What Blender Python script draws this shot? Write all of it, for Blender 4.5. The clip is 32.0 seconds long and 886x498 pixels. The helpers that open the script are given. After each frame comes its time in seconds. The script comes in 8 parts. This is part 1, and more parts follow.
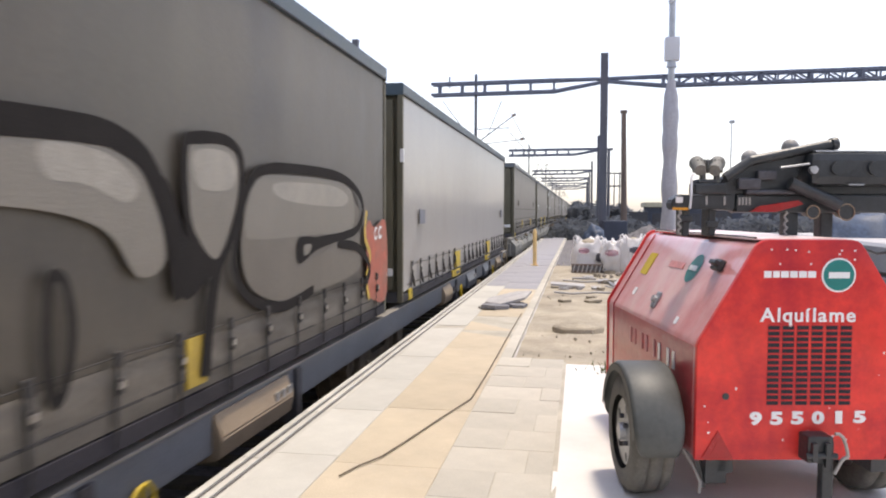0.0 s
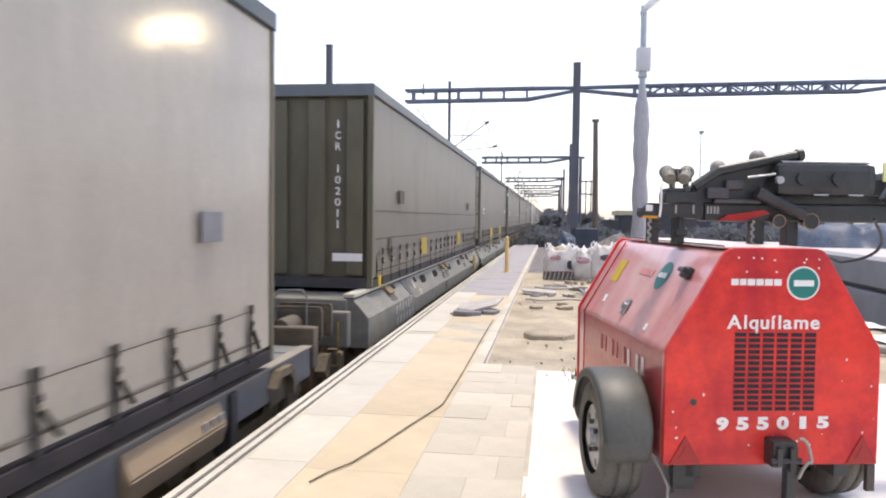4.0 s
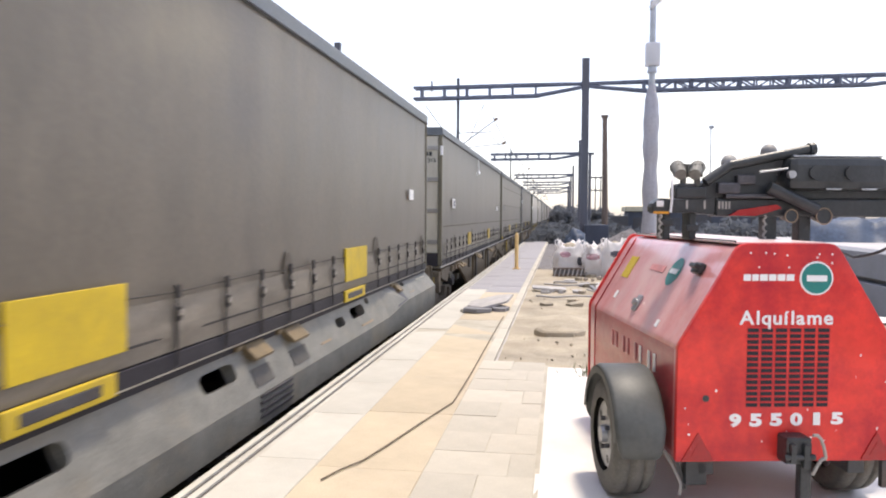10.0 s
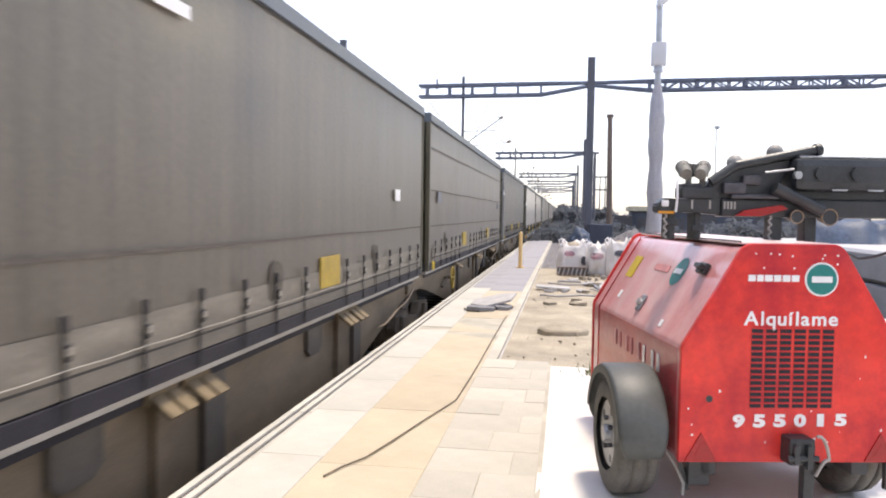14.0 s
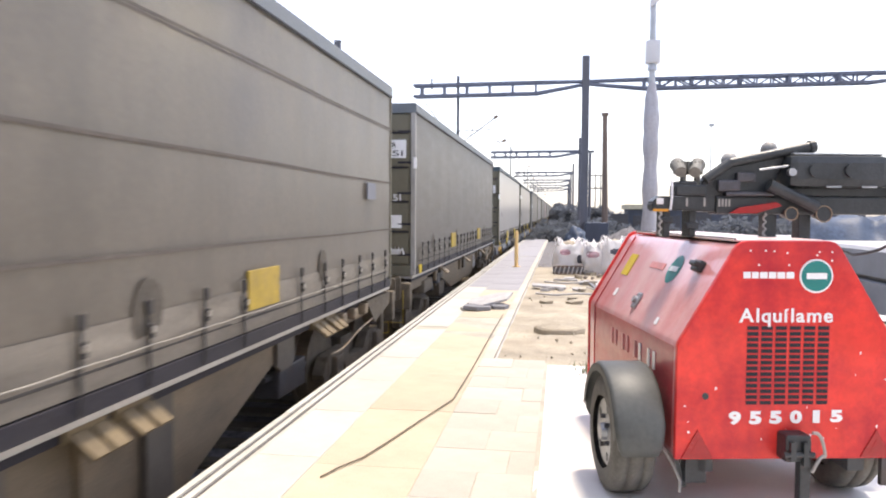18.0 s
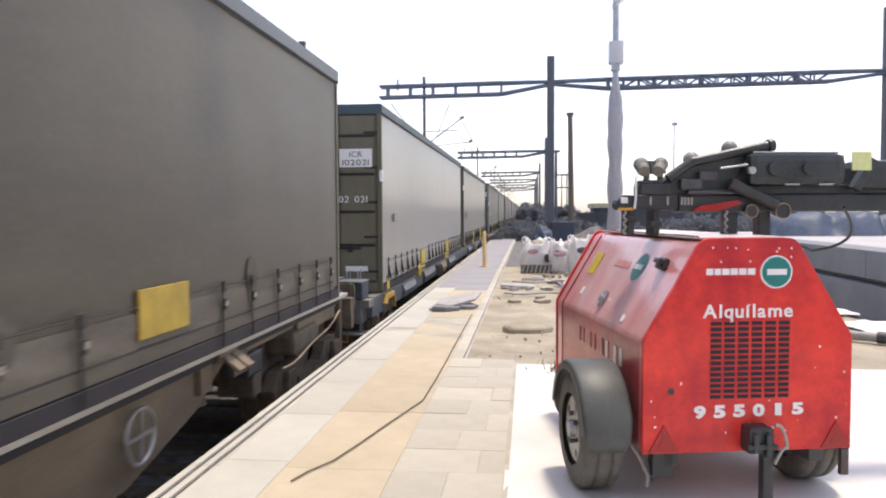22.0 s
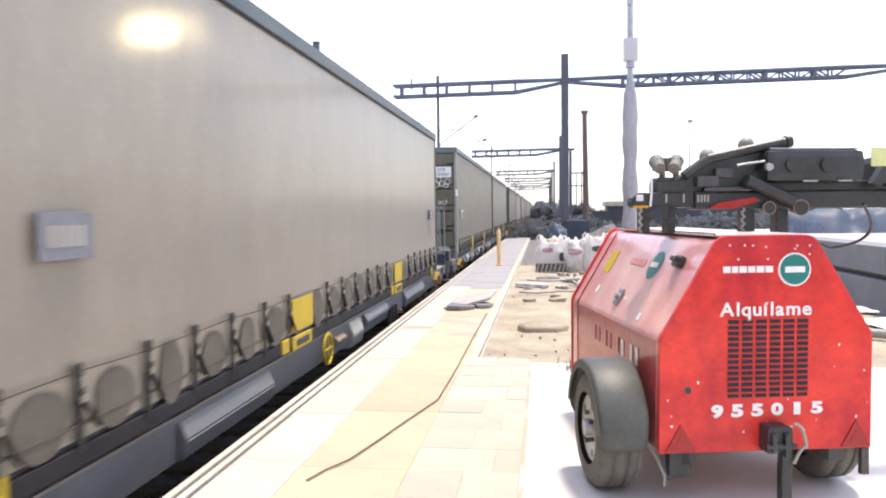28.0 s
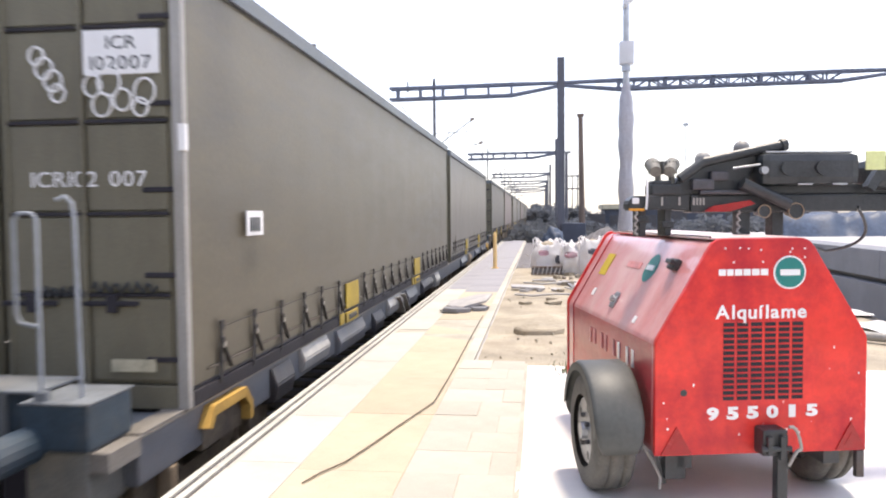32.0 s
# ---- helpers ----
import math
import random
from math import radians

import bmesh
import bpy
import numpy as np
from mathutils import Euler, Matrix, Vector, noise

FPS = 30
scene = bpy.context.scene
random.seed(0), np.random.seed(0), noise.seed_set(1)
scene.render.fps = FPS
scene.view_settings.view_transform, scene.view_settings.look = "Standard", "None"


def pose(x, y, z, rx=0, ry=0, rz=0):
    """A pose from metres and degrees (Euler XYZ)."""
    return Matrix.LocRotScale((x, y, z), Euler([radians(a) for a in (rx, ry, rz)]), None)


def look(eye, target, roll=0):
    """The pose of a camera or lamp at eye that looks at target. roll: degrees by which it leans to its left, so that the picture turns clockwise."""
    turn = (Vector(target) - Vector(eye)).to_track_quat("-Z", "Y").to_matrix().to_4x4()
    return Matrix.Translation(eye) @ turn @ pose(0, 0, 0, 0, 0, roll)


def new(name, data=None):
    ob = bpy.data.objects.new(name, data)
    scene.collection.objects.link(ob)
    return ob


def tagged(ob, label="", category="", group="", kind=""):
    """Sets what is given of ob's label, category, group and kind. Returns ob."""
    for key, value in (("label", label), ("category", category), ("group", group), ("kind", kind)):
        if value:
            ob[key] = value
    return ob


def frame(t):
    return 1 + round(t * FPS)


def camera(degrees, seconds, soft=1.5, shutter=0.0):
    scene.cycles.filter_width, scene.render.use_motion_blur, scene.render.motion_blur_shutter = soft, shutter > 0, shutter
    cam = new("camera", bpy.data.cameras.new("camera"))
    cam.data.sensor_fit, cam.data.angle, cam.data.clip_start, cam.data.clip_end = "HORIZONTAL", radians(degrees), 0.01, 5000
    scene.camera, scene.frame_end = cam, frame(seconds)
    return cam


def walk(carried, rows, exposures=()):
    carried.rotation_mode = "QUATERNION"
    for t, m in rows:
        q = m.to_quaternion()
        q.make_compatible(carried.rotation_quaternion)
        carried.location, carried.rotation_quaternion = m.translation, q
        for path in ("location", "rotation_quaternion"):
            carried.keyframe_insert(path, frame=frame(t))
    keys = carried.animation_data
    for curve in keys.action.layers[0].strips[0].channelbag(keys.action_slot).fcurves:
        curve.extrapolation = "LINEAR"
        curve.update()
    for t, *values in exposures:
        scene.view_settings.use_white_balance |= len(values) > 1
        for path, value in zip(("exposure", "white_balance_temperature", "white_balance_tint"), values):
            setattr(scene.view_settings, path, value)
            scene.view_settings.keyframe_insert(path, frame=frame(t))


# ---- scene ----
cam = camera(60.0, 32.0, soft=2.0, shutter=0.5)
PATH = [
    (0, pose(-0.003, 0.001, 1.386, 87.131, -0.188, 10.041)),
    (0.5, pose(-0.003, 0.004, 1.383, 87.209, -0.175, 10.276)),
    (1, pose(-0.003, -0.003, 1.386, 87.286, -0.255, 9.795)),
    (1.5, pose(-0.003, 0.000, 1.383, 87.011, -0.371, 10.029)),
    (2, pose(-0.004, -0.014, 1.386, 87.544, -0.495, 8.388)),
    (2.5, pose(-0.006, -0.013, 1.382, 87.603, -0.587, 8.396)),
    (3, pose(-0.005, -0.012, 1.384, 87.575, -0.186, 8.758)),
    (3.5, pose(-0.003, -0.013, 1.384, 87.642, -0.744, 7.995)),
    (5.5, pose(-0.003, -0.002, 1.382, 87.498, -0.665, 8.280)),
    (6, pose(-0.005, -0.001, 1.383, 87.488, -0.646, 8.825)),
    (6.5, pose(-0.006, 0.002, 1.384, 87.434, -0.128, 9.139)),
    (7, pose(-0.007, -0.003, 1.383, 87.456, -0.110, 8.902)),
    (7.5, pose(-0.004, 0.006, 1.381, 87.362, -0.139, 9.010)),
    (8, pose(-0.008, -0.002, 1.384, 87.470, -0.141, 8.910)),
    (8.5, pose(-0.008, -0.006, 1.384, 87.518, -0.248, 9.012)),
    (9, pose(-0.006, -0.004, 1.383, 87.544, -0.223, 8.930)),
    (9.5, pose(-0.004, -0.003, 1.383, 87.495, -0.282, 8.873)),
    (10, pose(-0.006, -0.004, 1.383, 87.414, -0.334, 8.695)),
    (10.5, pose(-0.003, -0.002, 1.383, 87.426, -0.273, 8.722)),
    (11, pose(-0.003, 0.003, 1.382, 87.317, -0.266, 9.078)),
    (11.5, pose(-0.007, 0.000, 1.382, 87.316, -0.298, 9.204)),
    (12, pose(-0.012, -0.003, 1.385, 87.389, -0.255, 9.431)),
    (12.5, pose(-0.008, 0.000, 1.383, 87.468, -0.333, 9.899)),
    (13, pose(-0.005, 0.000, 1.383, 87.383, -0.103, 9.602)),
    (13.5, pose(-0.008, 0.003, 1.382, 87.346, -0.158, 9.423)),
    (14, pose(-0.009, -0.003, 1.381, 87.275, -0.828, 9.000)),
    (14.5, pose(-0.007, 0.006, 1.380, 87.273, -0.787, 8.878)),
    (16.5, pose(-0.007, 0.000, 1.381, 87.224, -0.718, 8.692)),
    (17, pose(-0.003, 0.008, 1.378, 87.289, -0.717, 8.833)),
    (17.5, pose(-0.004, 0.005, 1.379, 87.293, -0.728, 8.855)),
    (18, pose(-0.005, -0.000, 1.381, 87.249, -0.377, 8.691)),
    (18.5, pose(-0.008, 0.001, 1.382, 87.253, -0.333, 8.573)),
    (19, pose(0.000, 0.000, 1.380, 87.276, -0.351, 7.526)),
    (19.5, pose(-0.008, -0.005, 1.381, 87.247, -0.270, 7.195)),
    (20, pose(-0.004, -0.009, 1.382, 87.295, -0.343, 6.685)),
    (20.5, pose(0.001, 0.001, 1.379, 87.255, -0.307, 6.861)),
    (21, pose(-0.005, -0.009, 1.384, 87.254, 0.740, 7.315)),
    (21.5, pose(-0.002, -0.022, 1.384, 87.407, 0.256, 4.780)),
    (22, pose(-0.002, -0.014, 1.384, 87.304, 0.293, 6.279)),
    (22.5, pose(-0.003, -0.009, 1.381, 87.285, 0.304, 6.700)),
    (23, pose(-0.003, -0.005, 1.383, 87.296, 0.370, 6.757)),
    (23.5, pose(-0.003, 0.001, 1.383, 87.250, 0.382, 6.983)),
    (24, pose(-0.003, -0.001, 1.383, 87.228, 0.691, 7.636)),
    (24.5, pose(-0.004, -0.003, 1.382, 87.259, 0.574, 7.480)),
    (25, pose(-0.002, -0.001, 1.383, 87.242, 0.562, 7.226)),
    (25.5, pose(-0.003, -0.007, 1.384, 87.238, 0.626, 7.132)),
    (27.5, pose(-0.005, -0.006, 1.382, 87.225, 0.616, 7.412)),
    (28, pose(-0.002, -0.004, 1.383, 87.236, 0.612, 7.349)),
    (28.5, pose(-0.002, -0.000, 1.382, 87.263, 0.624, 7.327)),
    (29, pose(-0.001, 0.004, 1.381, 87.256, 0.619, 7.314)),
    (29.5, pose(-0.004, -0.008, 1.384, 87.175, 0.682, 7.342)),
    (30, pose(-0.004, -0.006, 1.383, 87.240, 0.664, 7.326)),
    (30.5, pose(0.001, -0.003, 1.378, 87.187, 1.087, 7.859)),
    (31, pose(-0.005, -0.028, 1.384, 87.384, 1.236, 5.591)),
    (31.5, pose(-0.009, -0.018, 1.380, 87.520, 0.456, 6.337)),
    (32, pose(-0.003, -0.008, 1.382, 87.439, 0.517, 7.054)),
]
EXPOSURES = [(t, e, 7170, 12.2) for t, e in ((0, 0.95), (1, 0.87), (2, 1.06), (6, 1.05), (13, 1.15), (17, 1.32), (19, 1.46), (20.4, 1.23), (21, 1.1), (22, 0.95), (23, 1.27), (25, 1.3), (28, 1.38), (30, 1.34), (31, 1.32), (32, 1.36))]
walk(cam, PATH, EXPOSURES)

# ---- sky, sun, exposure ----
SUN_AZ, SUN_EL = 38.0, 78.0        # degrees right of the track's direction, above the horizon
world = bpy.data.worlds.new("world")
scene.world = world
world.use_nodes = True
wn = world.node_tree
sky = wn.nodes.new("ShaderNodeTexSky")
sky.sky_type = "NISHITA"
sky.sun_disc = False
sky.sun_elevation = radians(SUN_EL)
sky.sun_rotation = radians(SUN_AZ)
sky.air_density, sky.dust_density, sky.ozone_density = 1.0, 1.0, 2.5
haze = wn.nodes.new("ShaderNodeMix")
haze.data_type, haze.blend_type = "RGBA", "MULTIPLY"
haze.inputs[0].default_value = 1.0
haze.inputs[7].default_value = (1.0, 0.95, 1.05, 1)        # faint mauve cast of the hazy air
wn.links.new(sky.outputs[0], haze.inputs[6])
milky = wn.nodes.new("ShaderNodeHueSaturation")
milky.inputs["Saturation"].default_value = 0.68            # a milky sky
wn.links.new(haze.outputs[2], milky.inputs["Color"])
wn.links.new(milky.outputs[0], wn.nodes["Background"].inputs[0])
wn.nodes["Background"].inputs[1].default_value = 0.15
sun = new("sun", bpy.data.lights.new("sun", "SUN"))
sun.data.energy, sun.data.angle, sun.data.color = 1.75, radians(8.0), (1.0, 0.93, 0.82)
sun.matrix_world = look((0, 0, 60), (-math.sin(radians(SUN_AZ)) * 60, -math.cos(radians(SUN_AZ)) * 60, 60 - 60 * math.tan(radians(SUN_EL))))


# ---- materials ----
def surface(name, color, rough=0.7, metal=0.0, vary=0.25, scale=4.0, dirt=(0.1, 0.08, 0.06), dirt_amount=0.3,
            streak=(1, 1, 1), bump=0.15, fine=60.0, piece=0.0, spec=0.5, lighter=None, coat=None, dent=None, dirt_from=0.5, sheen=0.0):
    """A worn surface: base colour, large stains, fine grain and relief; streak stretches the stains, piece varies it object by object."""
    m = bpy.data.materials.new(name)
    m.use_nodes = True
    nt = m.node_tree
    n, link = nt.nodes, nt.links.new
    bsdf = n["Principled BSDF"]
    coord = n.new("ShaderNodeTexCoord")
    mapping = n.new("ShaderNodeMapping")
    mapping.inputs["Scale"].default_value = streak
    link(coord.outputs["Object"], mapping.inputs[0])
    big = n.new("ShaderNodeTexNoise")
    big.inputs["Scale"].default_value, big.inputs["Detail"].default_value, big.inputs["Roughness"].default_value = scale, 6, 0.65
    link(mapping.outputs[0], big.inputs[0])
    small = n.new("ShaderNodeTexNoise")
    small.inputs["Scale"].default_value, small.inputs["Detail"].default_value = fine, 4
    link(coord.outputs["Object"], small.inputs[0])
    hi = lighter or [min(1, c * (1 + vary)) for c in color]
    lo = [c * (1 - vary) for c in color]
    ramp = n.new("ShaderNodeValToRGB")
    ramp.color_ramp.elements[0].position, ramp.color_ramp.elements[0].color = 0.3, (*lo, 1)
    ramp.color_ramp.elements[1].position, ramp.color_ramp.elements[1].color = 0.7, (*hi, 1)
    link(big.outputs[0], ramp.inputs[0])
    grain = n.new("ShaderNodeMix")
    grain.data_type, grain.blend_type = "RGBA", "OVERLAY"
    grain.inputs[0].default_value = min(1.0, vary * 1.2)
    link(ramp.outputs[0], grain.inputs[6])
    link(small.outputs[0], grain.inputs[7])
    stain = n.new("ShaderNodeTexNoise")
    stain.inputs["Scale"].default_value, stain.inputs["Detail"].default_value, stain.inputs["Roughness"].default_value = scale * 0.37, 8, 0.7
    link(mapping.outputs[0], stain.inputs[0])
    span = n.new("ShaderNodeMapRange")
    span.inputs[1].default_value, span.inputs[2].default_value = dirt_from, dirt_from + 0.25
    span.inputs[4].default_value = dirt_amount
    link(stain.outputs[0], span.inputs[0])
    soil = n.new("ShaderNodeMix")
    soil.data_type = "RGBA"
    soil.inputs[7].default_value = (*dirt, 1)
    link(span.outputs[0], soil.inputs[0])
    link(grain.outputs[2], soil.inputs[6])
    last = soil.outputs[2]
    if piece:
        info = n.new("ShaderNodeObjectInfo")
        rng = n.new("ShaderNodeMapRange")
        rng.inputs[3].default_value, rng.inputs[4].default_value = 1 - piece, 1 + piece
        link(info.outputs["Random"], rng.inputs[0])
        hue = n.new("ShaderNodeHueSaturation")
        link(rng.outputs[0], hue.inputs["Value"])
        link(last, hue.inputs["Color"])
        last = hue.outputs[0]
    link(last, bsdf.inputs["Base Color"])
    rr = n.new("ShaderNodeMapRange")
    rr.inputs[3].default_value, rr.inputs[4].default_value = max(0.03, rough - 0.12), min(1, rough + 0.12)
    link(big.outputs[0], rr.inputs[0])
    link(rr.outputs[0], bsdf.inputs["Roughness"])
    bsdf.inputs["Metallic"].default_value = metal
    bsdf.inputs["Specular IOR Level"].default_value = spec
    if bump:
        b = n.new("ShaderNodeBump")
        b.inputs["Strength"].default_value, b.inputs["Distance"].default_value = bump, 0.02
        link(small.outputs[0], b.inputs["Height"])
        link(b.outputs[0], bsdf.inputs["Normal"])
    if dent:
        lump = n.new("ShaderNodeTexNoise")
        lump.inputs["Scale"].default_value, lump.inputs["Detail"].default_value = dent[0], 2
        link(coord.outputs["Object"], lump.inputs[0])
        b2 = n.new("ShaderNodeBump")
        b2.inputs["Strength"].default_value, b2.inputs["Distance"].default_value = 1.0, dent[1]
        link(lump.outputs[0], b2.inputs["Height"])
        if bump:
            link(b2.outputs[0], b.inputs["Normal"])
        else:
            link(b2.outputs[0], bsdf.inputs["Normal"])
    if coat:
        bsdf.inputs["Coat Weight"].default_value, bsdf.inputs["Coat Roughness"].default_value = coat
    if sheen:
        bsdf.inputs["Sheen Weight"].default_value, bsdf.inputs["Sheen Roughness"].default_value = sheen, 0.45
        bsdf.inputs["Sheen Tint"].default_value = (0.86, 0.88, 1.0, 1)
    return m


CONCRETE = surface("concrete", (0.5, 0.48, 0.45), 0.85, vary=0.18, scale=1.2, dirt=(0.3, 0.27, 0.22), dirt_amount=0.5, fine=90)
CONCRETE_NEW = surface("fresh_concrete", (0.68, 0.66, 0.63), 0.8, vary=0.1, scale=0.9, dirt=(0.5, 0.45, 0.38), dirt_amount=0.4, fine=120)
SLAB_WHITE = surface("pale_slab", (0.48, 0.465, 0.41), 0.8, vary=0.12, scale=2.0, dirt=(0.4, 0.34, 0.25), dirt_amount=0.45, piece=0.07, fine=110)
SLAB_YELLOW = surface("ochre_slab", (0.47, 0.4, 0.29), 0.85, vary=0.15, scale=1.6, dirt=(0.5, 0.46, 0.4), dirt_amount=0.5, piece=0.06, fine=110)
TILE = surface("paving_tile", (0.46, 0.43, 0.36), 0.82, vary=0.14, scale=1.8, dirt=(0.42, 0.33, 0.2), dirt_amount=0.6, piece=0.09, fine=110)
# concrete darkened and blued for the shade on the wall's face
WALL_CONCRETE = surface("shaded_wall_concrete", (0.21, 0.222, 0.245), 0.85, vary=0.18, scale=1.0, dirt=(0.18, 0.18, 0.19), dirt_amount=0.5, fine=90)
DECK_CONCRETE = surface("pale_deck_concrete", (0.45, 0.44, 0.44), 0.85, vary=0.14, scale=0.8, dirt=(0.34, 0.32, 0.29), dirt_amount=0.5, fine=90)
JOINT = surface("joint_mortar", (0.42, 0.39, 0.32), 0.95, vary=0.2, scale=3, fine=80)
SAND = surface("sand_bed", (0.36, 0.315, 0.24), 0.95, vary=0.3, scale=1.5, dirt=(0.34, 0.28, 0.2), dirt_amount=0.7, bump=0.6, fine=45)
BALLAST = surface("ballast", (0.16, 0.15, 0.15), 0.95, vary=0.45, scale=9, dirt=(0.05, 0.05, 0.05), dirt_amount=0.6, bump=1.0, fine=22)
EARTH = surface("earth", (0.12, 0.112, 0.105), 0.95, vary=0.4, scale=0.3, dirt=(0.12, 0.11, 0.08), dirt_amount=0.6, bump=0.6, fine=6)
STEEL_DARK = surface("dark_steel", (0.085, 0.085, 0.092), 0.55, metal=0.6, vary=0.3, scale=5, dirt=(0.12, 0.08, 0.05), dirt_amount=0.5)
STEEL_GALV = surface("galvanised_steel", (0.42, 0.43, 0.44), 0.45, metal=0.85, vary=0.2, scale=6, dirt_amount=0.2)
RAIL = surface("rail_steel", (0.2, 0.15, 0.12), 0.45, metal=0.7, vary=0.3, scale=5)
RUBBER = surface("rubber", (0.12, 0.115, 0.1), 0.8, vary=0.3, scale=8, dirt=(0.2, 0.17, 0.13), dirt_amount=0.6, bump=0.3)
BLACK = surface("black_paint", (0.03, 0.035, 0.037), 0.38, vary=0.3, scale=6, dirt=(0.075, 0.078, 0.085), dirt_amount=0.35)
FENDER = surface("faded_plastic_mudguard", (0.07, 0.075, 0.07), 0.5, vary=0.15, scale=5, dirt=(0.15, 0.145, 0.125), dirt_amount=0.5, bump=0.04, fine=40)
# deeper red than the end panel, with salmon patches
RED_SIDE = surface("deep_red_salmon_paint", (0.46, 0.045, 0.05), 0.42, vary=0.18, scale=4.0, dirt=(0.62, 0.27, 0.22), dirt_amount=0.7, dirt_from=0.42, streak=(1, 0.5, 1.6), bump=0.05, fine=30, coat=(0.6, 0.15), dent=(2.4, 0.02))
# crimson patches stand in for dark reflections on the dented panel
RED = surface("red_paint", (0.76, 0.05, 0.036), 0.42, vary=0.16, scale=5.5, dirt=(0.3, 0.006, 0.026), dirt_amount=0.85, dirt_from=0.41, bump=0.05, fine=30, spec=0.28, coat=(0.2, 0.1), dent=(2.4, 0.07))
# faded red, lightened to pink for the sky sheen on the slope
RED_FADED_SHEEN = surface("faded_red_with_sheen", (0.64, 0.19, 0.19), 0.4, vary=0.16, scale=4.0, dirt=(0.74, 0.5, 0.49), dirt_amount=0.75, dirt_from=0.38, streak=(1, 1, 0.4), bump=0.05, fine=30, coat=(1.0, 0.1), dent=(2.4, 0.02))
GROOVE = surface("groove_dark_fill", (0.09, 0.08, 0.075), 0.95, vary=0.35, scale=5, dirt=(0.2, 0.18, 0.15), dirt_amount=0.5)
SLAB_GREY = surface("grey_slab", (0.4, 0.39, 0.385), 0.85, vary=0.2, scale=5, dirt=(0.42, 0.37, 0.28), dirt_amount=0.5)
WORN_STEEL = surface("pale_bright_steel", (0.5, 0.49, 0.47), 0.42, metal=0.55, vary=0.2, scale=3, dirt=(0.22, 0.18, 0.13), dirt_amount=0.6, streak=(1, 0.3, 1))
SLATE = surface("dark_slate_sheet", (0.06, 0.07, 0.095), 0.7, vary=0.3, scale=0.6, dirt=(0.1, 0.1, 0.12), dirt_amount=0.5)
YELLOW_DULL = surface("dusty_orange_paint", (0.4, 0.28, 0.04), 0.65, vary=0.2, scale=5, dirt=(0.26, 0.19, 0.1), dirt_amount=0.7, bump=0.06)
WHITE = surface("white_paint", (0.8, 0.8, 0.79), 0.5, vary=0.05, scale=5, dirt=(0.5, 0.46, 0.4), dirt_amount=0.25, bump=0.03)
TEAL = surface("teal_paint", (0.006, 0.19, 0.17), 0.4, vary=0.08, scale=4, dirt_amount=0.1, bump=0.03)
YELLOW = surface("yellow_paint", (0.55, 0.39, 0.018), 0.55, vary=0.15, scale=5, dirt=(0.3, 0.22, 0.1), dirt_amount=0.5, bump=0.06)
BUFFER = surface("dark_blue_end_paint", (0.03, 0.052, 0.072), 0.6, vary=0.3, scale=4, dirt=(0.12, 0.11, 0.095), dirt_amount=0.7)
END_GREY = surface("dusty_blue_grey_end_steel", (0.16, 0.175, 0.185), 0.6, vary=0.3, scale=5, dirt=(0.22, 0.2, 0.16), dirt_amount=0.7)
RAIL_BLUE = surface("rubbed_blue_grey_rail", (0.3, 0.33, 0.36), 0.45, vary=0.2, scale=8, dirt=(0.2, 0.18, 0.14), dirt_amount=0.4)
# amber lightened in place of the sunlit haze on the bollard
BOLLARD = surface("haze_paled_amber_paint", (0.85, 0.58, 0.25), 0.6, vary=0.1, scale=6, dirt_amount=0.15)
PLASTER = surface("cream_plaster", (0.72, 0.68, 0.6), 0.85, vary=0.08, scale=0.6, dirt=(0.55, 0.5, 0.42), dirt_amount=0.4)
ORANGE = surface("amber_paint", (0.75, 0.33, 0.03), 0.55, vary=0.15, scale=4, dirt_amount=0.2)
WAGON_GREY = surface("wagon_grey_paint", (0.175, 0.172, 0.15), 0.6, vary=0.28, scale=4.5, dirt=(0.28, 0.235, 0.16), dirt_amount=0.75, streak=(1, 0.6, 1), bump=0.25)
WAGON_BLUE = surface("wagon_slate_paint", (0.14, 0.147, 0.158), 0.55, vary=0.2, scale=3, dirt=(0.14, 0.11, 0.08), dirt_amount=0.65, streak=(1, 0.5, 1))
WAGON_BROWN = surface("wagon_brown_paint", (0.205, 0.155, 0.097), 0.65, vary=0.3, scale=2.5, dirt=(0.09, 0.07, 0.05), dirt_amount=0.65, streak=(1, 0.4, 1))
BOGIE = surface("bogie_rust", (0.14, 0.112, 0.076), 0.8, vary=0.35, scale=6, dirt=(0.05, 0.045, 0.04), dirt_amount=0.7, bump=0.3)
FRAME_OLIVE = surface("olive_frame_paint", (0.115, 0.106, 0.07), 0.6, vary=0.2, scale=3, dirt=(0.09, 0.075, 0.05), dirt_amount=0.5, streak=(1, 1, 0.4))
DOOR_OLIVE = surface("grey_olive_doors", (0.15, 0.138, 0.095), 0.6, vary=0.18, scale=2.5, dirt=(0.1, 0.085, 0.06), dirt_amount=0.55, streak=(1, 1, 0.35))
DOOR_WHITE = surface("cream_doors", (0.6, 0.57, 0.47), 0.55, vary=0.1, scale=2.0, dirt=(0.32, 0.27, 0.18), dirt_amount=0.6, streak=(1, 1, 0.35))
FRAME_GREY = surface("grey_corner_post", (0.34, 0.33, 0.305), 0.5, vary=0.2, scale=4, dirt=(0.2, 0.17, 0.13), dirt_amount=0.5, streak=(1, 1, 0.3))
TAN_METAL = surface("tan_dusty_metal", (0.29, 0.22, 0.145), 0.7, vary=0.2, scale=3, dirt=(0.16, 0.13, 0.09), dirt_amount=0.6, streak=(1, 0.4, 1))
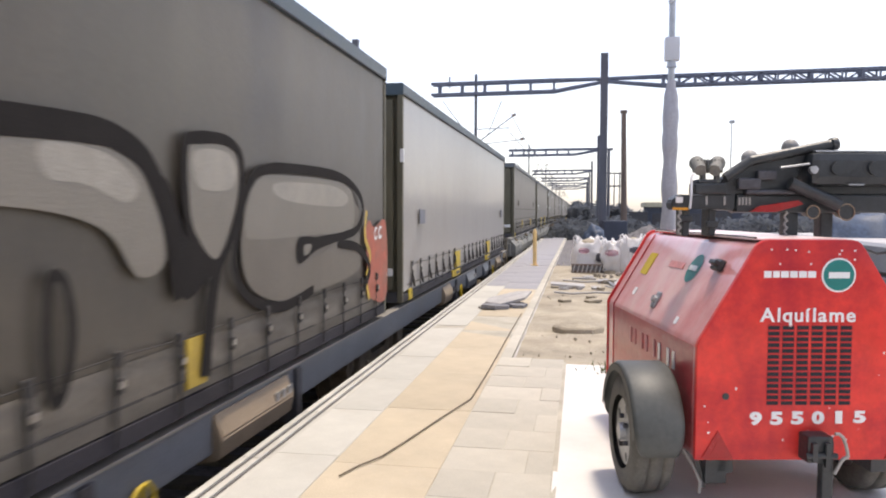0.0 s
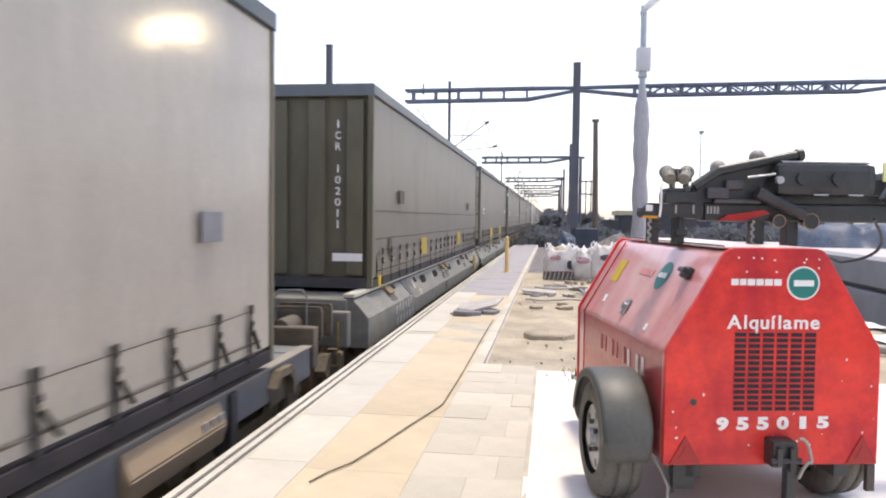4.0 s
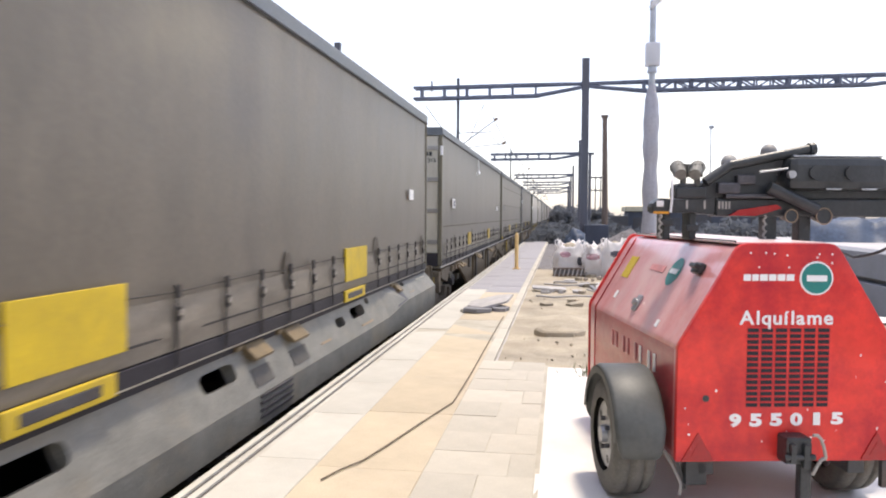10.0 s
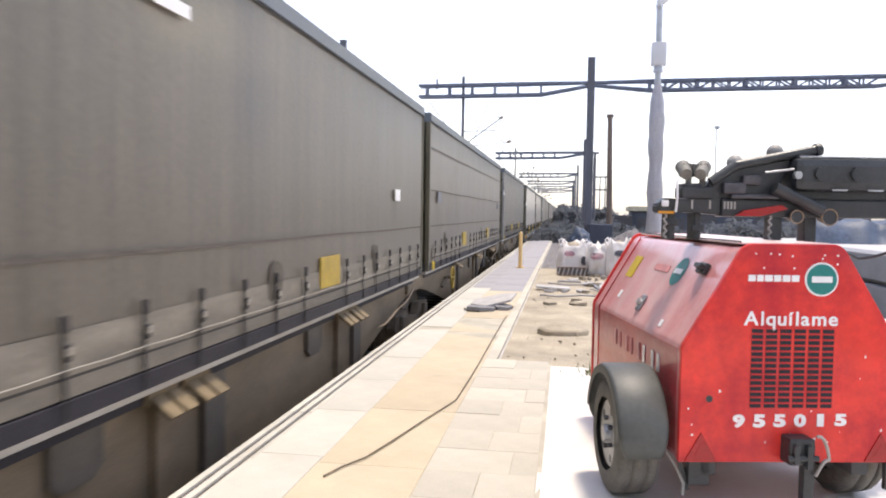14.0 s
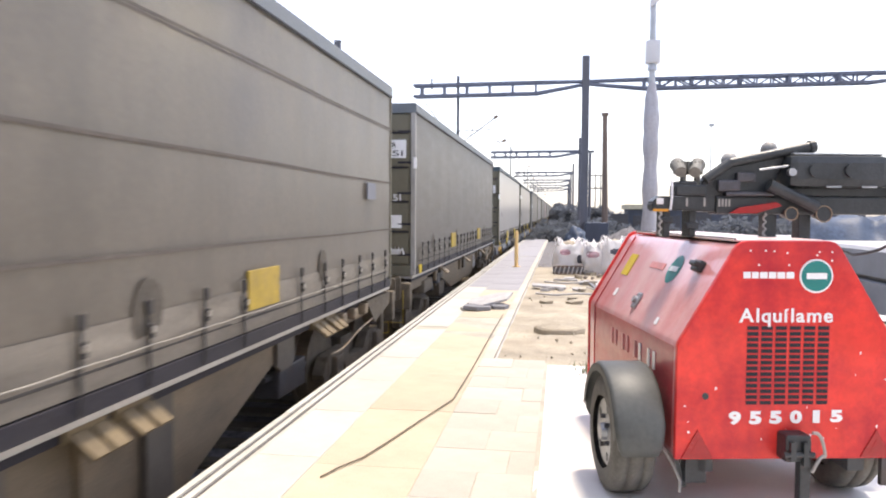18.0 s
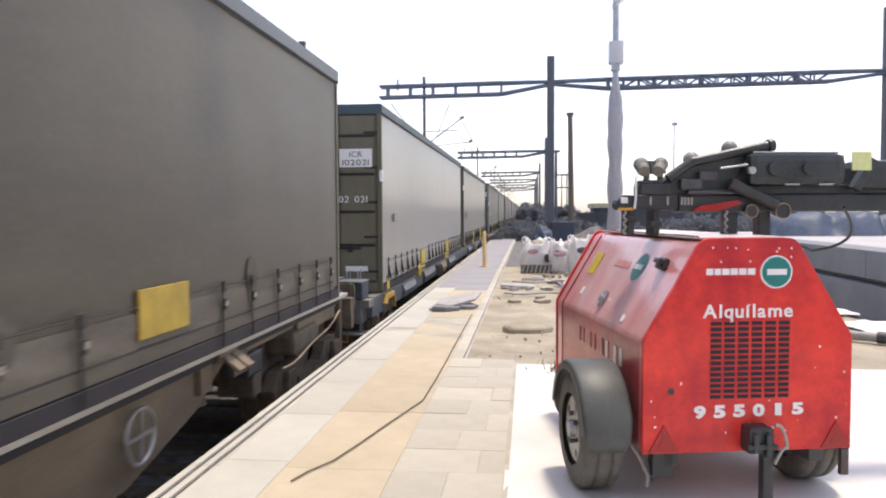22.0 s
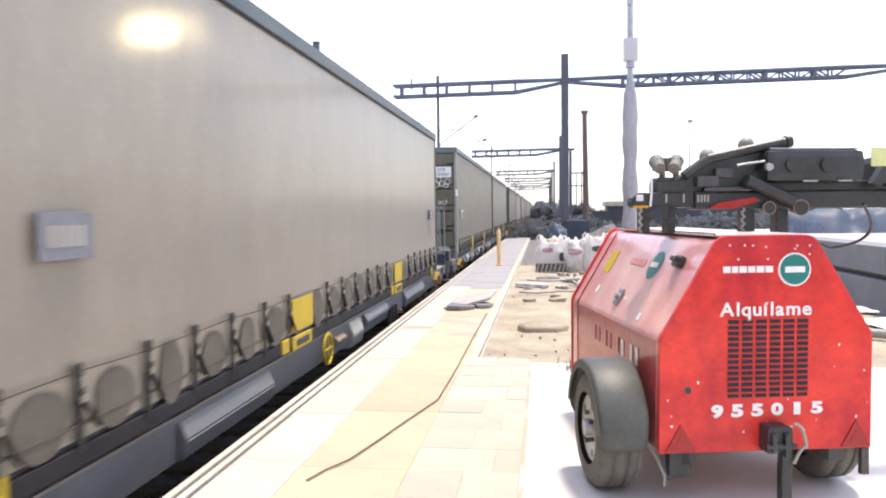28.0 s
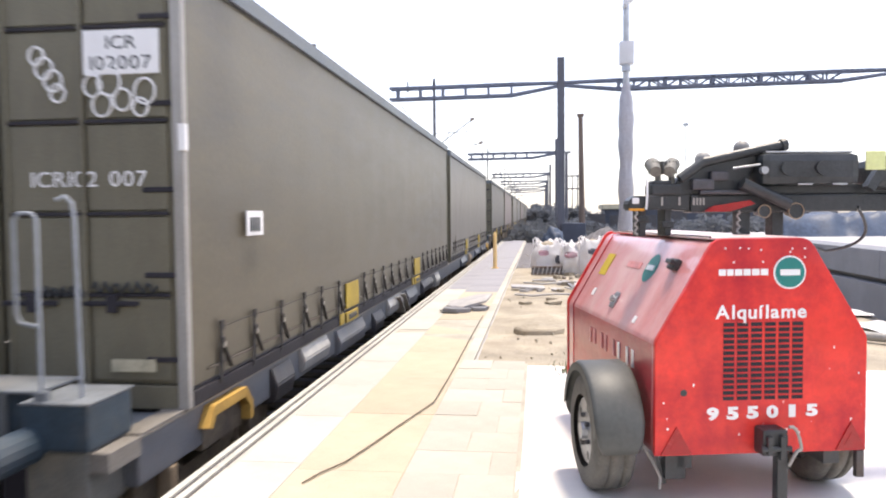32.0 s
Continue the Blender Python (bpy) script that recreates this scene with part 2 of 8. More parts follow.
# near-black of rails and door irons, also of painted shade strips
UNDERSILL = surface("near_black_undersill", (0.028, 0.026, 0.032), 0.7, vary=0.3, scale=3, dirt=(0.07, 0.06, 0.055), dirt_amount=0.4, streak=(1, 0.3, 1), spec=0.3)
ROOF_DARK = surface("dark_teal_roof_paint", (0.045, 0.075, 0.095), 0.5, vary=0.2, scale=3, dirt=(0.1, 0.11, 0.12), dirt_amount=0.4, streak=(1, 0.4, 1))
ROOF_PALE = surface("pale_blue_grey_roof_paint", (0.12, 0.142, 0.16), 0.5, vary=0.15, scale=3, dirt=(0.11, 0.11, 0.1), dirt_amount=0.4, streak=(1, 0.4, 1))
# lilac-grey puts the veil over the distance into the slab colour
SLAB_FAR = surface("lilac_veiled_slab", (0.3, 0.295, 0.31), 0.85, vary=0.2, scale=1.2, dirt=(0.36, 0.33, 0.28), dirt_amount=0.5, fine=90)
STRAP = surface("strap_webbing", (0.04, 0.037, 0.035), 0.85, vary=0.3, scale=20, dirt_amount=0.2)
BUCKLE = surface("buckle_steel", (0.35, 0.33, 0.3), 0.4, metal=0.8, vary=0.3, scale=20, dirt_amount=0.3)


def curtain(name, color, dirt, rough=0.5, amount=0.55, coat=None, streak=(1, 1.1, 0.5), vary=0.13):
    return surface(name, color, min(rough, 0.46), spec=0.5, vary=vary + 0.07, scale=2.4, dirt=dirt, dirt_amount=amount + 0.1, streak=streak, bump=0.07, fine=28, coat=coat, sheen=0.06, dirt_from=0.46)


CURTAINS = {
    "taupe": curtain("taupe_tarpaulin", (0.117, 0.101, 0.077), (0.073, 0.063, 0.047), 0.72, 0.55, (0.06, 0.22)),
    "soot": curtain("soot_brown_tarpaulin", (0.064, 0.055, 0.041), (0.043, 0.038, 0.028), 0.72),
    "streaky": curtain("streaky_taupe_tarpaulin", (0.102, 0.089, 0.068), (0.148, 0.131, 0.102), 0.72, 0.4, (0.06, 0.22), (1, 2.6, 0.1), 0.2),
    "brown": curtain("brown_tarpaulin", (0.065, 0.055, 0.040), (0.041, 0.035, 0.025), 0.7, 0.55, None, (1, 0.4, 2.2), 0.18),
    "olive": curtain("olive_brown_tarpaulin", (0.098, 0.084, 0.053), (0.066, 0.056, 0.037), 0.7, 0.5, None, (1, 0.4, 2.2), 0.12),
    "pale": curtain("pale_tarpaulin", (0.322, 0.304, 0.271), (0.267, 0.244, 0.212), 0.75, 0.3, (0.36, 0.13), vary=0.03),
    "beige": curtain("beige_tarpaulin", (0.244, 0.219, 0.179), (0.184, 0.161, 0.129), 0.75, 0.4, (0.3, 0.13), vary=0.05),
    "mauve": curtain("mauve_brown_tarpaulin", (0.152, 0.100, 0.088), (0.104, 0.072, 0.064), 0.7),
}


# ---- mesh helpers ----
def mesh_from(bm, name):
    me = bpy.data.meshes.new(name)
    bm.normal_update()
    bm.to_mesh(me)
    bm.free()
    return me


def part(name, bm, material, parent=None, label="", smooth=False):
    """Links a bmesh (or a ready mesh) as one mesh object, under a thing or a part."""
    me = bm if isinstance(bm, bpy.types.Mesh) else mesh_from(bm, name)
    if not me.materials:
        me.materials.append(material)
    if smooth:
        for p in me.polygons:
            p.use_smooth = True
    ob = new(name, me)
    if parent:
        ob.parent = parent
    if label:
        ob["label"] = label
    return ob


def thing(name, m, label, category, group="", kind=""):
    e = new(name)
    e.matrix_basis = m
    return tagged(e, label, category, group, kind)


def box(bm, x0, x1, y0, y1, z0, z1, bevel=0.0, m=None):
    v = [bm.verts.new(c) for c in ((x0, y0, z0), (x1, y0, z0), (x1, y1, z0), (x0, y1, z0), (x0, y0, z1), (x1, y0, z1), (x1, y1, z1), (x0, y1, z1))]
    fs = [bm.faces.new([v[i] for i in q]) for q in ((3, 2, 1, 0), (4, 5, 6, 7), (0, 1, 5, 4), (1, 2, 6, 5), (2, 3, 7, 6), (3, 0, 4, 7))]
    out = v
    if bevel:
        edges = list({e for f in fs for e in f.edges})
        r = bmesh.ops.bevel(bm, geom=edges, offset=bevel, segments=2, affect="EDGES", profile=0.6)
        out = list({w for f in r["faces"] for w in f.verts} | {w for w in v if w.is_valid})
    if m is not None:
        bmesh.ops.transform(bm, matrix=m, verts=out)
    return out


def boxes(*rows, bevel=0.0):
    bm = bmesh.new()
    for r in rows:
        box(bm, *r, bevel=bevel)
    return bm


def tube(bm, a, b, r, r2=None, seg=12, caps=True):
    """A round bar from a to b."""
    a, b = Vector(a), Vector(b)
    d = b - a
    res = bmesh.ops.create_cone(bm, cap_ends=caps, segments=seg, radius1=r, radius2=r if r2 is None else r2, depth=d.length)
    bmesh.ops.transform(bm, matrix=Matrix.Translation((a + b) / 2) @ d.to_track_quat("Z", "Y").to_matrix().to_4x4(), verts=res["verts"])
    return res["verts"]


def bar(bm, a, b, w, h=None):
    """A square bar from a to b."""
    a, b = Vector(a), Vector(b)
    d = b - a
    h = h or w
    m = Matrix.Translation((a + b) / 2) @ d.to_track_quat("Y", "Z").to_matrix().to_4x4()
    return box(bm, -w / 2, w / 2, -d.length / 2, d.length / 2, -h / 2, h / 2, m=m)


def prism(bm, profile, axis, t0, t1):
    """A closed outline in the plane across the axis ('x' or 'y'), drawn out from t0 to t1."""
    def at(p, t):
        return (t, p[0], p[1]) if axis == "x" else (p[0], t, p[1])
    a = [bm.verts.new(at(p, t0)) for p in profile]
    b = [bm.verts.new(at(p, t1)) for p in profile]
    n = len(profile)
    bm.faces.new(a)
    bm.faces.new(b[::-1])
    for i in range(n):
        bm.faces.new((a[i], b[i], b[(i + 1) % n], a[(i + 1) % n]))
    bmesh.ops.recalc_face_normals(bm, faces=bm.faces[:])
    return a + b


def path_tube(name, pts, r, material, parent=None, label="", cyclic=False):
    """A bent round bar or cable through the points, as a mesh."""
    cu = bpy.data.curves.new(name, "CURVE")
    cu.dimensions, cu.bevel_depth, cu.bevel_resolution = "3D", r, 2
    sp = cu.splines.new("POLY")
    sp.points.add(len(pts) - 1)
    for p, q in zip(sp.points, pts):
        p.co = (*q, 1)
    sp.use_cyclic_u = cyclic
    tmp = bpy.data.objects.new("tmp", cu)
    me = bpy.data.meshes.new_from_object(tmp)
    bpy.data.objects.remove(tmp)
    bpy.data.curves.remove(cu)
    me.materials.clear()
    return part(name, me, material, parent, label, smooth=True)


def text_mesh(body, size, depth=0.002, bold=0.0):
    """Lettering in the x-z plane, facing -y, its lower left corner at the origin, as a mesh."""
    cu = bpy.data.curves.new("lettering", "FONT")
    cu.body, cu.size, cu.extrude, cu.offset = body, size, depth, bold
    tmp = bpy.data.objects.new("tmp", cu)
    me = bpy.data.meshes.new_from_object(tmp)
    bpy.data.objects.remove(tmp)
    bpy.data.curves.remove(cu)
    me.transform(Matrix.Rotation(radians(90), 4, "X"))
    me.materials.clear()
    return me


def fit_text(me, x0, x1, z0, z1, y=0.0):
    """Sizes lettering into a rectangle of the x-z plane."""
    co = np.array([v.co for v in me.vertices])
    a, b = co.min(0), co.max(0)
    sx, sz = (x1 - x0) / (b[0] - a[0]), (z1 - z0) / (b[2] - a[2])
    me.transform(Matrix.Translation((x0, y, z0)) @ Matrix.Diagonal((sx, 1, sz, 1)) @ Matrix.Translation((-a[0], -(a[1] + b[1]) / 2, -a[2])))
    return me


def word(body, x0, x1, z0, z1, y, mat, parent, name="letter", bold=0.0, label=""):
    """Lettering, character by character, across a rectangle of the x-z plane facing -y."""
    chars = []
    for ch in body:
        if ch == " ":
            chars.append((None, 0.03, 0, 0))
            continue
        me = text_mesh(ch, 0.1, bold=bold)
        co = np.array([v.co for v in me.vertices])
        a, b = co.min(0), co.max(0)
        chars.append((me, b[0] - a[0], a[2], b[2]))
    gap = 0.012
    lo, hi = min(c[2] for c in chars), max(c[3] for c in chars if c[0])
    sx = (x1 - x0) / (sum(c[1] for c in chars) + gap * (len(chars) - 1))
    sz = (z1 - z0) / (hi - lo)
    x = x0
    out = []
    for me, w, a, b in chars:
        if me:
            out.append(part(name, fit_text(me, x, x + w * sx, z0 + (a - lo) * sz, z0 + (b - lo) * sz, y), mat, parent, label))
        x += (w + gap) * sx
    return out


def arc(c, r, a0, a1, n, flat=1.0):
    return [(c[0] + r * math.cos(radians(a0 + (a1 - a0) * i / n)), c[1] + flat * r * math.sin(radians(a0 + (a1 - a0) * i / n))) for i in range(n + 1)]


# ---- the place: ground, track, platform ----
TRACK_X, RAIL_Z = -3.495, -0.76


def structure(name, bm, material, label, category, kind="structure"):
    return tagged(part(name, bm, material), label, category, kind=kind)


def ground():
    bm = bmesh.new()
    bmesh.ops.create_grid(bm, x_segments=60, y_segments=60, size=1500)
    for v in bm.verts:
        v.co.z = -1.05 + (0.0 if abs(v.co.x) < 80 else noise.noise(v.co * 0.01) * 1.0)
    structure("ground", bm, EARTH, "bare brown earth of the railway yard", "ground")
    bm = bmesh.new()
    n = 90
    for i in range(n + 1):
        y = -40 + 300 * i / n
        for x, z in ((-5.6, -1.03), (-4.9, RAIL_Z - 0.2), (-2.1, RAIL_Z - 0.2), (-1.95, -0.99)):
            bm.verts.new((x + random.uniform(-0.04, 0.04), y, z + random.uniform(-0.02, 0.02)))
    bm.verts.ensure_lookup_table()
    for i in range(n):
        for k in range(3):
            a = i * 4 + k
            bm.faces.new([bm.verts[j] for j in (a, a + 4, a + 5, a + 1)])
    bmesh.ops.recalc_face_normals(bm, faces=bm.faces[:])
    structure("track_bed", bm, BALLAST, "dark grey stone ballast under the track", "ballast", "stuff")


def track():
    for side in (-0.834, 0.834):
        bm = bmesh.new()
        x, z = TRACK_X + side, RAIL_Z
        prism(bm, [(x - 0.07, z - 0.17), (x + 0.07, z - 0.17), (x + 0.07, z - 0.155), (x + 0.012, z - 0.13), (x + 0.012, z - 0.04), (x + 0.036, z - 0.03),
                   (x + 0.036, z), (x - 0.036, z), (x - 0.036, z - 0.03), (x - 0.012, z - 0.04), (x - 0.012, z - 0.13), (x - 0.07, z - 0.155)], "y", -40, 260)
        structure("rail", bm, RAIL, "worn steel running rail on concrete sleepers", "rail")
    me = mesh_from(boxes((-1.3, 1.3, -0.13, 0.13, -0.1, 0.0), bevel=0.02), "sleeper")
    # dark brown on the sleepers stands for the shadow under the train
    me.materials.append(BOGIE)
    bed = tagged(new("sleepers"), "sleepers half sunk in the ballast, darkened for the train's shadow", "sleepers", kind="structure")
    for i in range(110):
        s = new("sleeper", me)
        s.parent = bed
        s.location = (TRACK_X, -6 + i * 0.6, RAIL_Z - 0.17)


PLATFORM_END = 39.0
EDGE = -1.86


def platform():
    # the body, with the dug-out field left open on top
    bm = boxes((EDGE + 0.04, 4.35, -8, 7.1, -1.06, -0.045), (EDGE + 0.04, -0.6, 7.1, PLATFORM_END, -1.06, -0.045), (-0.6, 4.35, 7.1, PLATFORM_END, -1.06, -0.09))
    body = structure("platform", bm, CONCRETE, "concrete railway platform being repaved", "platform")
    # coping with two grooves at the edge
    me = mesh_from(boxes((EDGE, EDGE + 0.042, 0.002, 0.998, -0.22, 0.0), (EDGE + 0.072, EDGE + 0.112, 0.002, 0.998, -0.04, 0.0), (EDGE + 0.142, EDGE + 0.17, 0.002, 0.998, -0.04, 0.0), bevel=0.004), "coping")
    me.materials.append(SLAB_WHITE)
    return body, me


def paving(body, coping):
    bed = structure("joint_bed", boxes((EDGE + 0.165, -0.1, -8, 7.1, -0.044, -0.003), (EDGE + 0.165, -0.62, 7.1, PLATFORM_END, -0.044, -0.003)), JOINT, "mortar joints between the paving slabs", "mortar")

    def lay(name, mat, x0, x1, y0, y1, step, top=0.0, shift=0.0, gap=0.0028):
        me = mesh_from(boxes((gap, x1 - x0 - gap, gap, step - gap, -0.03, 0.0), bevel=0.003), name)
        me.materials.append(mat)
        y = y0 + shift
        while y < y1 - 0.01:
            s = new(name, me)
            s.parent = bed
            s.location = (x0, y, top + random.uniform(-0.002, 0.002))
            s.rotation_euler = (random.uniform(-0.002, 0.002), random.uniform(-0.002, 0.002), 0)
            y += step
    for i in range(47):
        c = new("coping_stone", coping)
        c.parent = bed
        c.location = (0, -8 + i, random.uniform(-0.002, 0.002))
    # dark strips laid in the coping's grooves make them look deep
    for x in (EDGE + 0.042, EDGE + 0.112):
        g = part("groove", boxes((x, x + 0.03, -8, PLATFORM_END, -0.043, -0.016)), GROOVE, bed)
    lay("pale_slab", SLAB_WHITE, EDGE + 0.17, -1.32, -7.9, 14.0, 1.0)
    lay("ochre_slab", SLAB_YELLOW, -1.32, -0.72, -8, 13.5, 1.2)
    # far slabs are tinted in place of the veil that lies over them
    lay("far_veiled_slab", SLAB_FAR, EDGE + 0.17, -1.32, 14.1, PLATFORM_END, 1.0)
    lay("far_veiled_slab", SLAB_FAR, -1.32, -0.72, 13.6, PLATFORM_END, 1.2)
    lay("border_slab", TILE, -0.72, -0.61, 6.9, PLATFORM_END, 0.8)
    rng = random.Random(4)
    y = -4.0
    k = 0
    while y < 6.9:
        split = -0.42 if k % 2 else -0.27
        for x0, x1 in ((-0.72, split), (split, -0.125)):
            me = mesh_from(boxes((0.003, x1 - x0 - 0.003, 0.003, 0.397, -0.03, 0.0), bevel=0.003), "paving_tile")
            me.materials.append(TILE)
            s = new("paving_tile", me)
            s.parent = bed
            s.location = (x0, y, rng.uniform(-0.003, 0.003))
        y += 0.4
        k += 1
    # fresh screed beside the tiles
    bm = bmesh.new()
    nx, ny = 18, 40
    vs = {}
    for i in range(nx + 1):
        for j in range(ny + 1):
            x, yy = -0.123 + i * (4.47 / nx), -8 + j * (15.0 / ny)
            vs[i, j] = bm.verts.new((x, yy, -0.004 + 0.004 * noise.noise((x * 2, yy * 2, 0))))
    for i in range(nx):
        for j in range(ny):
            bm.faces.new((vs[i, j], vs[i + 1, j], vs[i + 1, j + 1], vs[i, j + 1]))
    structure("screed", bm, CONCRETE_NEW, "smooth pale fresh cement screed on the platform", "screed")
    # the dug-out field
    bm = bmesh.new()
    nx, ny = 40, 120
    vs = {}
    for i in range(nx + 1):
        for j in range(ny + 1):
            x, yy = -0.605 + i * (4.95 / nx), 7.0 + j * ((PLATFORM_END - 7.0) / ny)
            z = -0.05 + 0.025 * noise.noise((x * 1.5, yy * 1.2, 3)) + 0.012 * noise.noise((x * 6, yy * 6, 1))
            vs[i, j] = bm.verts.new((x, yy, z))
    for i in range(nx):
        for j in range(ny):
            bm.faces.new((vs[i, j], vs[i + 1, j], vs[i + 1, j + 1], vs[i, j + 1]))
    far_faces = [f for f in bm.faces if f.calc_center_median().y > 20.6 + 1.2 * noise.noise(f.calc_center_median() * 0.8)]
    bmesh.ops.delete(bm, geom=far_faces, context="FACES")
    structure("gravel_bed", boxes((-0.6, 4.35, 19.5, PLATFORM_END, -0.2, -0.075)), BALLAST, "dark gravel bed behind the rubble bags", "gravel")
    structure("sand_bed", bm, SAND, "uneven sand bed dug out for new paving", "sand")


ground()
track()
body, coping = platform()
paving(body, coping)


# ---- the raised platform on the far side ----
def far_platform():
    y0, y1 = -8, 23
    structure("wall_base", boxes((4.95, 5.3, y0, y1, -1.06, 0.3)), WALL_CONCRETE, "grey concrete plinth of a raised platform", "wall")
    # the shade gap under the coping course is coloured black
    structure("wall_recess", boxes((5.1, 5.3, y0, y1, 0.301, 0.379)), BLACK, "recess under the platform's coping course, its shade painted black", "wall")
    me = mesh_from(boxes((5.0, 5.6, 0.005, 2.495, 0.38, 0.8), bevel=0.012), "wall_block")
    me.materials.append(WALL_CONCRETE)
    w = structure("wall_upper", boxes((5.06, 5.5, y0, y1, 0.375, 0.79)), WALL_CONCRETE, "concrete blocks along a raised platform, blue-grey for their shade", "wall")
    for i in range(12):
        b = new("wall_block", me)
        b.parent = w
        b.location = (0, y0 + 2.5 * i, 0)
    structure("raised_deck", boxes((5.6, 30, y0, y1, -1.06, 0.795)), DECK_CONCRETE, "broad pale deck of the raised platform", "platform")
    structure("kerb", boxes((4.36, 4.5, y0, y1, -1.06, -0.06), bevel=0.01), STEEL_DARK, "dark kerb rail at the platform's back edge", "kerb")
    structure("gutter", boxes((4.5, 4.95, y0, y1, -1.06, -0.2)), SAND, "sandy gutter between the platforms", "gutter")


far_platform()
# unseen plain wall, added behind the viewer to bounce light onto the trailer
structure("bounce_wall", boxes((-1.2, 13, -9.4, -9.0, -1.06, 7.0)), PLASTER, "unseen cream plaster wall added to bounce light onto the trailer", "wall")


# ---- the train ----
SIDE_X = -2.22          # the containers' side towards the platform
HALF = 1.275
moving = []             # (thing, its place along the train)


def train_at(t):
    """How far the train has run at t seconds."""
    return 4.32 * t - 0.005 * t * t - 0.25 * max(0.0, t - 29.5)


def container(s0, s1, z0, z1, color, end, seams=(), strap="plain", pads=(4.4, 9.3), grime=False, label="", dull=False, pad_width=0.6, rope=False, roof=None, pale_post=False):
    """A curtain-sided swap body; its front end is at the thing's origin, the length along +y, the platform side at x = +HALF."""
    L, H = s1 - s0, z1 - z0
    th = thing("swap_body", pose(SIDE_X - HALF, s0, z0), label, "container", "swap bodies on the train")
    moving.append((th, s0))
    # curtain, slightly slack between the posts
    seed = s0 * 0.37
    for side in (1, -1):
        bm = bmesh.new()
        ny, nz = (90, 14) if side > 0 else (8, 2)
        vs = {}
        for j in range(ny + 1):
            for k in range(nz + 1):
                y, z = 0.07 + (L - 0.14) * j / ny, 0.13 + (H - 0.27) * k / nz
                f = math.sin(math.pi * k / nz)
                d = (0.001 * math.sin(y * 4.8 + seed) + 0.0035 * noise.noise((y * 0.6, z * 0.9, seed)) + 0.003 * noise.noise((y * 3, z * 2.0, seed))) * (0.3 + f) if side > 0 else 0
                vs[j, k] = bm.verts.new((side * (HALF - 0.012 + d), y, z))
        for j in range(ny):
            for k in range(nz):
                q = (vs[j, k], vs[j + 1, k], vs[j + 1, k + 1], vs[j, k + 1])
                bm.faces.new(q if side > 0 else q[::-1])
        part("curtain", bm, CURTAINS[color], th, smooth=True)
    part("floor_frame", boxes((-HALF + 0.03, HALF - 0.03, 0.02, L - 0.02, 0.0, 0.12)), STEEL_DARK, th)
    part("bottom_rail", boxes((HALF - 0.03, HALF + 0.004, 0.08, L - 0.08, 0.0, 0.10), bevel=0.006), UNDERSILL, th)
    bm = bmesh.new()
    prism(bm, [(-HALF, H - 0.15), (HALF + 0.012, H - 0.15), (HALF + 0.013, H - 0.012), (HALF - 0.002, H), (-HALF + 0.01, H), (-HALF, H - 0.04)], "y", 0.0, L)
    part("roof", bm, roof or ROOF_PALE, th, "dark teal roof cap" if roof else "faded blue-grey roof cap")
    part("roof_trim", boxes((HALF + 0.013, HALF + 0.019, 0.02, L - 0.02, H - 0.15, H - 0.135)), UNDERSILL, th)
    for y in (L * 0.35, L * 0.72):
        part("roof_bow", boxes((HALF - 0.2, HALF - 0.1, y, y + 0.12, H, H + 0.06), bevel=0.01), STEEL_DARK, th)
    post = FRAME_GREY if pale_post else DOOR_OLIVE if end == "doors_white" else FRAME_OLIVE
    for x in (-HALF, HALF - 0.07):
        part("corner_post", boxes((x, x + 0.072, 0.0, 0.07, 0.0, H - 0.14), bevel=0.008), post, th)
        part("corner_post", boxes((x, x + 0.072, L - 0.07, L, 0.0, H - 0.14), bevel=0.008), FRAME_OLIVE, th)
    part("rear_wall", boxes((-HALF + 0.07, HALF - 0.07, L - 0.06, L - 0.02, 0.0, H - 0.14)), FRAME_OLIVE, th)
    # front end
    if end == "bulkhead":
        bm = boxes((-HALF + 0.072, HALF - 0.07, 0.1, 0.14, 0.0, H - 0.15))
        wall = part("bulkhead", bm, FRAME_OLIVE, th, "ribbed olive steel front wall")
        for i in range(5):
            x = -HALF + 0.2 + i * 0.5
            part("rib", boxes((x, x + 0.22, 0.03, 0.099, 0.16, H - 0.2), bevel=0.015), FRAME_OLIVE, wall)
        part("sill_plate", boxes((-HALF + 0.075, HALF - 0.075, 0.01, 0.1, 0.0, 0.13)), STEEL_DARK, th)
        part("data_plate", boxes((HALF - 0.52, HALF - 0.13, 0.018, 0.026, 0.34, 0.44)), WHITE, th, "white data plate")
    else:
        mat = DOOR_WHITE if end == "doors_white" else DOOR_OLIVE
        white = end == "doors_white"
        zd = 0.25 if white else 0.16
        part("sill_plate", boxes((-HALF + 0.075, HALF - 0.075, 0.0, 0.06, 0.0, zd - 0.01), bevel=0.006), UNDERSILL if white else DOOR_OLIVE, th)
        if white:
            part("sill_step", boxes((0.05, HALF - 0.3, -0.02, 0.001, 0.03, 0.09), bevel=0.008), STEEL_DARK, th)
        for sx in (-1, 1):
            x0, x1 = (-HALF + 0.08, -0.018) if sx < 0 else (0.018, HALF - 0.08)
            d = part("door", boxes((x0, x1, 0.03, 0.07, zd, H - 0.16), bevel=0.006), mat, th)
            if not white:
                cuts = [zd + (H - 0.16 - zd) * f for f in (0.0, 0.22, 0.42, 0.646, 0.875, 1.0)]
                for a, b in zip(cuts, cuts[1:]):
                    for xa, xb in ((x0 + 0.03, (x0 + x1) / 2 - 0.02), ((x0 + x1) / 2 + 0.02, x1 - 0.03)):
                        part("door_panel", boxes((xa, xb, 0.014, 0.031, a + 0.022, b - 0.022), bevel=0.008), mat, d)
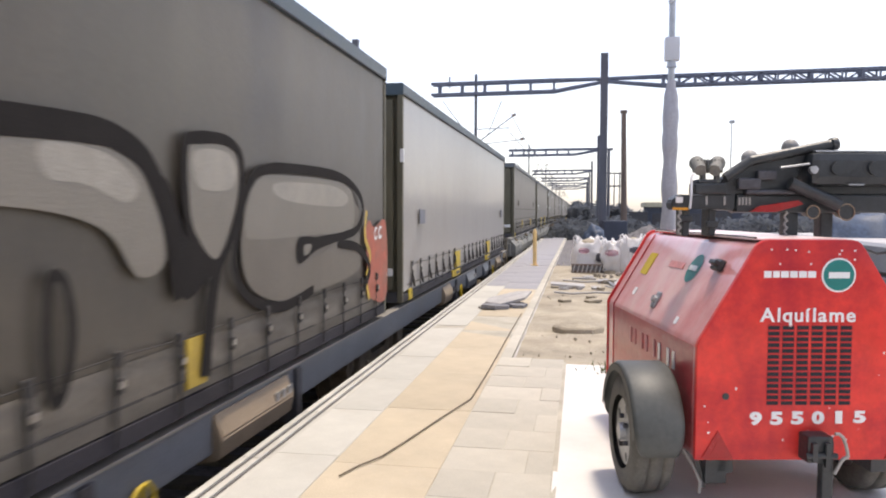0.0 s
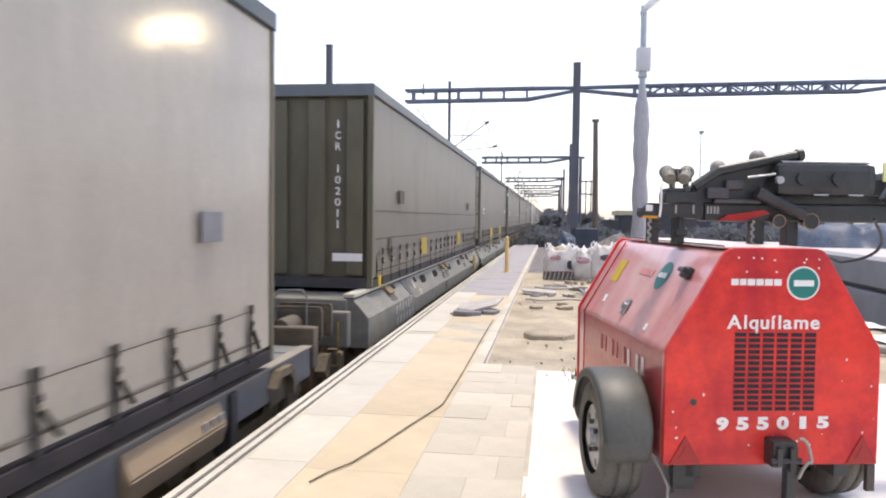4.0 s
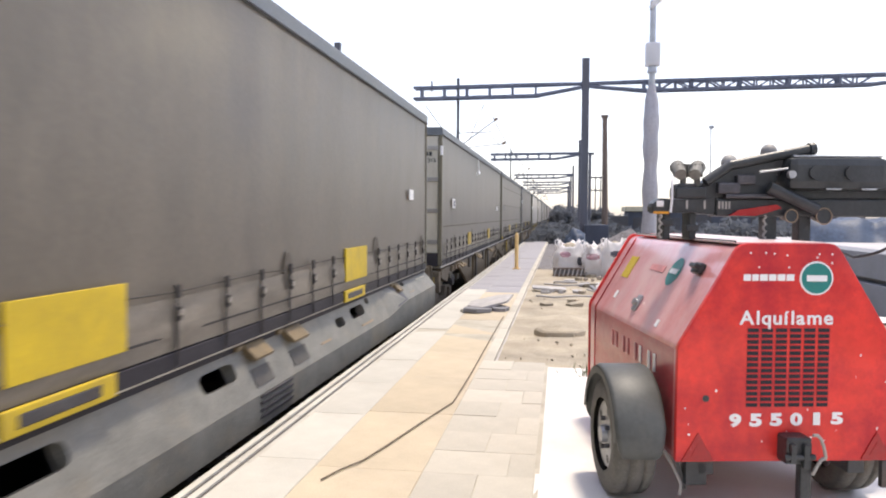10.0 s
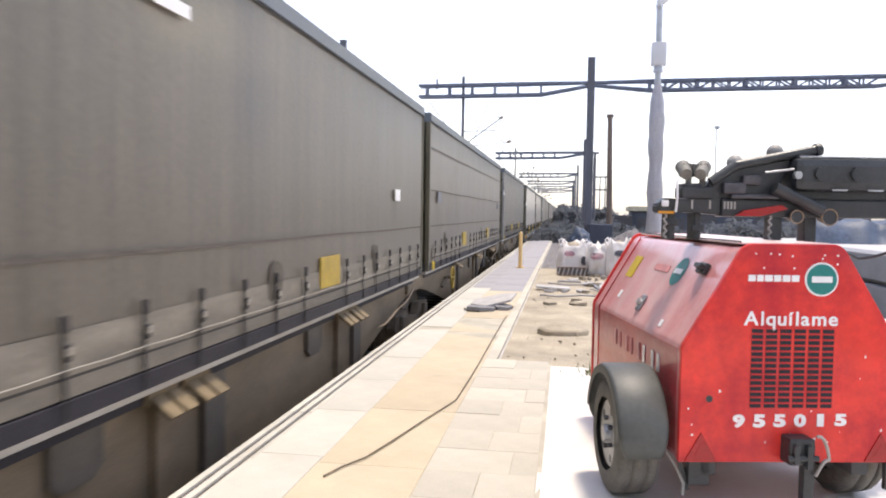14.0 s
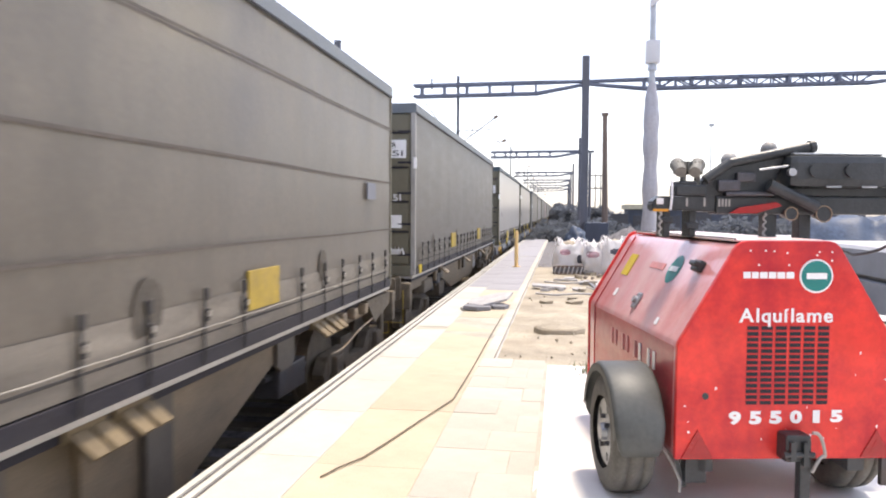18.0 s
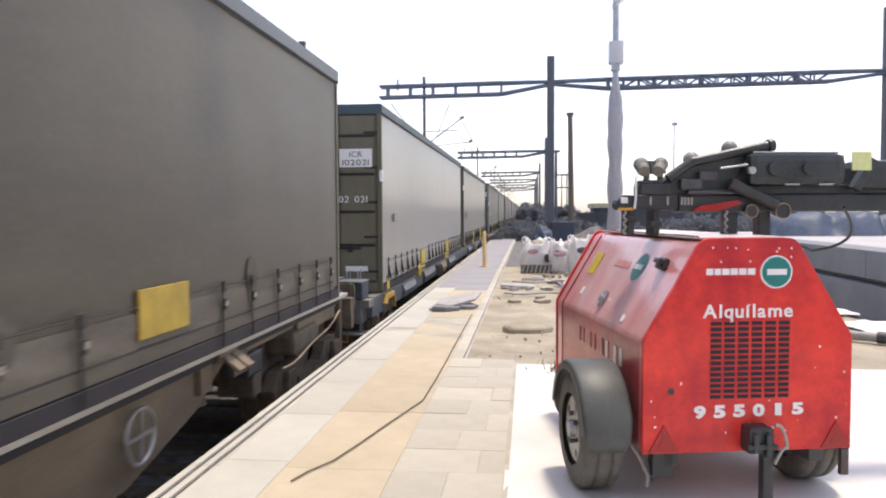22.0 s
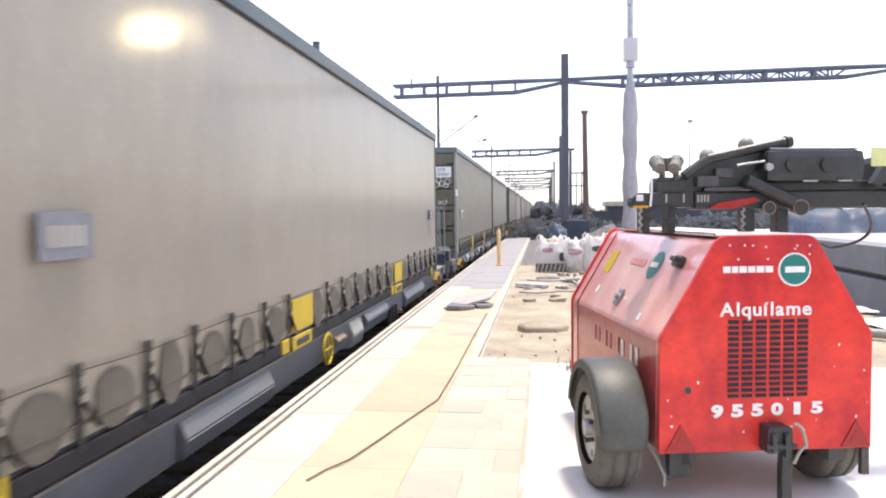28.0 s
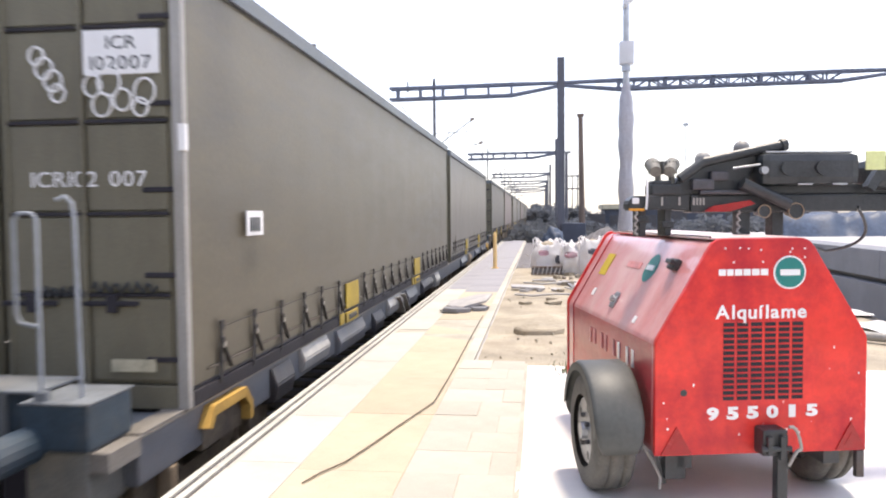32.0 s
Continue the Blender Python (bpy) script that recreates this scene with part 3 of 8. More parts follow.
                # dark ribs stand for the shadow gaps between the door panels
                for z in cuts[1:-1]:
                    part("door_shadow_strip", boxes((x0 + 0.03, x1 - 0.03, 0.004, 0.03, z - 0.012, z + 0.012), bevel=0.004), UNDERSILL, d)
            rods = (0.07, 0.2) if white else (0.04, 0.49)
            for f in rods:
                xr = x0 + (x1 - x0) * (f if sx > 0 else 1 - f)
                b2 = bmesh.new()
                tube(b2, (xr, 0.006, 0.06), (xr, 0.006, H - 0.13), 0.015, seg=8)
                part("lock_rod", b2, FRAME_GREY if white else DOOR_OLIVE, d)
            zh = 0.34 if white else 0.68
            for xc in (((x0 + x1) / 2 - 0.18 * sx,) if white else (x0 + 0.2, x1 - 0.42)):
                b2 = bmesh.new()
                box(b2, xc - 0.2, xc + 0.18, -0.016, 0.008, zh - 0.016, zh + 0.016, bevel=0.008)
                box(b2, xc - 0.035, xc + 0.035, -0.018, 0.01, zh - 0.06, zh + 0.06, bevel=0.008)
                part("door_handle", b2, UNDERSILL, d)
            n = 4 if white else 5
            for i in range(n):
                z = (0.42 + (H - 0.85) * i / (n - 1)) if white else 0.3 + (H - 0.75) * i / (n - 1)
                xh = x1 - 0.2 if sx > 0 else x0 - 0.04
                part("hinge", boxes((xh, xh + 0.24, 0.004, 0.03, z, z + (0.08 if white else 0.035)), bevel=0.008), FRAME_GREY if white else UNDERSILL, d)
    # straps and the cord that joins them
    n = 22
    seed_stain = int(s0) % 5
    if strap == "plain" and s0 < 104:
        b2 = bmesh.new()
        ny, nz, g = 132, 8, {}
        for j in range(ny + 1):
            for k in range(nz + 1):
                y, z = 0.3 + (L - 0.6) * j / ny, 0.11 + 0.31 * k / nz
                sag = math.sin(math.pi * k / nz)
                g[j, k] = b2.verts.new((HALF - 0.004 + sag * (0.008 + 0.014 * noise.noise((y * 2.6, z * 11, seed)) + 0.008 * noise.noise((y * 7, z * 20, seed))), y, z))
        for j in range(ny):
            for k in range(nz):
                b2.faces.new((g[j, k], g[j + 1, k], g[j + 1, k + 1], g[j, k + 1]))
        part("hem", b2, HEM[color], th, "slack dusty hem of the tarpaulin", smooth=True)
    for i in range(n):
        y = 0.5 + (L - 1.0) * i / (n - 1)
        if (strap != "far" or i % 2 == 0) and all(abs(y - q) > pad_width / 2 + 0.07 for q in pads):
            s = new("strap", STRAP_MESH["fork" if strap == "fork" else "plain"])
            s.parent = th
            s.location = (HALF + (0.02 if strap == "plain" and s0 < 104 else 0.006), y + random.uniform(-0.03, 0.03), 0.02)
            s.rotation_euler = (random.uniform(-0.05, 0.05), 0, 0)
            if strap != "far" and s0 < 153:
                k = new("buckle", STRAP_MESH["buckle"])
                k.parent = s
            if strap == "plain" and i % 5 == seed_stain and color in ("taupe", "brown", "streaky"):
                b2 = bmesh.new()
                ry, rz = random.uniform(0.09, 0.17), random.uniform(0.13, 0.24)
                q = [b2.verts.new((HALF + 0.0045, y + 0.02 + ry * math.cos(a) * (1 + 0.12 * math.sin(2 * a + i)), 0.42 + rz * math.sin(a))) for a in (2 * math.pi * j / 20 for j in range(20))]
                b2.faces.new(q)
                part("rub_stain", b2, RUB, th, "dark round stain rubbed by a strap buckle")
    if not rope:
        path_tube("hem_cord", [(HALF + 0.012, 0.5 + (L - 1.0) * i / (n - 1), 0.46 + 0.01 * math.sin(i * 2.1)) for i in range(n)], 0.004, STRAP, th)
    if rope:
        path_tube("hem_rope", [(HALF + 0.032, 0.5 + (L - 1.0) * i / (2 * n - 2), 0.25 - 0.006 * (i % 2)) for i in range(2 * n - 1)], 0.0045, ROPE, th, "pale rope through the strap buckles")
    b2 = bmesh.new()
    box(b2, HALF - 0.002, HALF + 0.008, 0.3, L - 0.3, 0.2, 0.214)
    part("hem_band", b2, STRAP if strap == "plain" else SEAM, th)
    for y in pads:
        w = pad_width / 2
        za, zb = (0.26 if dull else 0.2, 0.55) if z0 > 0.3 else (0.15, 0.44)
        paint = YELLOW_DULL if dull or s0 > 136 else YELLOW
        p = part("lift_pad", boxes((HALF - 0.002, HALF + 0.017, y - w, y + w, za, zb), bevel=0.003), paint, th, ("dusty orange" if dull or s0 > 136 else "yellow") + " patch marking a lifting point")
        if dull:
            continue
        part("lift_plate", boxes((HALF + 0.002, HALF + 0.026, y - w - 0.04, y + w * 0.75, -0.01, 0.11), bevel=0.008), paint, p)
        part("lift_socket", boxes((HALF + 0.02, HALF + 0.03, y - w + 0.06, y + w * 0.45, 0.02, 0.08), bevel=0.008), STEEL_DARK, p)
        if z0 < 0.3:
            part("yellow_plate", boxes((HALF + 0.0, HALF + 0.02, y - w - 0.3, y - w - 0.12, 0.0, 0.12), bevel=0.006), paint, p)
    if s0 < 136 and end != "doors_white":
        part("end_pad", boxes((HALF - 0.002, HALF + 0.014, 0.34, 0.56, 0.0, 0.14), bevel=0.004), YELLOW, th, "small yellow reflector plate")
    if grime:
        for i in range(n - 1):
            y = 0.5 + (L - 1.0) * (i + 0.5) / (n - 1)
            b2 = bmesh.new()
            w, h = random.uniform(0.14, 0.2), random.uniform(0.15, 0.2)
            q = [b2.verts.new((HALF + 0.005, y + w * math.cos(a) * (1 + 0.1 * math.sin(3 * a + i)), 0.27 + h * math.sin(a))) for a in (2 * math.pi * j / 18 for j in range(18))]
            b2.faces.new(q)
            part("grime_patch", b2, GRIME, th, "rubbed grimy oval on the tarpaulin")
    for z in seams:
        b2 = bmesh.new()
        for i in range(30):
            ya, yb = 0.1 + (L - 0.2) * i / 30, 0.1 + (L - 0.2) * (i + 1) / 30
            za, zb = z + 0.004 * math.sin(i * 0.7), z + 0.004 * math.sin((i + 1) * 0.7)
            q = [b2.verts.new(c) for c in ((HALF + 0.016, ya, za - 0.01), (HALF + 0.016, yb, zb - 0.01), (HALF + 0.016, yb, zb + 0.01), (HALF + 0.016, ya, za + 0.01))]
            b2.faces.new(q)
        part("seam", b2, SEAM, th, "sewn seam strip along the tarpaulin")
    return th, L, H


def strap_meshes():
    bm = bmesh.new()
    box(bm, 0, 0.006, -0.013, 0.013, 0.1, 0.44)
    bar(bm, (0.006, 0.004, 0.1), (0.004, -0.01, 0.0), 0.014, 0.005)
    box(bm, 0.004, 0.028, -0.022, 0.022, 0.27, 0.35, bevel=0.006)
    box(bm, 0.0, 0.022, -0.026, 0.026, 0.4, 0.48, bevel=0.008)
    plain = mesh_from(bm, "strap")
    bm = bmesh.new()
    box(bm, 0, 0.008, -0.02, 0.02, 0.05, 0.46)
    box(bm, 0.004, 0.026, -0.028, 0.028, 0.3, 0.37, bevel=0.006)
    box(bm, 0.0, 0.02, -0.03, 0.03, 0.42, 0.49, bevel=0.008)
    bar(bm, (0.012, 0.0, 0.33), (0.012, 0.15, 0.14), 0.03, 0.012)
    fork = mesh_from(bm, "strap_forked")
    for me in (plain, fork):
        me.materials.append(STRAP)
    buckle = mesh_from(boxes((0.026, 0.036, -0.022, 0.022, 0.3, 0.335), bevel=0.005), "buckle")
    buckle.materials.append(BUCKLE)
    return {"plain": plain, "fork": fork, "buckle": buckle}


STRAP_MESH = strap_meshes()
HEM = {k: surface(k + "_dusty_hem", c, 0.6, vary=0.3, scale=2.2, dirt=[min(1, v * 1.9) for v in c], dirt_amount=0.65, dirt_from=0.42, streak=(1, 0.5, 2.2), bump=0.2, fine=30)
       for k, c in (("soot", (0.09, 0.08, 0.065)), ("taupe", (0.138, 0.122, 0.098)), ("streaky", (0.14, 0.125, 0.1)), ("brown", (0.085, 0.074, 0.058)))}
RUB = surface("rubbed_stain", (0.086, 0.074, 0.056), 0.75, vary=0.3, scale=9, dirt=(0.13, 0.115, 0.095), dirt_amount=0.8)
GRIME = surface("tarpaulin_grime", (0.122, 0.108, 0.088), 0.8, vary=0.2, scale=6, dirt=(0.19, 0.17, 0.14), dirt_amount=0.7)
ROPE = surface("pale_rope", (0.3, 0.28, 0.24), 0.8, vary=0.2, scale=12, dirt_amount=0.3)
SEAM = surface("seam_grime", (0.1, 0.085, 0.07), 0.8, vary=0.3, scale=4)


def bogie(parent, y, mat):
    """A two-axle bogie under a wagon: side frames, springs and wheels."""
    b = part("bogie", bmesh.new(), mat, parent)
    bm = bmesh.new()
    zc = RAIL_Z + 0.46
    for sx in (-1.02, 1.02):
        prism(bm, [(y - 1.35, zc - 0.02), (y - 1.2, zc + 0.14), (y - 0.5, zc + 0.16), (y - 0.3, zc - 0.02), (y + 0.3, zc - 0.02), (y + 0.5, zc + 0.16), (y + 1.2, zc + 0.14), (y + 1.35, zc - 0.02),
                   (y + 1.3, zc - 0.1), (y + 0.6, zc), (y + 0.35, zc - 0.22), (y - 0.35, zc - 0.22), (y - 0.6, zc), (y - 1.3, zc - 0.1)], "x", sx - 0.06, sx + 0.06)
        for dy in (-0.9, 0.9):
            box(bm, sx - 0.1, sx + 0.12, y + dy - 0.14, y + dy + 0.14, zc - 0.14, zc + 0.12, bevel=0.03)
            for e in (-0.26, 0.26):
                tube(bm, (sx, y + dy + e, zc - 0.12), (sx, y + dy + e, zc + 0.12), 0.07, seg=10)
    box(bm, -0.95, 0.95, y - 0.25, y + 0.25, zc - 0.05, zc + 0.2)
    b.data = mesh_from(bm, "bogie")
    b.data.materials.append(mat)
    for dy in (-0.9, 0.9):
        w = bmesh.new()
        tube(w, (-0.8, y + dy, zc), (0.8, y + dy, zc), 0.08)
        for sx in (-1, 1):
            tube(w, (sx * 0.77, y + dy, zc), (sx * 0.9, y + dy, zc), 0.46, seg=28)
            tube(w, (sx * 0.74, y + dy, zc), (sx * 0.77, y + dy, zc), 0.49, seg=28)
        part("wheelset", w, BOGIE, b, smooth=False)


def wagon(s0, s1, style, gaps=(), label="", belly=-0.42, spots=None):
    """A container wagon from buffer to buffer; its origin is at its front end on rail level."""
    L = s1 - s0
    th = thing("container_wagon", pose(SIDE_X - HALF, s0, 0), label, "wagon", "wagons of the train")
    moving.append((th, s0))
    if style == "low":
        mat, deck = WAGON_BLUE, 0.13
        part("centre_sill", boxes((-0.5, 0.5, 0.6, L - 0.6, -0.25, 0.05)), mat, th)
        for sx in (-1, 1):
            part("side_sill", boxes((sx * 1.16 - 0.07, sx * 1.16 + 0.07, 0.75, L - 0.75, -0.16, 0.12), bevel=0.015), mat, th, "slate-grey side sill")
        part("sill_cap", boxes((1.14, 1.25, 0.75, L - 0.75, 0.122, 0.14), bevel=0.004), SILL_CAP, th, "pale worn cap of the side sill")
        for y, w, zt, zb, tone in spots or ():
            b2 = bmesh.new()
            prism(b2, [(1.0, zt), (1.24, zt), (1.3, (zt + zb) / 2), (1.27, zb), (1.0, zb - 0.04)], "y", y, y + w)
            bmesh.ops.bevel(b2, geom=b2.edges[:], offset=0.012, segments=2, affect="EDGES")
            part("side_box", b2, {"slate": mat, "tan": TAN_METAL, "pale": FRAME_GREY, "dark": STEEL_DARK}[tone], th, "sloping side box")
        if spots:
            for y in (8.5, 8.95):
                b2 = bmesh.new()
                bar(b2, (1.28, y, 0.1), (1.28, y + 0.45, -0.2), 0.14, 0.02)
                part("strut", b2, FRAME_GREY, th, "pale slanting strut")
            for y in (25.15, 25.4, 25.65):
                part("rung_bar", boxes((1.24, 1.28, y, y + 0.05, -0.25, -0.02)), STEEL_DARK, th)
            if s0 < 130:
                part("handwheel", wheel_ring(1.29, 21.8, -0.02, 0.16), YELLOW, th, "yellow brake handwheel")
                b2 = bmesh.new()
                tube(b2, (1.25, 5.35, 0.2), (1.29, 5.35, 0.2), 0.13, seg=20)
                part("disc_plate", b2, YELLOW, th, "round yellow plate")
                part("lever_plate", boxes((1.24, 1.3, 29.28, 29.44, 0.1, 0.26), bevel=0.03), YELLOW, th, "bright yellow lever plate")
        y = 3.6
        k = 0
        while y < L - 3:
            if all(abs(y - g) > 2.2 for g in gaps) and not spots:
                b2 = bmesh.new()
                prism(b2, [(1.0, 0.1), (1.235, 0.1), (1.30, -0.06), (1.27, -0.2), (1.0, -0.26)], "y", y, y + (1.25 if k % 2 else 0.8))
                bmesh.ops.bevel(b2, geom=b2.edges[:], offset=0.012, segments=2, affect="EDGES")
                part("side_box", b2, mat if k % 3 else TAN_METAL, th, "sloping side box")
                for q in range(3):
                    part("stencil_bar", boxes((1.275, 1.292, y + 0.9 + q * 0.12, y + 0.97 + q * 0.12, -0.07, 0.02)), FRAME_GREY if k % 2 else STEEL_DARK, th)
                part("step_bracket", boxes((1.1, 1.26, y + 1.4, y + 1.52, -0.35, 0.1), bevel=0.01), STEEL_DARK, th)
                if k % 2 == 0:
                    part("wheel_valve", wheel_ring(1.27, y + 1.9, -0.16, 0.11), YELLOW, th, "yellow brake handwheel")
            y += 2.75
            k += 1
        bog = [1.9, L - 1.9] + list(gaps)
    elif style == "pocket":
        mat, deck = WAGON_GREY, 0.47
        spans = [(0.9, (gaps[0] if gaps else L) - 0.35), ((gaps[0] if gaps else 0.9) + 0.35, L - 0.9)] if gaps else [(0.9, L - 0.9)]
        for a, b in spans:
            part("side_panel", pocket_side(a, b), mat, th, "sloping grey side panel with round-cornered openings")
            # the rail's white also stands for sun on its upper edge
            part("top_rail", boxes((1.1, 1.232, a, b, 0.425 if a < 2 else 0.44, 0.468), bevel=0.006), RAIL_WHITE, th, "worn white top rail, whitened for the sun on it")
            # solid dark strip drawn as the black line under the rail
            part("rail_dark_strip", boxes((1.1, 1.222, a, b, 0.4, 0.424 if a < 2 else 0.439)), UNDERSILL, th)
            part("pocket_floor", boxes((-1.1, 1.1, a + 0.5, b - 0.5, -0.35, -0.2)), STEEL_DARK, th)
            part("far_side", boxes((-1.2, -1.05, a, b, -0.3, 0.42)), mat, th)
            first = a < 2
            for y, w in ((2.4, 0.42), (7.75, 0.4), (8.3, 0.36), (11.6, 0.4)) if first else ((19.4, 0.4), (20.0, 0.3), (22.88, 0.42), (23.68, 0.46), (27.9, 0.3)):
                part("spigot", slope_spigot(y, w), SPIGOT, th, "fold-down dusty tan container spigot")
                # dark patch stands for the shadow that the spigot throws
                part("spigot_shade", panel_plate(y + 0.06, y + w - 0.02, 0.5, 0.86), SPIGOT_SHADE, th, "dark patch painted as the shadow below the spigot")
            if first:
                part("handwheel", wheel_ring(1.42, 13.12, 0.17, 0.2), YELLOW_DULL, th, "dull yellow brake handwheel")
                b2 = bmesh.new()
                tube(b2, (1.25, 13.12, 0.17), (1.42, 13.12, 0.17), 0.03, seg=12)
                part("handwheel_hub", b2, STEEL_DARK, th)
                part("bare_patch", panel_plate(4.52, 4.72, 0.2, 0.6), FRAME_GREY, th, "pale patch of bare metal")
                for k in range(3):
                    part("stencil_bar", panel_plate(4.86, 5.06, 0.72 + 0.09 * k, 0.76 + 0.09 * k), CREAM, th)
                for k in range(6):
                    part("stencil_plate", boxes((1.4, 1.409, 2.5 + 0.22 * k, 2.62 + 0.22 * k, 0.04 + 0.03 * (k % 2), 0.15 + 0.02 * (k % 3)), (1.4, 1.409, 2.55 + 0.24 * k, 2.68 + 0.24 * k, -0.12, -0.02)), FRAME_GREY, th)
                part("ear_plate", boxes((1.36, 1.366, 7.9, 8.15, -0.12, 0.07), bevel=0.004), STEEL_DARK, th)
            else:
                for k in range(4):
                    part("vent_rib", boxes((1.356, 1.372, 22.95, 23.6, -0.11 + 0.05 * k, -0.085 + 0.05 * k), bevel=0.006), STEEL_DARK, th)
            part("stencil_strip", panel_plate(b - 1.02, b - 0.34, 0.22, 0.3), CREAM, th, "long cream stencil strip")
            if first:
                part("corner_lug", panel_plate(b - 0.24, b - 0.04, 0.0, 0.16), YELLOW_DULL, th)
            for edge_y, e in ((3.65, 1), (28.2, -1)):
                if a < edge_y < b:
                    part("wedge_plate", panel_plate(*sorted((edge_y + e * 0.02, edge_y + e * 0.5)), 0.05, 0.95), STEEL_DARK, th, "dark wedge plate where the side steps in")
            rng = random.Random(int(a * 7) + 3)
            for k in range(5):
                yk = rng.uniform(a + 0.5, b - 1.5)
                f = rng.uniform(0.3, 0.85)
                part("paint_patch", panel_plate(yk, yk + rng.uniform(0.1, 0.5), f, f + rng.uniform(0.04, 0.08)), TAN_METAL, th)
        b2 = bmesh.new()
        for yj, d in ((spans[0][1], 1), (spans[-1][0], -1)) if gaps else ():
            prism(b2, [(0.9, 0.3), (1.2, 0.36), (1.3, 0.16), (1.22, -0.12), (0.9, -0.16)], "y", *sorted((yj + d * 0.02, yj + d * 0.3)))
        if gaps:
            part("joint_cover", b2, FRAME_OLIVE, th, "dark olive cover over the joint")
        else:
            b2.free()
        bog = [1.6, L - 1.6] + list(gaps)
    else:
        mat, deck = WAGON_BROWN, 0.4
        spans = [(0.8, L - 0.8)] if not gaps else [(0.8, gaps[0] - 0.3), (gaps[0] + 0.3, L - 0.8)]
        for a, b in spans:
            lead = [(a + 3.4, 0.24), (a + 5.5, belly)] if a < 2 else [(a + 0.7, 0.03), (a + 3.2, belly)]
            tail = [(b - 5.5, belly), (b - 3.4, 0.24)] if b > L - 2 else [(b - 3.2, belly), (b - 0.7, 0.03)]
            edge = [(a, 0.36), (a, 0.22 if a < 2 else 0.1)] + lead + tail + [(b, 0.22 if b > L - 2 else 0.1), (b, 0.36)]
            bm = bmesh.new()
            prism(bm, edge, "x", 1.05, 1.10)
            if belly > -0.3:
                bm.free()
                bm = bmesh.new()
                prism(bm, [(a, 0.36), (a, 0.22), (a + 3.0, 0.22), (a + 3.9, 0.05), (a + 5.2, -0.27), (b - 5.2, -0.27), (b - 4.2, -0.04), (b - 3.7, 0.2), (b, 0.22), (b, 0.36)], "x", 1.05, 1.1)
            part("side_sill", bm, mat, th, "dusty tan side sill with a curved belly" if belly > -0.3 else "brown fish-bellied side sill")
            bm = bmesh.new()
            prism(bm, edge, "x", -1.10, -1.05)
            part("side_sill", bm, mat, th)
            # pale steel colour stands in for the bright highlight on the flange
            part("top_flange", boxes((0.95, 1.23, a, b, 0.345, 0.385), bevel=0.006), WORN_STEEL, th, "worn top flange, paled for the highlight along it")
            part("deck", boxes((-1.1, 1.1, a, b, 0.28, 0.34)), STEEL_DARK, th)
            y = a + (3.75 if a > 2 else 2.6)
            while y < b - 2:
                foot = belly + 0.04 if lead[1][0] < y < tail[0][0] - 0.6 else 0.24 if belly < -0.3 else 0.07
                for dy, w in ((0.18, 0.2), (0.8, 0.3)):
                    part("stiffener", boxes((1.1, 1.15, y + dy, y + dy + w, foot, 0.325)), mat if dy < 0.5 else WEB_PLATE, th)
                if belly < -0.3 and not (a > 2 and y < a + 4):
                    b2 = bmesh.new()
                    prism(b2, [(y - 0.75, 0.28), (y - 0.75, 0.06), (y - 0.66, -0.0), (y - 0.42, -0.0), (y - 0.33, 0.06), (y - 0.33, 0.28)], "x", 1.1, 1.14)
                    part("web_plate", b2, WEB_PLATE, th, "dark grey bracket plate on the web")
                for dy in ((0.0,) if a > 2 and y < a + 4 else (0.0, 0.42)) if belly < -0.3 else (0.42,):
                    part("folding_spigot", spigot(y + dy, 0.34), SPIGOT if belly < -0.3 else mat, th, "fold-down dusty tan container spigot")
                y += 3.65
            # dark strip painted as the shadow under the top flange
            part("flange_shade_strip", boxes((1.1, 1.17, a + 0.2, b - 0.2, 0.275, 0.325)), UNDERSILL, th)
            if belly < -0.3 and a > 2 and s0 < 60:
                part("handwheel", wheel_ring(1.27, 18.45, 0.07, 0.22), YELLOW_DULL, th, "yellow brake handwheel")
                b2 = bmesh.new()
                tube(b2, (1.05, 18.45, 0.07), (1.27, 18.45, 0.07), 0.03, seg=12)
                tube(b2, (1.16, 17.8, -0.06), (1.16, 18.4, 0.05), 0.025, seg=8)
                part("handwheel_hub", b2, BOGIE, th)
            rng = random.Random(int(s0 * 10) + int(a))
            y = a + 3.0
            while y < b - 3:
                if a + 3.8 < y < b - 4.6:
                    y = b - 4.4
                w = rng.choice((0.14, 0.22, 0.35, 0.7))
                zt = rng.uniform(-0.04, 0.05)
                bm = boxes((rng.uniform(0.7, 0.9), rng.uniform(1.0, 1.12), y, y + w, zt - rng.uniform(0.08, 0.3), zt), bevel=0.02)
                if w > 0.3:
                    tube(bm, (1.0, y - 0.15, zt - 0.06), (1.0, y + w + 0.2, zt - 0.12), 0.03, seg=10)
                part("brake_box", bm, (BOGIE, STEEL_DARK, BOGIE)[rng.randrange(3)], th, "dusty brake gear box")
                y += w + rng.uniform(0.15, 1.5)
            if belly > -0.3:
                part("handwheel", wheel_ring(1.16, 9.98, 0.04, 0.17), WORN_STEEL, th, "grey steel brake handwheel")
                part("yellow_plate", boxes((1.232, 1.25, 10.7, 10.98, 0.4, 0.54), bevel=0.004), YELLOW_DULL, th, "small yellow plate")
                b2 = bmesh.new()
                tube(b2, (0.8, (a + b) / 2 - 0.8, -0.12), (0.8, (a + b) / 2 + 0.8, -0.12), 0.17, seg=20)
                part("air_tank", b2, BOGIE, th)
            path_tube("brake_pipe", [(1.22, b - 2.6 + 2.2 * q / 12, -0.06 + 0.26 * (q / 12) ** 2 - 0.02 * math.sin(q * 0.26 * math.pi)) for q in range(13)], 0.013, TAN_METAL, th, "bent pale brake pipe")
        bog = [1.9, L - 1.9] + ([gaps[0]] if gaps else [])
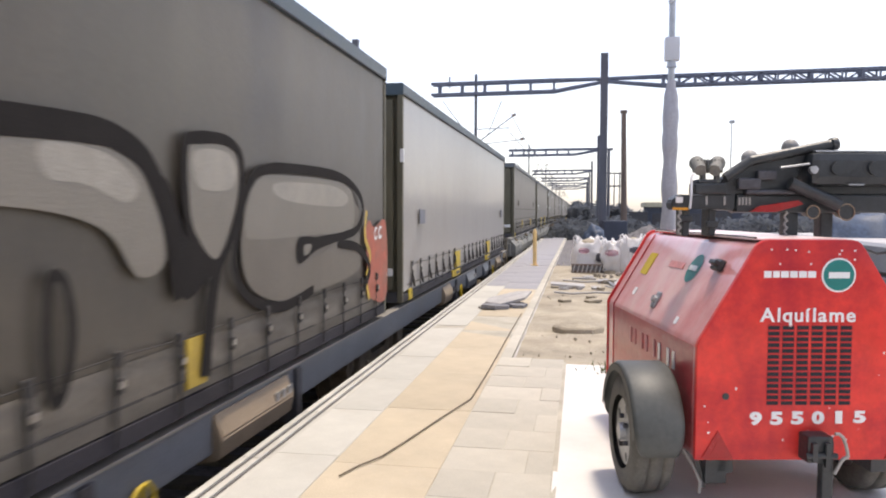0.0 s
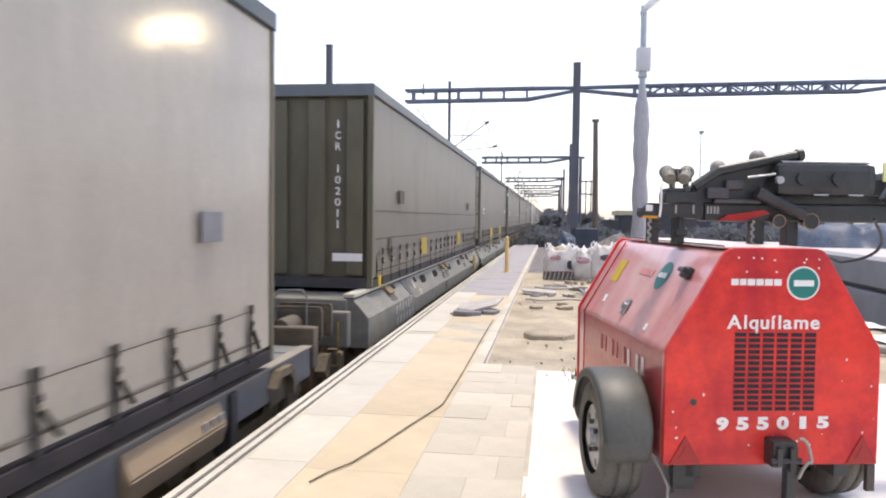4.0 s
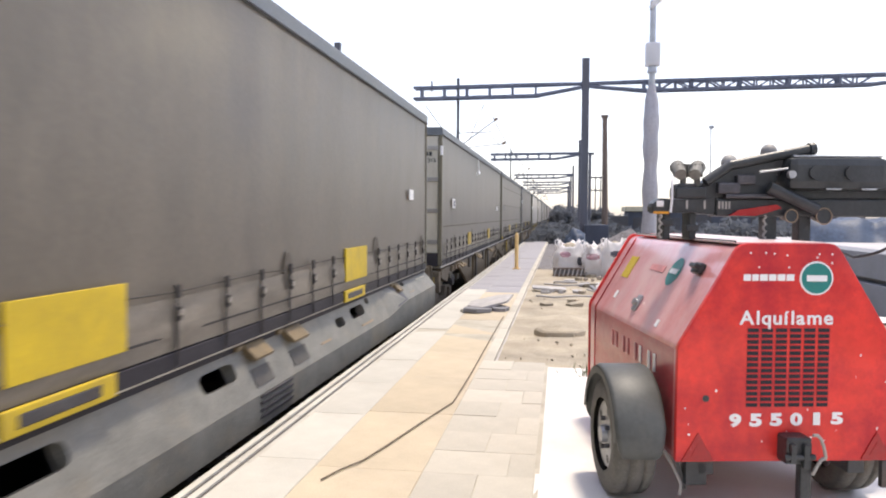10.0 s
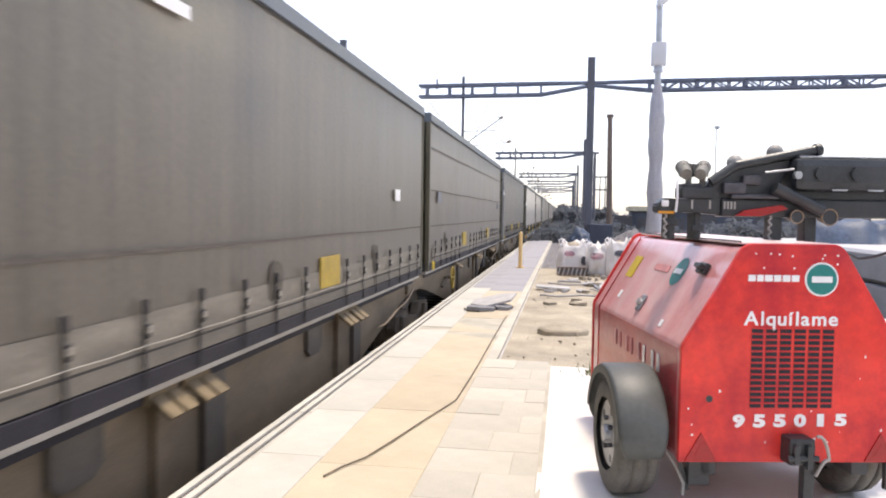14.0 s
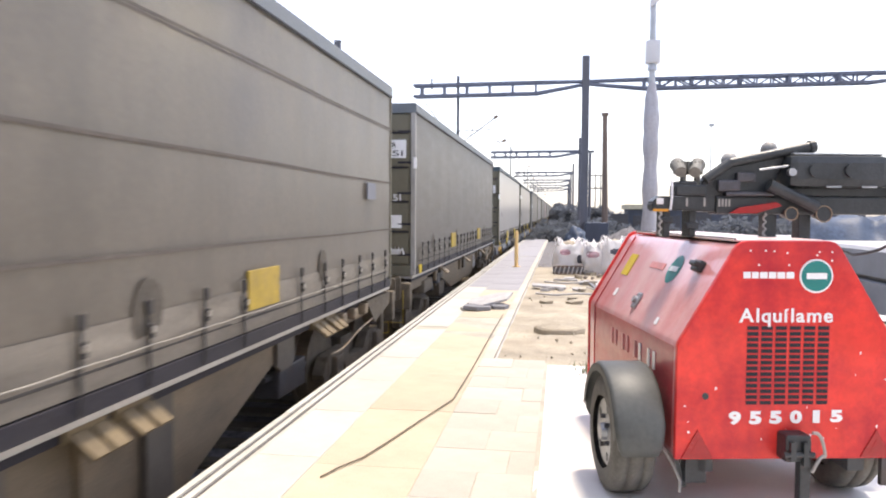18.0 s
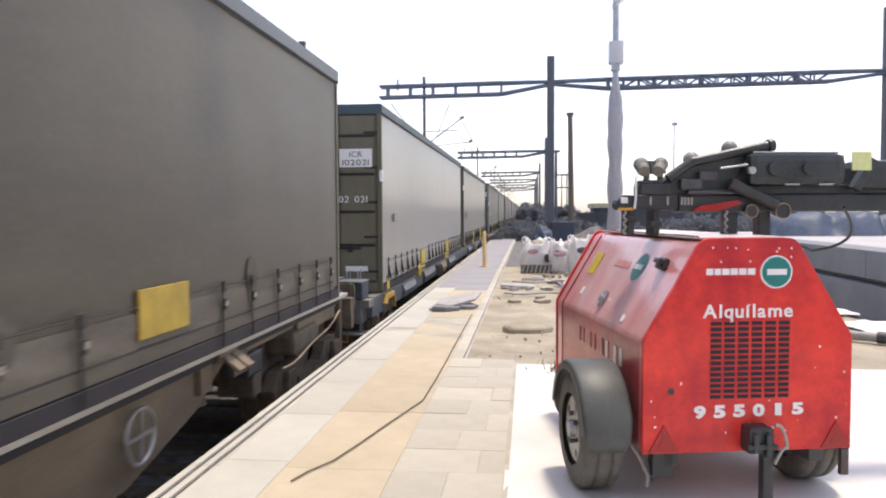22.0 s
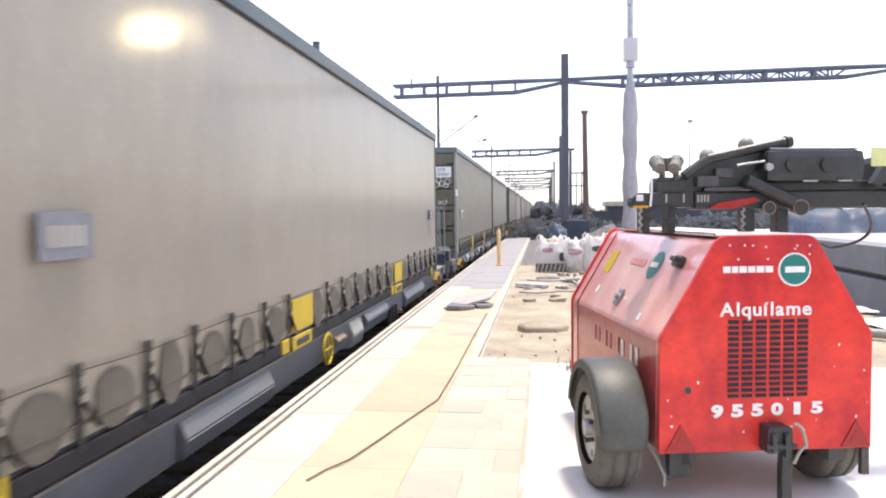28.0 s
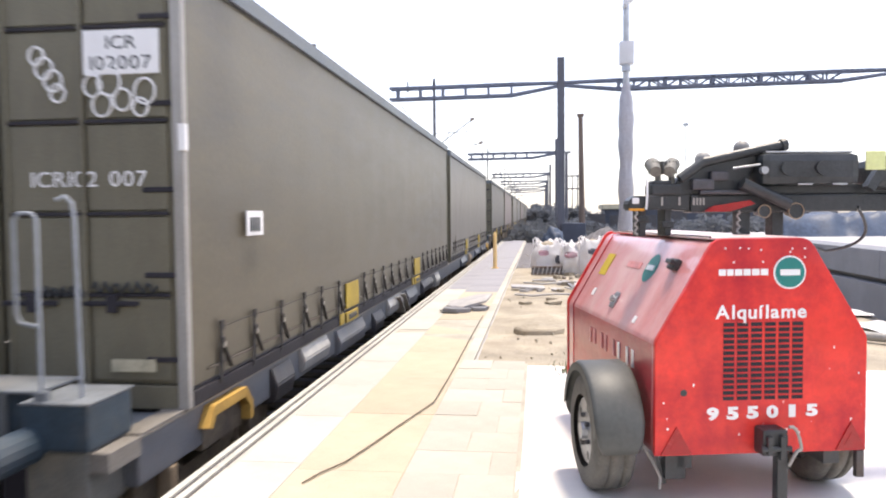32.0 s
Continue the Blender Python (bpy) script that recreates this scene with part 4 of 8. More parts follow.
        for y, d in ((0.75, 1), (L - 0.75, -1)):
            b2 = boxes((1.08, 1.14, *sorted((y, y + d * 0.14)), -0.48, 0.3), (0.95, 1.3, *sorted((y - d * 0.04, y + d * 0.26)), -0.52, -0.48), bevel=0.01)
            part("shunter_step", b2, BOGIE, th, "rusty brown step hanging at the wagon's end")
            if belly > -0.3:
                part("tool_box", boxes((0.85, 1.2, *sorted((y + d * 1.3, y + d * 2.2)), -0.02, 0.2), bevel=0.04), BOGIE, th, "dusty brown steel tool box")
                part("hose_box", boxes((0.9, 1.16, *sorted((y + d * 3.0, y + d * 3.35)), 0.0, 0.2), bevel=0.02), STEEL_DARK, th)
                continue
            b2 = bmesh.new()
            prism(b2, [(y + d * 0.1, 0.32), (y + d * 0.1, 0.16), (y + d * 0.9, 0.02), (y + d * 1.3, 0.32)], "x", 1.1, 1.24)
            part("end_gusset", b2, BOGIE, th)
            for k in range(3):
                part("lashing_lug", boxes((1.18, 1.27, y + d * (1.5 + 0.45 * k), y + d * (1.5 + 0.45 * k) + 0.16, 0.19, 0.31), bevel=0.02), mat, th)
    for y in bog:
        bogie(th, y, BOGIE)
        part("bolster_deck", boxes((-1.15, 1.15, y - 0.75, y + 0.75, deck - 0.28, deck - 0.06), bevel=0.02), mat, th)
    # ends: head stock, buffers, coupling, handrails
    for y, d in ((0.62, -1), (L - 0.62, 1)):
        low = style == "low"
        if low and s0 > 100 and d > 0:
            rear_end(th, y)
            continue
        if low and s0 > 100 and d < 0:
            front_end(th, y, s0 > 130)
            continue
        part("head_stock", boxes((-1.25, 1.25, y - 0.08, y + 0.08, -0.1, 0.3), bevel=0.02), WEB_PLATE if low else BOGIE if style == "belly" else mat, th)
        for sx in (-0.875, 0.875):
            b2 = bmesh.new()
            tube(b2, (sx, y, 0.26 - 0.0), (sx, y + d * 0.42, 0.26), 0.1, seg=16)
            box(b2, sx - 0.3, sx + 0.3, *sorted((y + d * 0.42, y + d * 0.47)), 0.08, 0.44, bevel=0.05)
            part("buffer", b2, WEB_PLATE if low else BOGIE, th)
        b2 = bmesh.new()
        bar(b2, (0, y, 0.24), (0, y + d * 0.55, 0.18), 0.1)
        tube(b2, (0, y + d * 0.5, 0.2), (0, y + d * 0.55, -0.15), 0.03)
        part("coupling", b2, BOGIE, th)
        for sx in (-0.95, 0.95):
            o = y + d * 0.12
            top = 0.58
            path_tube("handrail", [(sx - 0.16, o, 0.1), (sx - 0.16, o, top), (sx - 0.12, o, top + 0.06), (sx + 0.12, o, top + 0.06), (sx + 0.16, o, top), (sx + 0.16, o, 0.1)] if low else
                      [(sx - 0.2, o, 0.2), (sx - 0.2, o, -0.3), (sx + 0.2, o, -0.3), (sx + 0.2, o, 0.2)], 0.0095, WAGON_BLUE if low else YELLOW_DULL, th)
        if low:
            part("end_deck", boxes((-1.2, 1.2, *sorted((y, y - d * 0.9)), 0.02, 0.12), bevel=0.01), END_GREY, th)
            part("shunter_step", boxes((0.85, 1.25, *sorted((y, y - d * 0.35)), -0.55, -0.5), bevel=0.01), STEEL_GALV, th)
            b2 = bmesh.new()
            ya, yb = sorted((y - d * 0.12, y - d * 0.5))
            prism(b2, [(-0.75, 0.12), (-0.75, 0.5), (-0.4, 0.44), (0.1, 0.42), (0.6, 0.46), (0.85, 0.5), (0.85, 0.12)], "y", ya, yb)
            part("end_box", b2, WEB_PLATE, th, "dark grey steel box with a sagging rim")
            part("end_bracket", boxes((0.86, 0.95, ya, ya + 0.05, 0.1, 0.52), (0.86, 1.15, ya, ya + 0.3, 0.1, 0.13), bevel=0.006), END_GREY, th, "blue-grey upright bracket")
            corner_guard(th, y - d * 1.25, y - d * 0.75, BOGIE)
    return th


def corner_guard(th, ya, yb, mat=None):
    """An arched lashing guard on the side sill, painted amber on top."""
    a, b = sorted((ya, yb))
    bm = bmesh.new()
    prism(bm, [(a, -0.03), (a + 0.1, 0.1), (b - 0.12, 0.1), (b, -0.03), (b, -0.16), (b - 0.07, -0.16), (b - 0.07, -0.05), (b - 0.15, 0.03), (a + 0.12, 0.03), (a + 0.06, -0.05)], "x", 1.2, 1.31)
    part("corner_guard", bm, mat or AMBER_GUARD, th, "arched corner bracket" if mat else "amber-painted arched corner bracket")
    part("guard_web", boxes((1.1, 1.236, a + 0.06, b - 0.07, -0.2, 0.03)), BOGIE, th)


def buffer_pad(th, x, y, d, mat):
    bm = bmesh.new()
    tube(bm, (x, y, 0.18), (x, y + d * 0.7, 0.18), 0.1, seg=16)
    box(bm, x - 0.21, x + 0.21, *sorted((y + d * 0.7, y + d * 0.8)), -0.02, 0.37, bevel=0.07)
    part("buffer", bm, mat, th, "rounded buffer plate")


def hoop_rail(th, x, y, side, base):
    """A post with a hand loop on one side, and a taller bent rail beside it."""
    pts = [(x, y, base), (x, y, 1.38), (x + side * 0.03, y, 1.41), (x + side * 0.1, y, 1.41), (x + side * 0.13, y, 1.37), (x + side * 0.13, y, 0.88), (x + side * 0.11, y, 0.83), (x + side * 0.01, y, 0.81)]
    rail = path_tube("handrail", pts, 0.0105, RAIL_BLUE, th, "rubbed blue-grey bent hand rail")
    w = x + 0.2 if side > 0 else x + 0.15
    path_tube("rear_rail", [(w - 0.1, y + 0.1, 1.48), (w - 0.05, y + 0.1, 1.5), (w - 0.01, y + 0.1, 1.46), (w, y + 0.1, 1.38), (w + 0.015, y + 0.1, base)], 0.0115, RAIL_BLUE, rail)
    part("rail_foot", boxes((x - 0.035, x + 0.035, y - 0.03, y + 0.03, base - 0.01, base + 0.07), bevel=0.012), END_GREY, rail)


def rear_end(th, y):
    """The upright end plate with its tread on top, the gussets and rails; y is the plate's place."""
    part("end_plate", boxes((-1.26, 1.26, y - 0.03, y + 0.03, -0.04, 0.435), bevel=0.008), BUFFER, th, "dark blue upright end plate")
    bm = bmesh.new()
    box(bm, -1.26, 1.26, y - 0.05, y + 0.24, 0.436, 0.458)
    bmesh.ops.bevel(bm, geom=[e for e in bm.edges if abs(e.verts[0].co.z - e.verts[1].co.z) > 0.01 and e.verts[0].co.y > y], offset=0.12, segments=6, affect="EDGES")
    part("tread", bm, END_GREY, th, "pale dusty tread plate with round corners")
    part("tread_lip", boxes((-1.26, 1.26, y - 0.062, y - 0.051, 0.405, 0.462), bevel=0.003), END_GREY, th)
    for x in (-1.0, 0.96):
        bm = bmesh.new()
        prism(bm, [(y - 0.42, 0.121), (y - 0.08, 0.2), (y - 0.04, 0.4), (y - 0.031, 0.4), (y - 0.031, 0.121)], "x", x, x + 0.03)
        part("gusset", bm, END_GREY, th, "pale edged gusset plate")
    part("end_deck", boxes((-1.09, 1.09, y - 1.6, y - 0.031, 0.06, 0.12), bevel=0.006), END_GREY, th, "grey deck plate")
    part("deck_step", boxes((-0.4, 0.62, y - 0.9, y - 0.5, 0.121, 0.17), bevel=0.01), END_GREY, th)
    part("end_cap", boxes((1.232, 1.262, y - 0.34, y + 0.02, -0.02, 0.17), bevel=0.01), END_GREY, th)
    part("side_flange", boxes((1.1, 1.25, y - 1.35, y - 0.032, 0.142, 0.155), bevel=0.004), SILL_CAP, th)
    for x in (-0.875, 0.875):
        buffer_pad(th, x, y, 1, END_GREY)
    hoop_rail(th, 0.92, y + 0.06, 1, 0.458)
    hoop_rail(th, -1.0, y + 0.06, 1, 0.458)
    bm = bmesh.new()
    bar(bm, (0, y, 0.2), (0, y + 0.7, 0.14), 0.12)
    tube(bm, (0, y + 0.62, 0.16), (0, y + 0.68, -0.2), 0.03)
    part("coupling", bm, BOGIE, th)
    path_tube("brake_hose", [(0.3, y + 0.02, 0.2), (0.32, y + 0.25, 0.3), (0.34, y + 0.5, 0.22), (0.33, y + 0.62, -0.02), (0.3, y + 0.75, -0.1)], 0.025, RUBBER, th, "hanging black brake hose")
    corner_guard(th, y - 1.73, y - 1.13)


def front_end(th, y, tall):
    """The front platform: cross beam, side bin, step, rails."""
    part("head_stock", boxes((-1.2, 0.78, y - 0.06, y + 0.06, 0.16, 0.42), bevel=0.012), BUFFER, th, "dark blue cross beam")
    for x in (-1.0, -0.45, 0.1, 0.55):
        part("beam_rib", boxes((x, x + 0.03, y - 0.09, y - 0.061, 0.15, 0.43)), END_GREY, th)
    part("lower_beam", boxes((-1.15, 0.78, y - 0.02, y + 0.2, -0.22, 0.159)), UNDERSILL, th)
    part("beam_tread", boxes((-1.2, 0.78, y - 0.1, y + 0.3, 0.421, 0.44), bevel=0.005), END_GREY, th)
    bin_ = part("side_bin", boxes((0.79, 1.16, y - 0.24, y + 0.2, 0.15, 0.4), bevel=0.02), BUFFER, th, "dark blue steel bin beside the deck")
    part("bin_skirt", boxes((0.785, 1.14, y - 0.22, y + 0.18, -0.2, 0.149), bevel=0.02), WAGON_GREY, bin_, "dusty grey-brown lower part")
    part("bin_lid", boxes((0.78, 1.17, y - 0.25, y + 0.21, 0.4, 0.415), bevel=0.006), END_GREY, bin_)
    part("end_deck", boxes((-1.2, 1.09, y + 0.21, y + 1.0, 0.02, 0.12), bevel=0.01), END_GREY, th, "grey deck plate")
    part("side_flange", boxes((1.1, 1.25, y - 0.2, y + 0.13, 0.03, 0.142), bevel=0.006), SILL_CAP, th)
    part("side_flange", boxes((1.1, 1.25, y + 0.131, y + 0.7, 0.142, 0.155), bevel=0.004), SILL_CAP, th)
    step = part("shunter_step", boxes((0.72, 1.26, y - 0.34, y + 0.02, -0.35, -0.32), bevel=0.008), END_GREY, th, "pale dusty foot step")
    part("step_hanger", boxes((1.1, 1.13, y - 0.2, y - 0.16, -0.32, -0.1)), END_GREY, step)
    part("step_hanger", boxes((0.8, 0.83, y - 0.2, y - 0.16, -0.32, -0.1)), END_GREY, step)
    part("stay_post", boxes((1.14, 1.24, y + 0.5, y + 0.58, -0.4, -0.161), bevel=0.01), TAN_METAL, th, "pale upright stay below the sill")
    for x in (-0.875, 0.81):
        buffer_pad(th, x, y - 0.07, -1, BUFFER)
    if tall:
        hoop_rail(th, 0.88, y - 0.2, -1, 0.4)
        hoop_rail(th, -0.3, y - 0.08, -1, 0.42)
    else:
        for x, top in ((0.6, 0.82), (0.9, 0.56), (1.06, 0.58)):
            path_tube("handrail", [(x, y - 0.08, 0.41), (x, y - 0.08, top - 0.03), (x + 0.02, y - 0.06, top), (x + 0.02, y + 0.1, top), (x, y + 0.12, top - 0.03), (x, y + 0.12, 0.41)], 0.009, RAIL_BLUE, th, "short rubbed hand rail")
    path_tube("brake_hose", [(0.42, y - 0.1, 0.12), (0.42, y - 0.35, 0.28), (0.4, y - 0.55, 0.2), (0.36, y - 0.65, -0.05)], 0.03, RUBBER, th, "hanging black brake hose")
    corner_guard(th, y + 0.9, y + 1.7)


def wheel_ring(x, y, z, r):
    bm = bmesh.new()
    n = 18
    for i in range(n):
        a, b = 2 * math.pi * i / n, 2 * math.pi * (i + 1) / n
        tube(bm, (x, y + r * math.cos(a), z + r * math.sin(a)), (x, y + r * math.cos(b), z + r * math.sin(b)), 0.014, seg=6, caps=False)
    bar(bm, (x, y - r, z), (x, y + r, z), 0.02)
    bar(bm, (x, y, z - r), (x, y, z + r), 0.02)
    return bm


def spigot(y, w):
    """Folded spigots: tilted plates that hang from the flange on a bracket."""
    bm = bmesh.new()
    box(bm, 1.13, 1.2, y, y + w, 0.26, 0.335, bevel=0.006)
    for k in range(2):
        q = y + 0.02 + k * w * 0.52
        m = Matrix.Translation((1.2, q, 0.3)) @ Euler((0, radians(38), 0)).to_matrix().to_4x4()
        box(bm, 0.0, 0.17, 0.0, w * 0.4, -0.012, 0.014, bevel=0.004, m=m)
    return bm


# openings in the sloping panels: from, to, upper and lower edge as shares of the slope
POCKET_HOLES = ((2.94, 3.16, 0.12, 0.34), (4.75, 4.97, 0.14, 0.38), (5.35, 5.88, 0.2, 0.56), (6.77, 7.3, 0.22, 0.56), (8.78, 9.34, 0.22, 0.56), (10.6, 11.14, 0.24, 0.58), (12.58, 13.0, 0.12, 0.5), (14.45, 14.65, 0.1, 0.3),
                (16.62, 16.82, 0.12, 0.34), (18.34, 18.87, 0.2, 0.56), (20.34, 20.88, 0.22, 0.56), (22.2, 22.72, 0.22, 0.56), (25.13, 25.44, 0.3, 0.56), (25.72, 26.27, 0.2, 0.52), (26.42, 26.58, 0.1, 0.28), (28.4, 28.6, 0.1, 0.3))
BULGES = ((0.9, 3.65, 4.45), (30.5, 28.2, 27.2))        # the side stands out over the end bogies: full from, full to, gone at


def pocket_profile(y):
    """Top, fold and foot of a pocket wagon's side at y, in x and z."""
    w = 0.0
    for far, full, gone in BULGES:
        if min(far, full) <= y <= max(far, full):
            w = 1.0
        elif min(full, gone) < y < max(full, gone):
            w = max(w, (y - gone) / (full - gone))
    return (1.2, 0.42), (1.355 + 0.05 * w, 0.07 + 0.12 * w), (1.36 + 0.045 * w, -0.16)


def panel_plate(y0, y1, f0, f1):
    """A thin plate or patch on the sloping panel of a pocket wagon."""
    def at(y, f, o):
        top, low, foot = pocket_profile(y)
        return (top[0] + (low[0] - top[0]) * f + o * 0.91, y, top[1] + (low[1] - top[1]) * f + o * 0.42)
    bm = bmesh.new()
    top = [bm.verts.new(at(y, f, 0.006)) for y, f in ((y0, f0), (y1, f0), (y1, f1), (y0, f1))]
    low = [bm.verts.new(at(y, f, -0.004)) for y, f in ((y0, f0), (y1, f0), (y1, f1), (y0, f1))]
    bm.faces.new(top)
    for k in range(4):
        bm.faces.new((top[k], low[k], low[(k + 1) % 4], top[(k + 1) % 4]))
    bmesh.ops.recalc_face_normals(bm, faces=bm.faces[:])
    return bm


SILL_CAP = surface("worn_sill_cap", (0.24, 0.22, 0.19), 0.6, vary=0.25, scale=4, dirt=(0.1, 0.085, 0.07), dirt_amount=0.6, streak=(1, 0.3, 1))
SPIGOT = surface("brown_spigot_metal", (0.17, 0.125, 0.065), 0.7, vary=0.25, scale=6, dirt=(0.1, 0.08, 0.05), dirt_amount=0.6)
RAIL_WHITE = surface("worn_sun_white_rail", (0.55, 0.53, 0.47), 0.55, vary=0.2, scale=4, dirt=(0.2, 0.18, 0.14), dirt_amount=0.5, streak=(1, 0.3, 1))
AMBER_GUARD = surface("amber_guard_paint", (0.5, 0.3, 0.07), 0.6, vary=0.2, scale=5, dirt=(0.24, 0.15, 0.07), dirt_amount=0.6)
WEB_PLATE = surface("dark_web_plate", (0.105, 0.09, 0.07), 0.65, vary=0.25, scale=4, dirt=(0.2, 0.16, 0.1), dirt_amount=0.5)
SPIGOT_SHADE = surface("painted_spigot_shade", (0.075, 0.07, 0.062), 0.7, vary=0.35, scale=7, dirt=(0.14, 0.13, 0.11), dirt_amount=0.6)
CREAM = surface("cream_paint", (0.5, 0.46, 0.33), 0.7, vary=0.2, scale=8, dirt=(0.2, 0.18, 0.13), dirt_amount=0.6)


def pocket_side(a, b):
    """The sloping panel of a pocket wagon with openings cut through it, and the upright skirt below."""
    bm = bmesh.new()
    holes = [h for h in POCKET_HOLES if a + 0.3 < h[0] and h[1] < b - 0.2]

    def at(y, f):
        top, low, foot = pocket_profile(y)
        return (top[0] + (low[0] - top[0]) * f, y, top[1] + (low[1] - top[1]) * f)

    def quad(*ps):
        bm.faces.new([bm.verts.new(p) for p in ps])

    def foot(y, inset=0.0):
        p = pocket_profile(y)[2]
        lift = max(0.0, 0.75 - abs(y - (b if b < 16 else a))) * 0.16     # the skirt rises towards the joint
        return (p[0] - inset, y, p[1] + lift)
    bends = [q for q in (3.65, 4.45, 27.2, 28.2, b - 0.75 if b < 16 else a + 0.75) if a < q < b]
    cuts = sorted({a, b, *bends, *[v for h in holes for v in h[:2]]})
    for y0, y1 in zip(cuts, cuts[1:]):
        hole = next((h for h in holes if abs(h[0] - y0) < 1e-6), None)
        if hole:
            f0, f1 = hole[2:]
            quad(at(y0, 0), at(y0, f0), at(y1, f0), at(y1, 0))
            quad(at(y0, f1), at(y0, 1), at(y1, 1), at(y1, f1))
            c, cf = min(0.08, (y1 - y0) * 0.3), (f1 - f0) * 0.32
            for yy, e in ((y0, 1), (y1, -1)):
                for ff, g in ((f0, 1), (f1, -1)):
                    mid = (yy + e * c * 0.3, ff + g * cf * 0.3)
                    bm.faces.new([bm.verts.new(at(*p)) for p in ((yy, ff), (yy + e * c, ff), mid)])
                    bm.faces.new([bm.verts.new(at(*p)) for p in ((yy, ff), mid, (yy, ff + g * cf))])
            for p, q in (((y0, f0), (y1, f0)), ((y0, f1), (y1, f1)), ((y0, f0), (y0, f1)), ((y1, f0), (y1, f1))):
                pa, pb = at(*p), at(*q)
                quad(pa, pb, (pb[0] - 0.09, pb[1], pb[2] - 0.035), (pa[0] - 0.09, pa[1], pa[2] - 0.035))
        else:
            quad(at(y0, 0), at(y0, 1), at(y1, 1), at(y1, 0))
        quad(at(y0, 1), foot(y0), foot(y1), at(y1, 1))
        quad(foot(y0), foot(y0, 0.3), foot(y1, 0.3), foot(y1))
    for yy in (a, b):
        top, low, _ = pocket_profile(yy)
        quad((top[0], yy, top[1]), (low[0], yy, low[1]), foot(yy), foot(yy, 0.3), (1.05, yy, top[1]))
    bmesh.ops.recalc_face_normals(bm, faces=bm.faces[:])
    return bm


def slope_spigot(y, w):
    """A container spigot folded down over the sloping panel."""
    bm = bmesh.new()
    prism(bm, [(1.17, 0.43), (1.24, 0.425), (1.335, 0.335), (1.33, 0.315), (1.26, 0.33), (1.2, 0.38)], "y", y + 0.05, y + w - 0.04)
    box(bm, 1.18, 1.25, y - 0.1, y + 0.02, 0.4, 0.44, bevel=0.012)
    tube(bm, (1.2, y - 0.14, 0.43), (1.2, y + w + 0.1, 0.43), 0.018, seg=8)
    return bm


def train():
    lo = "taupe"
    T = "curtain-sided swap body with "
    C = {}
    C[0] = container(-5.0, 8.7, 0.2, 3.03, "soot", "bulkhead", strap="plain", roof=ROOF_DARK, dull=True, pad_width=0.24, pads=(4.2, 9.16), label="grey-brown " + T + "large graffiti on its tarpaulin")
    C[1] = container(9.55, 23.15, 0.2, 3.0, "pale", "bulkhead", strap="fork", roof=ROOF_DARK, pads=(4.48, 9.3), label="pale grey " + T + "forked dark straps")
    C[2] = container(26.6, 40.05, 0.47, 3.04, "taupe", "bulkhead", seams=(0.62, 0.98), dull=True, pads=(3.92, 9.03), label="brown-grey " + T + "seams across its tarpaulin")
    C[3] = container(41.45, 55.35, 0.47, 3.02, "taupe", "doors_white", pad_width=0.88, pads=(4.44, 9.4), label="brown-grey " + T + "cream rear doors")
    C[4] = container(57.0, 71.4, 0.4, 3.02, "streaky", "doors_white", seams=(0.75,), dull=True, rope=True, pads=(4.47, 9.56), label="streaky brown-grey " + T + "cream rear doors")
    C[5] = container(72.0, 86.1, 0.4, 3.02, "taupe", "bulkhead", seams=(0.75, 1.35, 2.05), dull=True, rope=True, pads=(4.5, 9.65), label="brown-grey " + T + "seams across its tarpaulin")
    C[6] = container(87.78, 101.5, 0.4, 3.05, "brown", "doors_olive", dull=True, pale_post=True, pad_width=0.64, pads=(4.28, 9.3), label="dark brown " + T + "olive rear doors")
    C[7] = container(104.2, 118.4, 0.17, 3.05, "pale", "doors_olive", strap="fork", roof=ROOF_DARK, pads=(4.57, 9.53), label="nearly white " + T + "olive rear doors")
    C[8] = container(119.35, 133.1, 0.17, 3.02, "beige", "bulkhead", strap="fork", grime=True, roof=ROOF_DARK, pads=(4.55, 9.33), label="beige " + T + "an olive front wall")
    C[9] = container(137.1, 151.35, 0.15, 3.08, "olive", "doors_olive", strap="fork", pale_post=True, pads=(4.33, 9.3), label="olive-brown " + T + "olive rear doors with white graffiti")
    far = [(151.95, 165.7, "taupe"), (169.6, 183.2, "brown"), (184.1, 197.8, "mauve"), (201, 214.7, "taupe"), (215.6, 229.2, "brown"), (232.4, 246, "mauve"), (247, 260.6, "taupe"), (264, 277.6, "brown"), (278.5, 292, "taupe")]
    for i, (a, b, c) in enumerate(far):
        C[10 + i] = container(a, b, 0.17, 3.03, c, ("bulkhead", "doors_olive")[i % 2], strap="plain" if i < 2 else "far", label=c + " " + T + "a dusty tarpaulin")
    W = "container wagon "
    wagon(-7.4, 25.0, "low", (16.5,), "slate-grey low articulated " + W)
    wagon(25.0, 56.4, "pocket", (15.7,), "grey pocket wagon with openings in its sloping sides")
    wagon(56.4, 87.0, "belly", (15.3,), "brown fish-bellied " + W)
    wagon(87.0, 102.9, "belly", (), "dusty tan " + W + "with brake gear below", -0.02)
    wagon(102.9, 135.2, "low", (16.0,), "slate-grey low articulated " + W, spots=((3.4, 1.5, 0.1, -0.15, "slate"), (6.2, 1.85, 0.15, -0.14, "slate"), (9.3, 1.3, 0.12, -0.2, "tan"), (11.4, 1.9, 0.1, -0.18, "slate"),
          (18.6, 1.6, 0.1, -0.15, "slate"), (22.2, 0.4, 0.03, -0.05, "tan"), (22.85, 0.55, 0.1, -0.2, "pale"), (23.6, 1.4, 0.1, -0.08, "slate"), (26.4, 2.0, 0.1, -0.16, "slate")))
